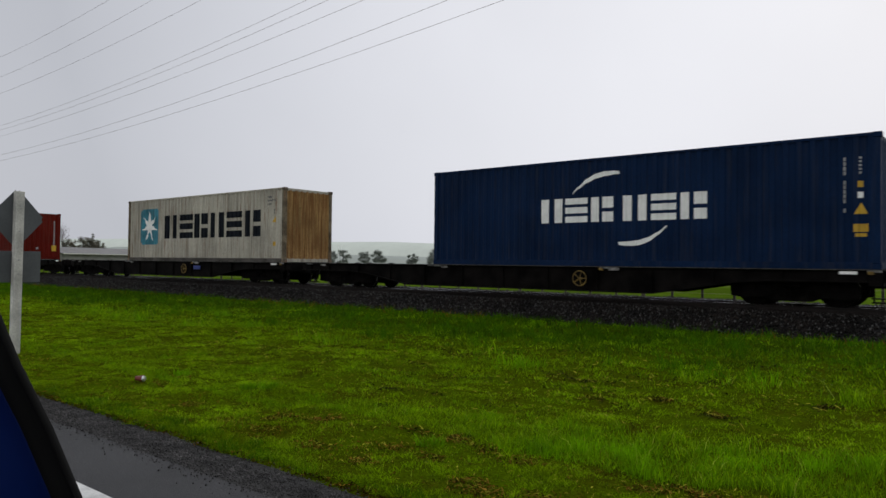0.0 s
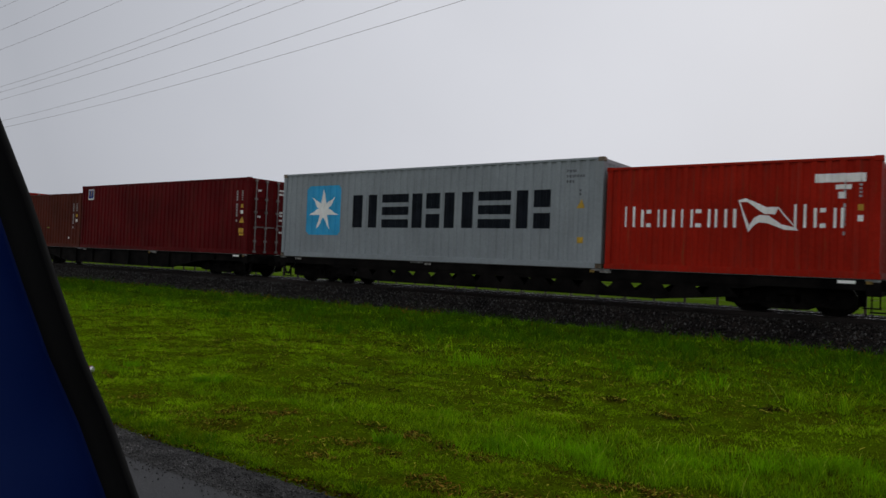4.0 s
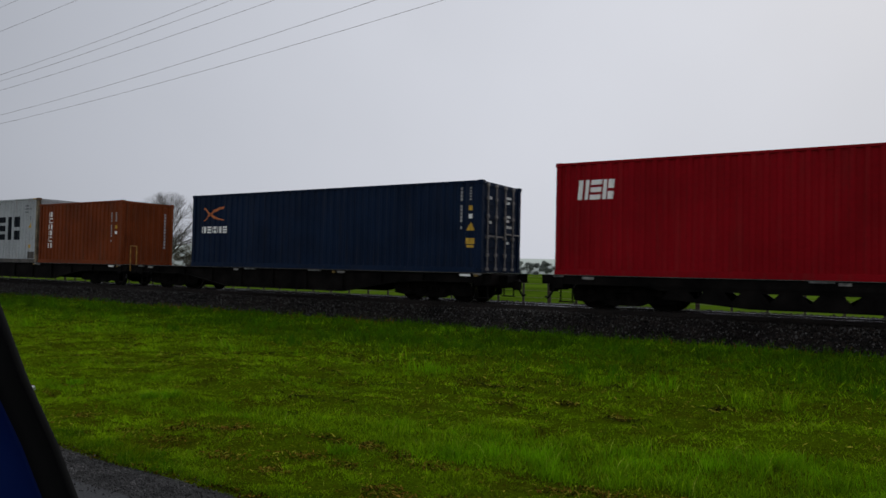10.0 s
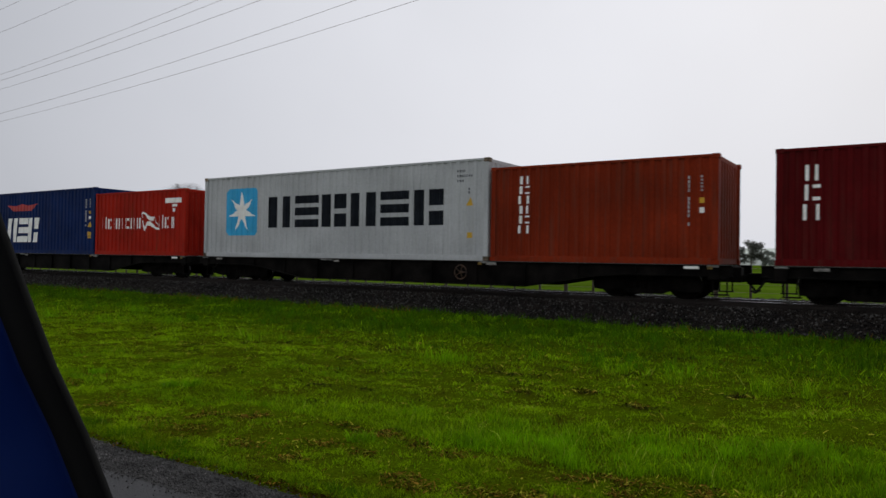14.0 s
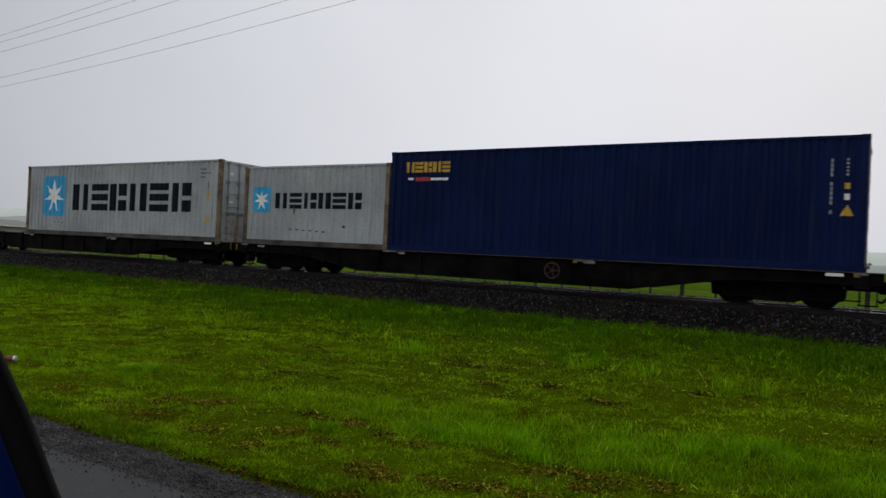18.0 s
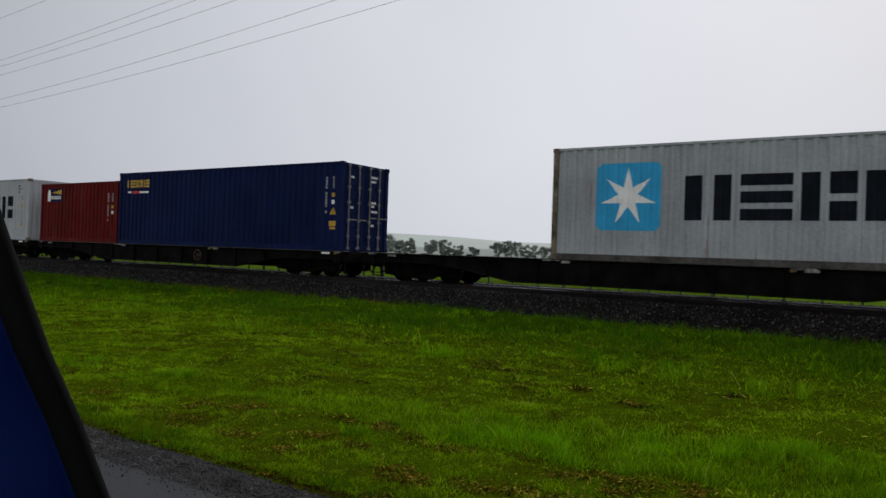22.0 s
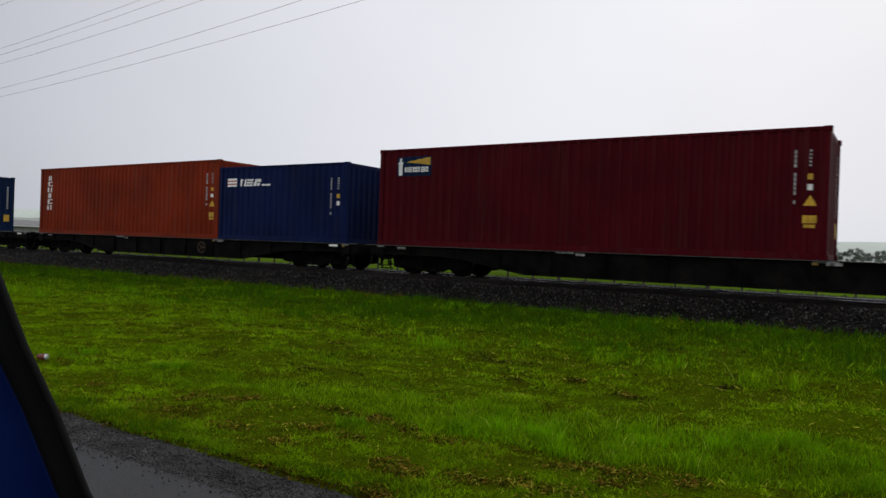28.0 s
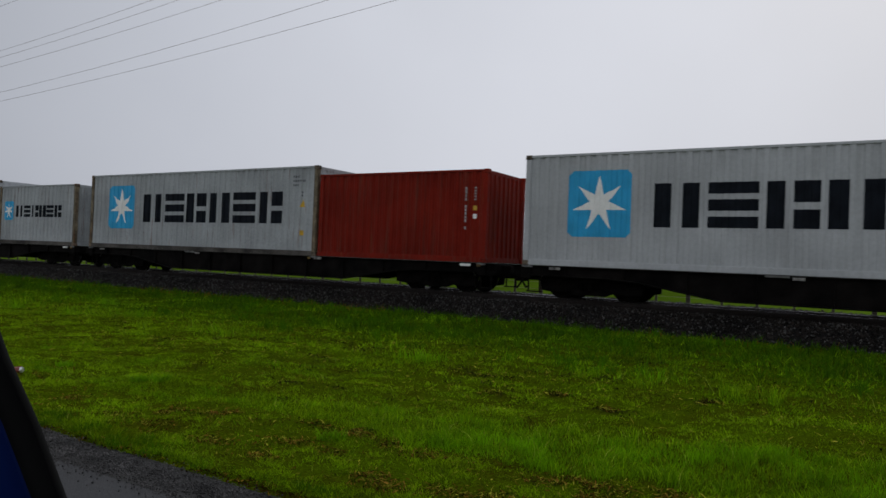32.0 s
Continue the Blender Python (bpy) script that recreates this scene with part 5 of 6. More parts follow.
for rise, bow in LINES:
    curve = bpy.data.curves.new("power_line", "CURVE")
    curve.dimensions, curve.bevel_depth, curve.bevel_resolution = "3D", 0.0045, 1
    sp = curve.splines.new("POLY")
    sp.points.add(39)
    for p, s in zip(sp.points, np.linspace(-6.5, 0.6, 40)):
        p.co = (13.0 * s, 13.0, line_height(rise, bow, s), 1)
    curve.materials.append(WIRE)
    tagged(new("power_line", curve), "thin grey overhead power line", "power line", "overhead lines")
for s in (-6.5, 0.6):
    pole = thing("utility_pole", pose(13.0 * s, 13.0, -0.15), "tall timber pole that carries the overhead lines", "utility pole", "line poles")
    part("pole", rod(bmesh.new(), (0.0, 0.16, -0.5), (0.0, 0.16, line_height(*LINES[0], s) + 0.6), 0.17, 0.11, 12), FENCE_WOOD, pole)
    for rise, bow in LINES:
        z = line_height(rise, bow, s) + 0.15
        part("insulator", rod(bmesh.new(), (0, 0.1, z), (0, -0.02, z - 0.03), 0.05, 0.05, 8), POST_WHITE, pole)

# ---- verge: grass, stones, roadside things ----
RNG = np.random.default_rng(7)


def blades(x, y, tall, wide, lean):
    """Bent two-piece blades at the given places."""
    n = len(x)
    z = ground_height(x, y) - 0.01
    a = RNG.random(n) * 2 * np.pi
    b = RNG.random(n) * 2 * np.pi
    dx, dy = np.cos(a) * wide / 2, np.sin(a) * wide / 2
    lx, ly = np.cos(b) * lean * tall, np.sin(b) * lean * tall
    v = np.empty((n, 5, 3))
    v[:, 0] = np.stack([x - dx, y - dy, z], 1)
    v[:, 1] = np.stack([x + dx, y + dy, z], 1)
    v[:, 2] = np.stack([x + 0.8 * dx + 0.35 * lx, y + 0.8 * dy + 0.35 * ly, z + 0.62 * tall], 1)
    v[:, 3] = np.stack([x - 0.8 * dx + 0.35 * lx, y - 0.8 * dy + 0.35 * ly, z + 0.62 * tall], 1)
    v[:, 4] = np.stack([x + lx, y + ly, z + tall], 1)
    k = np.arange(n)[:, None] * 5
    f = np.concatenate([k + [[0, 1, 2]], k + [[0, 2, 3]], k + [[3, 2, 4]]])
    return v.reshape(-1, 3), f


def scatter(n, seed):
    """Places on the verge, thinning out with the distance from the road."""
    r = np.random.default_rng(seed)
    y = np.exp(r.uniform(np.log(2.84), np.log(16.35), n))
    x = y * r.uniform(-3.05, 0.22, n)
    edge = value_noise(x, y * 0 + 3.0, 2.6, 5) * 0.6 + value_noise(x, y * 0 + 3.0, 9.0, 25) * 0.4
    keep = (y > 2.84 + 0.24 * edge) & (y < 15.35 + 0.65 * value_noise(x, x * 0, 0.9, 6) + 0.55 * value_noise(x, y, 3.1, 26))
    return x[keep], y[keep], r


# bare spots of wet soil with dead leaves along the worn strip: where they lie and how wide they are
BARE = [(-7.25, 4.09, 0.16), (-7.59, 4.5, 0.14), (-6.1, 3.75, 0.13), (-5.26, 3.6, 0.15), (-5.0, 3.9, 0.10), (-4.61, 3.53, 0.13), (-4.64, 4.0, 0.09), (-4.52, 4.12, 0.10), (-4.1, 3.38, 0.12), (-3.88, 3.48, 0.12),
        (-3.44, 3.71, 0.12), (-3.12, 3.74, 0.09), (-3.37, 3.33, 0.09), (-3.28, 4.18, 0.09), (-2.94, 4.2, 0.10), (-2.56, 4.09, 0.13), (-2.59, 3.47, 0.10), (-2.43, 3.42, 0.10), (-2.06, 3.52, 0.12), (-2.33, 3.05, 0.09),
        (-1.72, 4.17, 0.12), (-1.69, 4.35, 0.10), (-1.43, 4.26, 0.13), (-1.46, 4.09, 0.10), (-1.02, 4.33, 0.13), (-1.87, 3.68, 0.12), (-1.64, 3.74, 0.10), (-2.2, 6.7, 0.10), (-2.96, 7.18, 0.12), (-1.53, 7.81, 0.12), (-3.47, 6.68, 0.12)]
# hollows in the turf, their shade put in as dark flecks
HOLLOWS = [(-5.82, 6.25, 0.18), (-6.45, 7.4, 0.16), (-5.21, 5.49, 0.07), (-4.69, 5.65, 0.07), (-3.63, 4.21, 0.09), (-3.27, 4.29, 0.09), (-4.55, 4.69, 0.10), (-8.67, 6.46, 0.16), (-8.82, 7.74, 0.16), (-4.53, 7.78, 0.20), (-4.06, 7.65, 0.14),
           (-3.72, 7.72, 0.24), (-3.6, 7.1, 0.16), (-5.66, 9.85, 0.2), (-5.27, 6.99, 0.16), (-9.06, 6.82, 0.16), (-3.66, 10.2, 0.2), (-2.88, 10.6, 0.2), (-6.4, 8.4, 0.15), (-2.9, 8.6, 0.18)]


def spots(x, y, places):
    """1 inside the ragged spots, 0 outside."""
    rag = 0.75 + 0.9 * (value_noise(x, y, 7.0, 74) - 0.5) + 0.9 * (value_noise(x, y, 16.0, 75) - 0.5)
    out = np.zeros(len(x))
    for a, b, w in places:
        out = np.maximum(out, np.clip((rag * 1.35 - np.hypot((x - a) / 1.25, y - b) / w) * 3, 0, 1))
    return out


def zones(x, y):
    """How lush, how worn and how bare the verge is at each place."""
    blur = 0.16 * (value_noise(x, y, 3.1, 51) - 0.5) + 0.10 * (value_noise(x, y, 8.0, 52) - 0.5)
    low = np.interp(x, [-9, -6, -5.1, -4.4, -3.3, -2.7, -1.6, -0.6, 1], [4.2, 4.1, 4.33, 4.28, 4.26, 4.25, 4.42, 4.50, 4.6]) + blur
    high = np.interp(x, [-9, -6, -4.7, -4.3, -3.5, -2.2, -0.8, 1], [4.85, 4.9, 5.15, 5.5, 5.85, 6.1, 6.3, 6.6]) + 2 * blur
    band = np.clip((y - low) / 0.06, 0, 1) * np.clip((high - y) / 0.8, 0, 1)
    fringe = np.clip((3.26 + 1.6 * blur - y) / 0.10, 0, 1) * np.clip(0.35 + 1.3 * value_noise(x, y, 1.6, 53), 0, 1)
    far = np.clip((y - 11.4 - 4 * (value_noise(x, y, 0.35, 54) - 0.5)) / 1.2, 0, 1) * np.clip(0.45 + 1.1 * value_noise(x, y, 0.8, 55), 0, 1)
    patches = np.clip((value_noise(x, y, 1.1, 56) * 0.6 + value_noise(x, y, 2.9, 57) * 0.4 - 0.56) * 9, 0, 1) * (y > 5) * (y < 12)
    lush = np.clip(np.maximum.reduce([band, 0.75 * fringe, 0.95 * far, 0.55 * patches]), 0, 1)
    worn = np.clip((low - y) / 0.08, 0, 1) * np.clip((y - 3.2) / 0.12, 0, 1)
    bare = worn * np.clip((0.55 * value_noise(x, y, 3.3, 58) + 0.45 * value_noise(x, y, 9.0, 59) - 0.56) * 12, 0, 1)
    # Soil under the lush strip's edge, also standing in for its shade.
    bare = np.maximum(bare, np.clip((low - y) / 0.04, 0, 1) * np.clip((y - low + 0.14) / 0.06, 0, 1) * np.clip((value_noise(x, y, 2.2, 60) - 0.36) * 6, 0, 1) * (x > -4.3))
    pits = np.clip((0.6 * value_noise(x, y, 2.0, 61) + 0.4 * value_noise(x, y, 5.5, 62) - 0.59) * 14, 0, 1) * (y > 5.2) * (y < 11.5) * (1 - lush)
    bare = np.maximum(0.75 * bare, spots(x, y, BARE))
    pits = np.maximum(pits, spots(x, y, HOLLOWS))
    rusty = np.clip((y - 14.3) / 0.6, 0, 1) * np.clip((value_noise(x, y, 0.5, 63) - 0.36) * 5, 0, 1)
    return lush, worn, bare, pits, rusty


def spikes(x, y, tall, wide, lean, r):
    """Short grass: one leaning triangle each."""
    n = len(x)
    z = ground_height(x, y) - 0.006
    a, b = r.random(n) * 2 * np.pi, r.random(n) * 2 * np.pi
    dx, dy = np.cos(a) * wide / 2, np.sin(a) * wide / 2
    v = np.stack([np.stack([x - dx, y - dy, z], 1), np.stack([x + dx, y + dy, z], 1), np.stack([x + np.cos(b) * lean * tall, y + np.sin(b) * lean * tall, z + tall], 1)], 1)
    return v.reshape(-1, 3), np.arange(3 * n).reshape(-1, 3)


# short mossy turf between the lusher strips
tx, ty, tr = scatter(850000, 71)
lush, worn, bare, pits, rusty = zones(tx, ty)
gaps = np.clip((0.4 * value_noise(tx, ty, 5.0, 76) + 0.6 * value_noise(tx, ty, 13.0, 77) - 0.50) * 9, 0, 1) * (1 - 0.6 * lush)
keep = tr.random(len(tx)) > 0.80 * bare + 0.70 * pits + 0.5 * lush + 0.80 * gaps
tx, ty, lush, worn = tx[keep], ty[keep], lush[keep], worn[keep]
bumps = value_noise(tx, ty, 4.5, 64) * 0.5 + value_noise(tx, ty, 11.0, 65) * 0.5
tall = (0.008 + 0.075 * np.clip(bumps - 0.32, 0, 1) + 0.02 * lush) * tr.uniform(0.5, 1.5, len(tx)) * np.clip(ty / 7, 0.8, 1.5)
wide = 0.0058 * np.clip(ty / 4, 0.8, 3.6) * tr.uniform(0.7, 1.5, len(tx))
tint = tr.random(len(tx)) + 0.9 * (value_noise(tx, ty, 2.3, 66) - 0.5) + 0.7 * (bumps - 0.5)
away = ty + 1.2 * tr.normal(size=len(ty)) > 9.6
for name, sel, material, words in (("turf", (tint < 0.90) & ~away, TURF, "short mossy olive-green turf"), ("rank_turf", away & (tint < 1.05), TURF_FAR, "ranker darker turf towards the ballast"), ("pale_turf", tint >= np.where(away, 1.05, 0.90), BLADE_PALE, "lighter tips in the short turf")):
    v, f = spikes(tx[sel], ty[sel], tall[sel], wide[sel], tr.uniform(0.3, 1.6, int(sel.sum())), tr)
    tagged(new(name, raw_mesh(name, v, f, material)), words, "grass", kind="stuff")

# longer blades: the fringe by the asphalt, the lush strip, the tall grass by the ballast
gx_, gy_, gr = scatter(560000, 72)
lush, worn, bare, pits, rusty = zones(gx_, gy_)
tuft = np.clip((value_noise(gx_, gy_, 6.5, 67) - 0.5) * 3.5, 0, 1)
keep = gr.random(len(gx_)) < lush * (0.75 + 0.25 * tuft) + 0.05 * worn * tuft + 0.02 * (1 - bare)
gx_, gy_, lush, worn, tuft, rusty = (q[keep] for q in (gx_, gy_, lush, worn, tuft, rusty))
right = np.clip((gx_ + 4.6) / 2.0, 0.25, 1)
tall = np.where(gy_ < 3.5, 0.042, np.where(gy_ < 8, 0.028 + 0.052 * right * lush, 0.045 + 0.09 * tuft)) * (0.65 + 0.7 * tuft) * gr.uniform(0.5, 1.35, len(gx_))
wide = 0.0032 * np.clip(gy_ / 4, 0.85, 3.6) * gr.uniform(0.7, 1.5, len(gx_))
tint = gr.random(len(gx_)) + 0.7 * (value_noise(gx_, gy_, 1.9, 68) - 0.5) + 0.25 * np.exp(-((gx_ + 4.0) / 1.0) ** 2) * (gy_ < 6) * (gy_ > 4)
dry = (gr.random(len(gx_)) < 0.30 * rusty) | ((gr.random(len(gx_)) < 0.05) & (worn > 0.5))
pale = (tint >= np.where(gy_ < 3.4, 1.0, 0.80)) & (gy_ < 9) & ~dry
edge = gy_ < 3.4
for name, sel, material, words in (("grass", ~pale & ~dry & ~edge & (gy_ < 9), BLADE, "long wet green verge grass"), ("coarse_grass", ~dry & ~pale & (edge | (gy_ >= 9)), BLADE_SHADED, "coarse dark green grass by the asphalt and the ballast"), ("pale_grass", pale, BLADE_PALE, "lighter yellow-green grass blades"), ("withered_grass", dry, DEAD_LEAF, "withered brown grass blades")):
    v, f = blades(gx_[sel], gy_[sel], tall[sel], wide[sel], gr.uniform(0.15, 0.9, int(sel.sum())))
    tagged(new(name, raw_mesh(name, v, f, material)), words, "grass", kind="stuff")
few = (gr.random(len(gx_)) < 0.018 + 0.02 * worn) & (gy_ < 9)
v, f = blades(gx_[few], gy_[few], tall[few] * 1.3, wide[few] * 0.9, gr.uniform(0.4, 1.2, int(few.sum())))
tagged(new("bleached_grass", raw_mesh("bleached_grass", v, f, BLADE_STRAW)), "scattered bleached grass blades", "grass", kind="stuff")

def flakes(x, y, size, r, slim=1.0):
    """Small folded flakes lying loosely on the ground, tilted at random."""
    n = len(x)
    a, tilt = r.random(n) * 2 * np.pi, r.normal(0, 0.35, (2, n))
    z = ground_height(x, y) + 0.004 + size * r.uniform(0.1, 0.5, n)
    ux, uy, half = np.cos(a), np.sin(a), slim * size / 2 * r.uniform(0.35, 0.8, n)
    v = np.empty((n, 6, 3))
    for k, (p, q, up) in enumerate(((-1, -0.6, 0), (-1, 0.6, 0), (0.1, 1, 0.4), (0.1, -1, 0.4), (1, 0.45, 0), (1, -0.45, 0))):
        v[:, k, 0] = x + p * size / 2 * ux - q * half * uy
        v[:, k, 1] = y + p * size / 2 * uy + q * half * ux
        v[:, k, 2] = z + p * size / 2 * tilt[0] + q * half * tilt[1] + up * half
    k = np.arange(n)[:, None] * 6
    return v.reshape(-1, 3), np.concatenate([k + [t] for t in ([0, 3, 2], [0, 2, 1], [3, 5, 4], [3, 4, 2])])


# bare spots: wet soil crumbs and dead leaves; along the asphalt black soil also stands in for the shade of the grass
# edge
lx, ly, lr = scatter(260000, 73)
for spot_list, per in ((BARE, 700), (HOLLOWS, 500)):
    for a, b, w in spot_list:
        lx, ly = np.concatenate([lx, a + 1.3 * w * lr.normal(0, 0.8, per)]), np.concatenate([ly, b + w * lr.normal(0, 0.8, per)])
lx, ly = np.concatenate([lx, lr.uniform(-14, 0.4, 26000)]), np.concatenate([ly, 2.97 + lr.normal(0, 0.05, 26000)])
lush, worn, bare, pits, rusty = zones(lx, ly)
border = np.clip(1 - np.abs(ly - 2.96) / 0.09, 0, 1) * np.clip(0.2 + 1.2 * value_noise(lx, ly, 2.4, 78), 0, 1)
speck = np.clip((ly - 4.6) / 0.5, 0, 1) * np.clip((10.5 - ly) / 1.5, 0, 1) * (1 - lush)
for name, chance, material, words, size, slim in (
        ("soil_crumbs", 0.18 * bare + 0.7 * border, SOIL, "dark wet soil crumbs in the bare spots", 0.016, 1.0),
        ("moss_clumps", 0.10 * bare + 0.17 * pits, HOLLOW_SHADE, "dark moss in the hollows of the turf", 0.018, 1.0),
        ("dead_leaves", 0.055 * bare * (ly < 5) + 0.010 * worn + 0.012 * bare + 0.04 * border, DEAD_LEAF, "curled brown dead leaves in the bare spots", 0.036, 0.36),
        ("straw_bits", 0.06 * bare + 0.035 * worn + 0.040 * speck, STRAW, "short bits of pale straw on the turf", 0.030, 0.25)):
    sel = lr.random(len(lx)) < chance
    n = int(sel.sum())
    v, f = flakes(lx[sel], ly[sel], size * lr.uniform(0.5, 1.2, n) * np.clip(ly[sel] / 4, 0.9, 2.2), lr, slim)
    tagged(new(name, raw_mesh(name, v, f, material)), words, "ground litter", kind="stuff")


def leafy(x, y, r, n):
    """Flat broad weed leaves round a point."""
    a, d = RNG.uniform(0, 6.28, n), r * np.sqrt(RNG.random(n))
    return x + d * np.cos(a), y + d * np.sin(a)


WEEDS = [(-6.05, 4.62), (-6.25, 4.5), (-3.3, 3.95), (-2.7, 4.45), (-7.7, 4.6), (-15.4, 10.2), (-9.1, 14.6), (-8.6, 14.9), (-5.6, 14.2), (-2.9, 14.3)]
wx, wy, wt = [], [], []
for x, y in WEEDS:
    far = 2.2 if y > 10 else 1.0
    a, b = leafy(x, y, 0.10 * far, 110)
    wx.append(a), wy.append(b), wt.append(np.full(110, 0.075 * far) * RNG.uniform(0.5, 1.2, 110))
v, f = blades(np.concatenate(wx), np.concatenate(wy), np.concatenate(wt), 0.008 * RNG.uniform(0.8, 1.6, sum(map(len, wx))), RNG.uniform(0.5, 1.2, sum(map(len, wx))))
tagged(new("tussocks", raw_mesh("tussocks", v, f, BLADE)), "taller tussocks of coarse grass", "grass", kind="stuff")


def stones(x, y, z, size):
    """Small angular stones: jittered octahedra."""
    n = len(x)
    d = np.array([[1, 0, 0], [-1, 0, 0], [0, 1, 0], [0, -1, 0], [0, 0, 1], [0, 0, -1]], float)
    v = d[None] * RNG.uniform(0.55, 1.25, (n, 6, 3)) * size[:, None, None] + RNG.normal(0, 0.22, (n, 6, 3)) * size[:, None, None]
    v += np.stack([x, y, z], 1)[:, None]
    k = np.arange(n)[:, None] * 6
    f = np.concatenate([k + [t] for t in ([0, 2, 4], [2, 1, 4], [1, 3, 4], [3, 0, 4], [2, 0, 5], [1, 2, 5], [3, 1, 5], [0, 3, 5])])
    return v.reshape(-1, 3), f


n = 46000
sy = RNG.uniform(15.85, 18.3, n)
sx = sy * RNG.uniform(-2.6, 0.12, n)
bed_z = np.interp(sy, [15.75, 15.95, 16.85, 17.05, 19.25], [-0.25, -0.13, 0.22, 0.27, 0.25])
v, f = stones(sx, sy, bed_z + RNG.uniform(-0.005, 0.03, n), RNG.uniform(0.020, 0.045, n))
few = 6500
fy = RNG.uniform(15.85, 17.6, few)
fx = fy * RNG.uniform(-2.6, 0.12, few)
fv, ff = stones(fx, fy, np.interp(fy, [15.75, 15.95, 16.85, 17.05, 19.25], [-0.25, -0.13, 0.22, 0.27, 0.25]) + 0.03, RNG.uniform(0.014, 0.030, few))
tagged(new("pale_ballast_stones", raw_mesh("pale_ballast_stones", fv, ff, BALLAST_GLINT)), "scattered paler ballast stones, wet glints put into their colour", "ballast", kind="stuff")
tagged(new("ballast_stones", raw_mesh("ballast_stones", v, f, BALLAST)), "dark wet crushed ballast stones", "ballast", kind="stuff")
n = 12000
sy = RNG.uniform(19.2, 21.7, n)
sx = sy * RNG.uniform(-2.4, 0.1, n)
bed_z = np.interp(sy, [19.25, 19.8, 20.4, 21.2, 22.0], [0.25, 0.29, 0.33, 0.33, 0.08])
v, f = stones(sx, sy, bed_z + 0.02, RNG.uniform(0.022, 0.05, n))
tagged(new("ballast_stones", raw_mesh("ballast_stones_far", v, f, BALLAST)), "ballast stones on the far shoulder of the track", "ballast", kind="stuff")
n = 34000
sy = 2.82 + RNG.normal(0, 0.11, n) - 0.14 * RNG.random(n)
sx = sy * RNG.uniform(-4.2, 0.1, n)
v, f = stones(sx, sy, np.where(sy < 2.56, 0.002, -0.03) + RNG.uniform(0.0, 0.015, n), RNG.uniform(0.003, 0.009, n))
tagged(new("shoulder_gravel", raw_mesh("shoulder_gravel", v, f, GRAVEL)), "loose grey gravel along the asphalt edge", "gravel", kind="stuff")
bm = bmesh.new()
box(bm, -200, 100, 2.45, 3.04, -0.2, -0.022)
tagged(new("shoulder", mesh_of("shoulder", bm, GRIT)), "packed grit road shoulder", "road shoulder", kind="structure")

# a crushed drink can in the grass
can = thing("drink_can", pose(-7.43, 3.95, 0.012, 0, 0, 30), "crushed dull red drink can with a white end in the grass", "litter")
bm = rod(bmesh.new(), (-0.055, 0, 0.02), (0.028, 0, 0.02), 0.026, 0.030, 12)
for q in bm.verts:
    q.co.z += 0.010 * math.sin(60 * q.co.x) * (1 if q.co.y > 0 else -0.4)
part("can_body", bm, CAN_RED, can)
part("can_band", rod(bmesh.new(), (0.0275, 0, 0.02), (0.040, 0, 0.021), 0.0305, 0.0300, 12), CAN_SILVER, can, "white band")
part("can_end", rod(bmesh.new(), (0.0395, 0, 0.021), (0.050, 0, 0.022), 0.0295, 0.024, 12), CAN_SILVER, can, "pale can end")

# the back of a roadside sign
sign = thing("road_sign", pose(-11.0, 3.97, 0.0, 0, 1.2, 0), "back of a diamond road sign on a white wooden post", "road sign")
part("post", box(bmesh.new(), -0.055, 0.055, -0.055, 0.055, -0.3, 2.26, 0.006), POST_WHITE, sign, "weathered white square post")
bm = bmesh.new()
corner = [(0.0, 0.43), (0.37, 0.0), (0.0, -0.43), (-0.37, 0.0)]
faces = [[bm.verts.new((x, a, 1.88 + b)) for a, b in corner] for x in (-0.072, -0.062)]
bm.faces.new(faces[0]), bm.faces.new(faces[1][::-1])
for i in range(4):
    bm.faces.new((faces[0][i], faces[1][i], faces[1][(i + 1) % 4], faces[0][(i + 1) % 4]))
bmesh.ops.bevel(bm, geom=[e for e in bm.edges if abs(e.verts[0].co.x - e.verts[1].co.x) > 0.005], offset=0.04, segments=3, affect="EDGES")
part("diamond_plate", bm, SIGN_BACK, sign, "dull grey back of the diamond plate")
part("lower_plate", box(bmesh.new(), -0.072, -0.062, -0.33, 0.33, 0.98, 1.42, 0.003), SIGN_BACK, sign, "dull grey back of a square plate")
for z in (1.1, 1.3, 1.7, 2.05):
    part("bolt", rod(bmesh.new(), (0.05, 0, z), (0.068, 0, z), 0.012, sides=6), GALV, sign)

# ---- the blue car with its open door ----
car = thing("car", pose(0, 0, 0), "blue car standing on the road with its door open", "car")
DOOR_LINE = [(0.50, 0.30), (0.52, 0.62), (0.44, 0.82), (0.31, 0.98), (0.225, 1.10), (0.163, 1.221), (0.150, 1.254), (0.138, 1.280), (0.128, 1.306), (0.117, 1.336), (0.064, 1.46), (0.004, 1.60)]


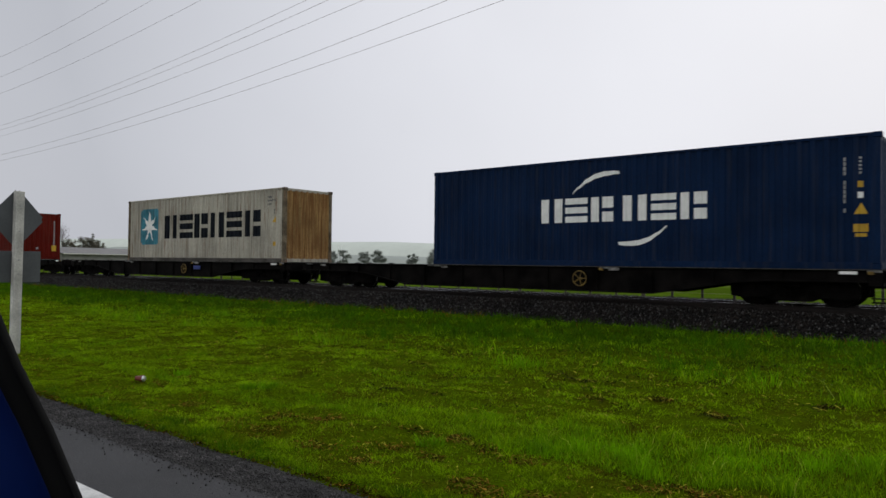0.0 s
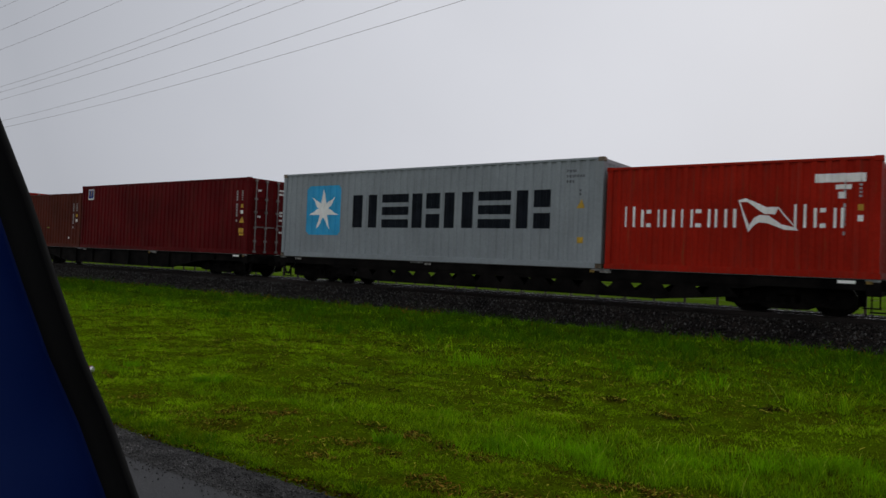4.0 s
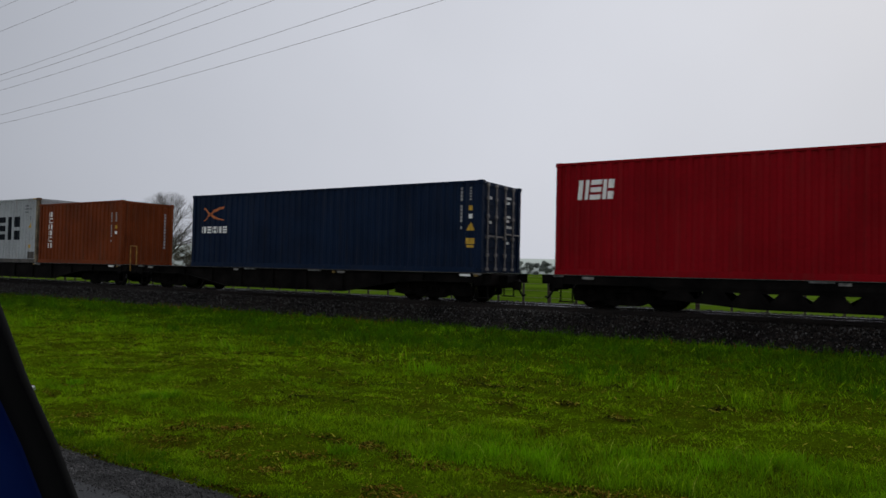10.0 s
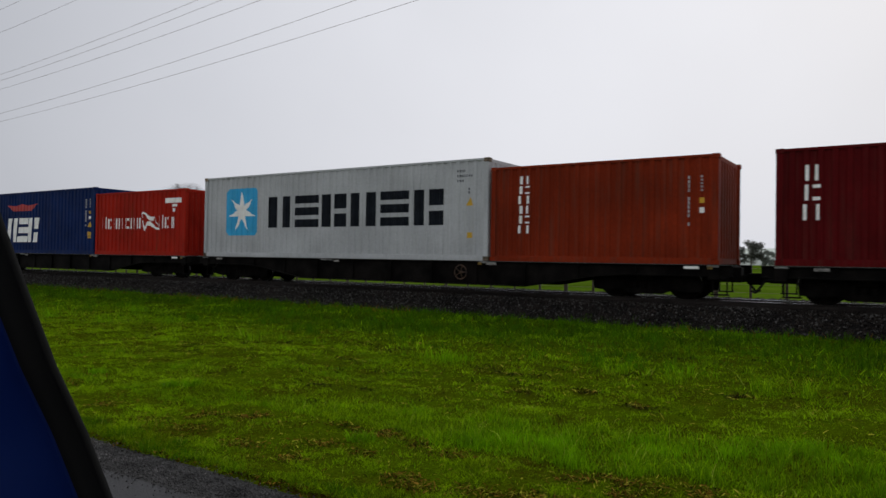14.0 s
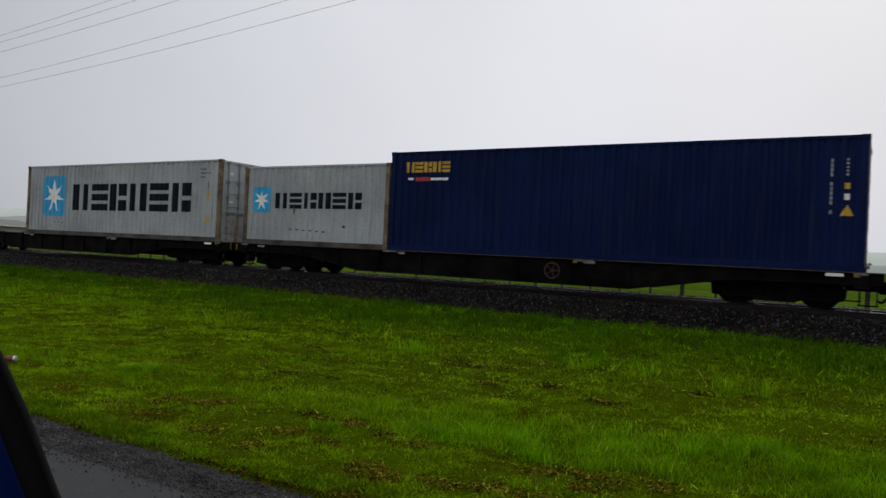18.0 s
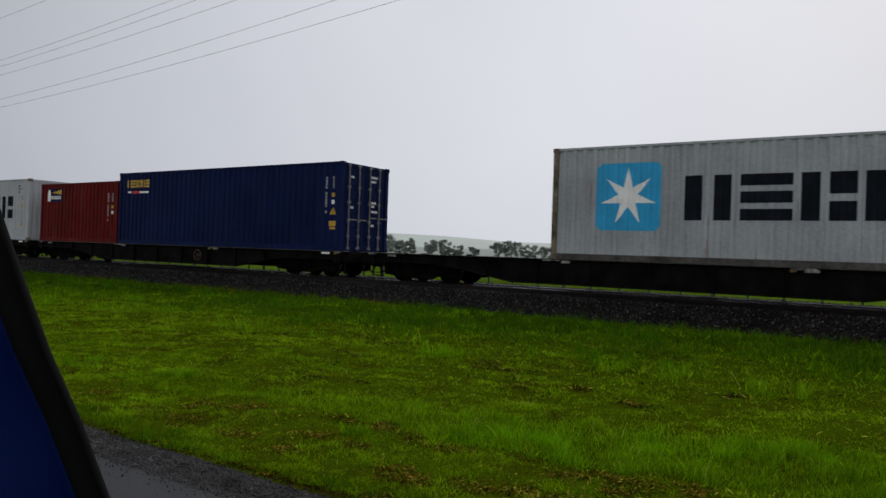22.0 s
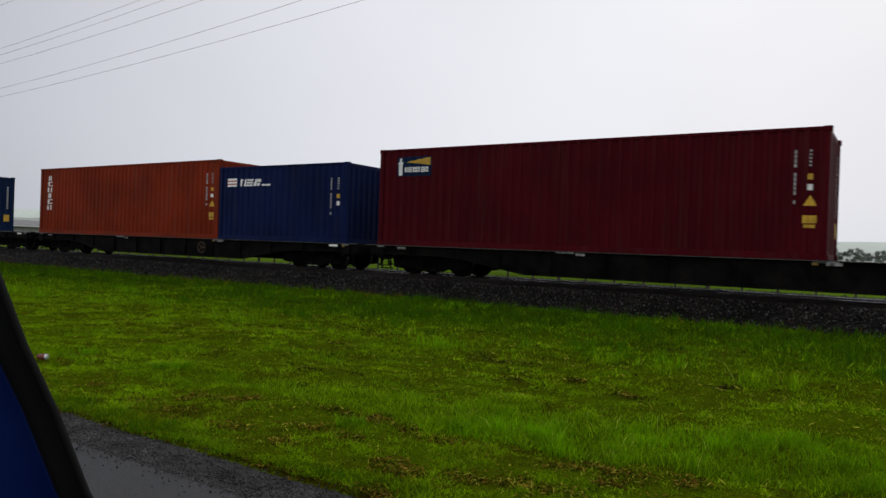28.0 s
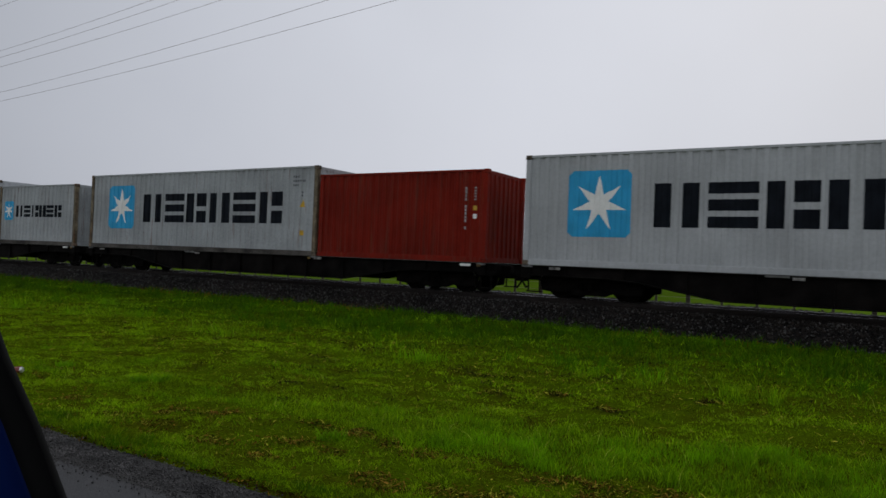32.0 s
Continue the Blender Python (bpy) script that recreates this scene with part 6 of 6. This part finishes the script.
def door_strip(profile, thick):
    """A strip of the open door along its curve; profile: distances from the free edge and how far the face bends back there."""
    bm = bmesh.new()
    rows = []
    loop = [*profile, *[(a, b + thick) for a, b in reversed(profile)]]
    for dy, z in [DOOR_LINE[0]] + [tuple(np.array(p) * (1 - q) + np.array(r) * q) for p, r in zip(DOOR_LINE, DOOR_LINE[1:]) for q in (0.25, 0.5, 0.75, 1.0)]:
        rows.append([bm.verts.new((-0.258 - 0.86 * a + 0.51 * t, dy - 0.51 * a - 0.86 * t, z)) for a, t in loop])
    k = len(loop)
    for r, q in zip(rows, rows[1:]):
        for i in range(k):
            bm.faces.new((r[i], r[(i + 1) % k], q[(i + 1) % k], q[i])).smooth = True
    bm.faces.new(rows[0]), bm.faces.new(rows[-1][::-1])
    return bm


door = part("door", door_strip([(0.0112, 0.001), (0.0145, -0.0005), (0.021, -0.0005), (0.027, 0.001), (0.034, 0.004), (0.042, 0.009), (0.050, 0.016), (0.058, 0.026)], 0.004), CAR_BLUE, car, "blue painted edge of the open door")
part("door_seal", door_strip([(-0.0005, 0.0025), (0.0012, 0.0005), (0.0045, -0.0005), (0.008, 0.0), (0.0112, 0.0015)], 0.004), RUBBER, door, "black rubber door seal")
# Black trim that also stands in for the blue's shaded side.
part("door_trim", door_strip([(0.0585, 0.028), (0.75, 0.05)], 0.03), TRIM, door, "black inner door trim, also in place of the shaded blue")
hull = [(-3.4, 0.35), (-3.45, 0.62), (-3.2, 0.80), (-2.35, 0.92), (-1.65, 1.36), (-0.3, 1.42), (0.55, 1.30), (0.85, 0.95), (0.95, 0.5), (0.85, 0.28), (-3.2, 0.24)]
bm = slab(bmesh.new(), hull, -1.95, -0.42)
bmesh.ops.bevel(bm, geom=bm.edges[:], offset=0.07, segments=2, affect="EDGES")


def tumble(bm):
    """Lean the upper part of the car in towards its middle."""
    for v in bm.verts:
        v.co.y += (-1.185 - v.co.y) * 0.24 * max(0.0, v.co.z - 0.92) / 0.5
    return bm


body = part("body", tumble(bm), CAR_BLUE, car)
side_glass = [(-2.18, 0.97), (-1.62, 1.31), (-0.95, 1.35), (-0.95, 0.97)], [(-0.85, 0.97), (-0.85, 1.35), (-0.25, 1.36), (0.42, 1.25), (0.62, 0.97)]
for y0, y1 in ((-0.435, -0.412), (-1.958, -1.935)):
    for outline in side_glass:
        part("side_window", tumble(slab(bmesh.new(), outline, y0, y1)), CAR_GLASS, body, "dark side window")
screen = bmesh.new()
corners = [screen.verts.new(p) for p in ((-2.32, -0.55, 0.955), (-2.32, -1.82, 0.955), (-1.70, -1.70, 1.355), (-1.70, -0.67, 1.355))]
lift = [screen.verts.new(v.co + Vector((-0.012, 0, 0.018))) for v in corners]
screen.faces.new(corners), screen.faces.new(lift[::-1])
for i in range(4):
    screen.faces.new((corners[i], lift[i], lift[(i + 1) % 4], corners[(i + 1) % 4]))
part("windscreen", screen, CAR_GLASS, body, "dark windscreen")
for x in (-2.6, 0.1):
    for y0, y1 in ((-0.60, -0.40), (-1.97, -1.77)):
        w = part("wheel", rod(bmesh.new(), (x, y0, 0.30), (x, y1, 0.30), 0.30, sides=24), RUBBER, car)
        part("rim", rod(bmesh.new(), (x, y0 + 0.21, 0.30) if y0 > -1 else (x, y0 - 0.01, 0.30), (x, y0 + 0.19, 0.30) if y0 > -1 else (x, y0 + 0.01, 0.30), 0.19, sides=20), GALV, w)

# ---- fence and field ----
fence = thing("fence", pose(0, 23.6, 0.17), "wire fence on thin timber posts along the railway", "fence")
for n in range(96):
    shared_part("fence_post%d" % (n % 5 == 0), "post", lambda: box(bmesh.new(), -0.035 - 0.03 * (n % 5 == 0), 0.035 + 0.03 * (n % 5 == 0), -0.03, 0.03, -0.25, 1.1, 0.008), FENCE_WOOD, fence).matrix_basis = pose(10 - 1.02 * n, 0, 0, 0, RNG.uniform(-1.5, 1.5), 0)
for z in (0.25, 0.5, 0.75, 1.0):
    part("wire", rod(bmesh.new(), (-90, -0.035, z), (12, -0.035, z), 0.004, sides=5), WIRE, fence)

for s, y in ((-0.362, 120), (-0.307, 130), (-1.10, 118)):
    gp = thing("goal_posts", pose(s * y, y, 0.2, 0, 0, 90 + math.degrees(math.atan(-s)) - 8), "white rugby goal posts on the far field", "goal posts", "goals on the far field")
    for a in (-2.8, 2.8):
        part("upright", rod(bmesh.new(), (a, 0, -0.2), (a, 0, 5.4), 0.028, 0.024, 8), POST_FAR, gp)
    part("crossbar", rod(bmesh.new(), (-2.8, 0, 3.0), (2.8, 0, 3.0), 0.035, sides=8), POST_FAR, gp)

shed = thing("farm_shed", pose(-156, 72, 0.2, 0, 0, -62), "long low farm shed with a weathered grey iron roof", "shed")
part("wall", box(bmesh.new(), -17, 17, -5, 5, -0.2, 2.3), SHED_WALL, shed)
bm = bmesh.new()
end = [(-5.6, 2.2), (0, 3.5), (5.6, 2.2), (5.6, 2.05), (0, 3.35), (-5.6, 2.05)]
loops = [[bm.verts.new((x, a, b)) for a, b in end] for x in (-17.6, 17.6)]
for i in range(6):
    bm.faces.new((loops[0][i], loops[0][(i + 1) % 6], loops[1][(i + 1) % 6], loops[1][i]))
bm.faces.new(loops[0]), bm.faces.new(loops[1][::-1])
part("roof", bm, SHED_ROOF, shed)
for y0, y1 in ((-5.75, -5.6), (5.6, 5.75)):
    part("gutter", box(bmesh.new(), -17.6, 17.6, y0, y1, 2.0, 2.2, 0.02), POST_WHITE, shed, "white gutter under the eaves")


# ---- trees ----
def crown_mesh(name, blobs, count, leaf, material, seed):
    """Many small leaf clumps inside uneven blobs; denser towards their outsides, with gaps between."""
    r = np.random.default_rng(seed)
    share = np.array([b[3] * b[3] for b in blobs])
    which = r.choice(len(blobs), count, p=share / share.sum())
    c = np.array([b[:3] for b in blobs])[which]
    rad = np.array([b[3] for b in blobs])[which]
    flat = np.array([b[4] for b in blobs])[which]
    d = r.normal(size=(count, 3))
    d /= np.linalg.norm(d, axis=1)[:, None]
    d *= (rad * r.random(count) ** 0.45)[:, None]
    d[:, 2] *= flat
    p = c + d
    v = p[:, None] + r.normal(0, leaf, (count, 4, 3)) * np.array([1, 1, 0.7])
    k = np.arange(count)[:, None] * 4
    f = np.concatenate([k + [[0, 1, 2]], k + [[0, 2, 3]]])
    return raw_mesh(name, v.reshape(-1, 3), f, material)


def leafy_tree(s, y, height, width, seed, material, kind="round", label="dark evergreen tree beyond the field", count=2200, trunk=None):
    """A tree whose foot is at x = s * y."""
    r = random.Random(seed)
    t = thing("tree", pose(s * y, y, 0.2), label, "tree", "trees beyond the field")
    bm = bmesh.new()
    lean = r.uniform(-0.03, 0.03) * height
    rod(bm, (0, 0, -0.3), (lean, 0, height * 0.55), 0.035 * height, 0.018 * height, 9)
    rod(bm, (lean, 0, height * 0.55), (lean * 1.3, 0, height * 0.93), 0.018 * height, 0.004 * height, 7)
    blobs = []
    if kind == "pine":
        for n in range(46):
            z = height * (0.26 + 0.72 * n / 45)
            spread = width * 0.5 * (0.55 + 0.5 * math.sin(math.pi * min(1, (z / height - 0.18) * 1.05))) * r.uniform(0.55, 1.0) * (1 - 0.5 * max(0.0, (z / height - 0.6) / 0.4) ** 2)
            a = n * 2.4 + r.uniform(-0.4, 0.4)
            tip = (spread * math.cos(a) * 0.72, spread * math.sin(a) * 0.72, z + 0.02 * height)
            rod(bm, (lean, 0, z - 0.06 * height), tip, 0.008 * height, 0.003 * height, 5)
            blobs.append((*tip, width * r.uniform(0.09, 0.15), 0.5))
        blobs.append((lean, 0, height * 0.95, width * 0.17, 0.8))
    elif kind in ("full", "oval"):
        low = 0.10 if kind == "full" else 0.22
        for n in range(30):
            q = r.uniform(low, 0.93)
            a = r.uniform(0, 6.28)
            d = width * 0.40 * math.sqrt(max(0.04, 1 - ((q - 0.48) / 0.56) ** 2)) * r.uniform(0.35, 1.0)
            tip = (d * math.cos(a), d * math.sin(a), height * q)
            if n % 3 == 0:
                rod(bm, (lean * 0.6, 0, height * q * 0.5), tip, 0.008 * height, 0.003 * height, 5)
            blobs.append((*tip, min(width, height) * r.uniform(0.12, 0.20), 0.8))
    elif kind == "cone":
        for n in range(14):
            q = n / 13
            for m in range(3):
                a = r.uniform(0, 6.28)
                d = width * 0.38 * (1 - q)
                blobs.append((d * math.cos(a), d * math.sin(a), height * (0.12 + 0.84 * q), width * (0.20 - 0.13 * q), 0.6))
    else:
        for n in range(34):
            a, b = r.uniform(0, 6.28), r.uniform(-0.35, 1.0)
            d = width * 0.36 * math.sqrt(max(0.05, 1 - 0.75 * b * b)) * r.uniform(0.6, 1.1)
            tip = (d * math.cos(a), d * math.sin(a), height * (0.56 + 0.32 * b))
            rod(bm, (lean * 0.6, 0, height * r.uniform(0.25, 0.45)), tip, 0.010 * height, 0.003 * height, 5)
            blobs.append((*tip, width * r.uniform(0.09, 0.15), 0.75))
    part("trunk", bm, trunk or BARK, t, "trunk with limbs")
    crown = new("crown", crown_mesh("crown", blobs, count, 0.008 * height + 0.0005 * y, material, seed))
    crown.parent = t
    tagged(crown, "uneven crown of small leaf clumps")
    return t


def bare_tree(s, y, height, seed, label="leafless broad deciduous tree in the field", reach=1.0, shoots=3):
    r = random.Random(seed)
    t = thing("bare_tree", pose(s * y, y, 0.2), label, "tree", "trees beyond the field")
    trunk, limbs, twigs = bmesh.new(), bmesh.new(), bmesh.new()

    def grow_limb(p, d, length, radius, depth):
        """A limb of three bent pieces with side shoots along it."""
        for piece in range(3):
            q = p + d * length / 3
            if (q.x ** 2 + q.y ** 2) / (0.29 * reach * height) ** 2 + ((q.z - 0.56 * height) / (0.46 * height)) ** 2 > 1:
                return
            rod(limbs if depth < 2 else twigs, p, q, radius * (1.7 if depth > 1 else 1.0), radius * (1.3 if depth > 1 else 0.75), 6 if depth == 0 else 4 if depth == 1 else 3, caps=False)
            radius *= 0.75
            if depth < 3:
                for shoot in range(shoots):
                    side = Vector((r.gauss(0, 1), r.gauss(0, 1), r.gauss(0, 0.8))).normalized()
                    e = (d * 0.75 + side * 0.75 + Vector((0, 0, 0.18))).normalized()
                    grow_limb(p + (q - p) * r.random(), e, length * r.uniform(0.34, 0.55), radius * 0.5, depth + 1)
            p = q
            d = (d + Vector((r.gauss(0, 0.16), r.gauss(0, 0.16), 0.10 + r.gauss(0, 0.1)))).normalized()

    p, radius, nodes = Vector((0, 0, -0.3)), height * 0.030, 13
    for n in range(nodes):
        q = Vector((0.012 * height * math.sin(n * 1.3), 0.012 * height * math.cos(n * 1.7), height * (0.16 + 0.64 * n / (nodes - 1))))
        rod(trunk, p, q, radius, radius * 0.86, 8, caps=False)
        radius *= 0.86
        p = q
        h = q.z / height
        spread = height * 0.40 * reach * math.sqrt(max(0.05, 1 - ((h - 0.40) / 0.56) ** 2))
        for m in range(2 if n < 9 else 3):
            a = n * 2.4 + m * 2.9 + r.uniform(-0.5, 0.5)
            rise = 0.25 + 1.3 * h + r.uniform(-0.15, 0.2)
            e = Vector((math.cos(a), math.sin(a), rise)).normalized()
            grow_limb(q, e, min(spread / max(0.35, math.hypot(e.x, e.y)) * 0.85, height * (1.0 - h) * 1.05 / max(0.25, e.z)), radius * 0.55, 0)
    part("trunk", trunk, BARK, t)
    part("limb", limbs, BARK, t)
    part("twig", twigs, TWIG, t, "fine bare twigs")
    return t


bare_tree(-1.345, 75, 12.9, 3, reach=1.68)
leafy_tree(-1.19, 75, 5.5, 2.6, 11, FOLIAGE, "cone", "small dark conifer beside the bare tree", 6000)
for n, (s, top, w) in enumerate([(-1.24, 0.036, 5), (-1.28, 0.042, 6), (-1.35, 0.036, 7), (-1.40, 0.042, 7), (-1.46, 0.036, 7)]):
    leafy_tree(s, 82, top * 82 + 1.1, w, 20 + n, FOLIAGE_MID, "full", "brownish green shrub under the bare tree", 4200)
leafy_tree(-0.230, 200, 17.5, 9.4, 31, FOLIAGE, "pine", "tall dark pine with layered boughs", 5200)
leafy_tree(-0.246, 204, 8.0, 8.0, 32, FOLIAGE, "full", "dark evergreen at the foot of the pine", 1800)
leafy_tree(-0.270, 200, 11.6, 9.6, 33, FOLIAGE, "oval", "round-headed gum tree beyond the field", 5200)
leafy_tree(-0.181, 190, 6.9, 9.0, 34, FOLIAGE, "oval", "low spreading tree beyond the field", 3000)
leafy_tree(-0.200, 196, 4.6, 7.0, 39, FOLIAGE, "full", "dark bush beyond the field", 1400)
leafy_tree(-0.114, 180, 7.4, 9.2, 35, FOLIAGE, "oval", "half-dead tree with bare top branches", 1700)
bare_tree(-0.110, 180, 10.0, 36, "bare top of a half-dead tree", 1.1, 2)
for n, (s, top, w) in enumerate([(-0.398, 0.024, 7), (-0.372, 0.027, 8), (-0.350, 0.028, 7), (-0.332, 0.020, 7), (-0.315, 0.028, 7), (-0.292, 0.021, 9), (-0.262, 0.016, 9), (-0.215, 0.014, 9), (-0.130, 0.014, 6)]):
    leafy_tree(s, 205, top * 205 + 1.1, w, 40 + n, FOLIAGE, "full", "dark evergreen in a row beyond the field", 2600)
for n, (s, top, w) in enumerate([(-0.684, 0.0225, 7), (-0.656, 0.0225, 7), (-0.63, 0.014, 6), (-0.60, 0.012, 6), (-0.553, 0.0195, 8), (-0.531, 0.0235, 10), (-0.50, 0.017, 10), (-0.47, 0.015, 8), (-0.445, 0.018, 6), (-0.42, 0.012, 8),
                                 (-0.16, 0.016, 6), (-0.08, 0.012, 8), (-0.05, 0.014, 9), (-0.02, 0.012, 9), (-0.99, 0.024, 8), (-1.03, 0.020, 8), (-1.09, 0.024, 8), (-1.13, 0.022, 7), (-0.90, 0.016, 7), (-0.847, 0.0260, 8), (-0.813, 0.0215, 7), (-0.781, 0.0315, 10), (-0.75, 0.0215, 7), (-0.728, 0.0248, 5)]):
    leafy_tree(s, 300, top * 300 + 1.1, 1.35 * w, 60 + n, FOLIAGE_FAR, "full", "far tree with haze put into its grey-green colour", 3000, FOLIAGE_FAR)
for n, (s, top, kind) in enumerate([(-2.27, 0.070, "full"), (-2.21, 0.079, "cone"), (-2.24, 0.066, "full"), (-2.19, 0.060, "full"), (-2.14, 0.050, "cone"), (-2.34, 0.060, "full"), (-2.39, 0.066, "full")]):
    leafy_tree(s, 88, top * 88 + 1.1, 4.5, 80 + n, FOLIAGE_MID, kind, "dark tree behind the farm shed", 2600)
bare_tree(-2.42, 80, 10.5, 90, "thin leafless tree behind the farm shed", 0.7, 2)

# wooded rise and far hills, the haze of the rain put into their colour
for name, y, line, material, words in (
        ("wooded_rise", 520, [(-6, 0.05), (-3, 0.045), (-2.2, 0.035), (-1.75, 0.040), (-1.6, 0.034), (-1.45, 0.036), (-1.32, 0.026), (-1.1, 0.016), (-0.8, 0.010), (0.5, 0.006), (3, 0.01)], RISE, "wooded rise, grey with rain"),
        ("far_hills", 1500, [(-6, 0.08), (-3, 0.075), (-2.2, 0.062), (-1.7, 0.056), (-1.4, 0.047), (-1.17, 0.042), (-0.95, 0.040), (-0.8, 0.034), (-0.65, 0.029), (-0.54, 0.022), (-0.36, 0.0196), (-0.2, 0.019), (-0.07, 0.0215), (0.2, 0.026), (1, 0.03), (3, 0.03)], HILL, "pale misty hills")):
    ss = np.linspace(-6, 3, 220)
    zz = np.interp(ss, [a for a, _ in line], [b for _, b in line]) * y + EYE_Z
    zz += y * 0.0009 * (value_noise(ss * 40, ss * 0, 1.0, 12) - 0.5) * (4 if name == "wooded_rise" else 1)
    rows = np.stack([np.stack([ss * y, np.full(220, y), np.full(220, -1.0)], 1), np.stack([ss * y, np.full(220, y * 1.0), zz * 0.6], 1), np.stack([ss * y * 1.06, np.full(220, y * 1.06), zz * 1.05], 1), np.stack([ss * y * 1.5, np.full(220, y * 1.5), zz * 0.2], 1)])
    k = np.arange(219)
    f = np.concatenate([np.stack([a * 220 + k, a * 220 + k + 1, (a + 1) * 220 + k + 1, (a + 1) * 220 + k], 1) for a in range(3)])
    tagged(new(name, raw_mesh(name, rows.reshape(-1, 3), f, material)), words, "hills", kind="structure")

# how far the train runs ahead of (+) or behind (-) an even gain of speed, second by second
DRIFT = [(0, -0.095), (1, 0.03), (2, -0.03), (3.5, -0.01), (5, 0.0), (6, -0.03), (7, 0.10), (8, -0.02), (9, 0.09), (10, 0.065), (11, 0.14), (12, 0.17), (13, 0.19), (14, 0.06), (15.5, 0.0), (17, -0.06),
         (18, -0.16), (19, -0.14), (20, -0.14), (21, -0.03), (22, 0.05), (23, 0.06), (24, 0.14), (25, 0.09), (26, 0.13), (27.5, 0.16), (29, 0.19), (30, -0.14), (31, -0.03), (32, 0.02)]


def motions():
    """The train rolls by, slowly gaining speed."""
    for ob in MOVING:
        home = ob.matrix_basis.copy()
        walk(ob, [(t, Matrix.Translation((0.0881 + d + 15.0034 * t + 0.0129036 * t * t + 0.000111663 * t ** 3, 0, 0)) @ home) for t, d in DRIFT])


motions()
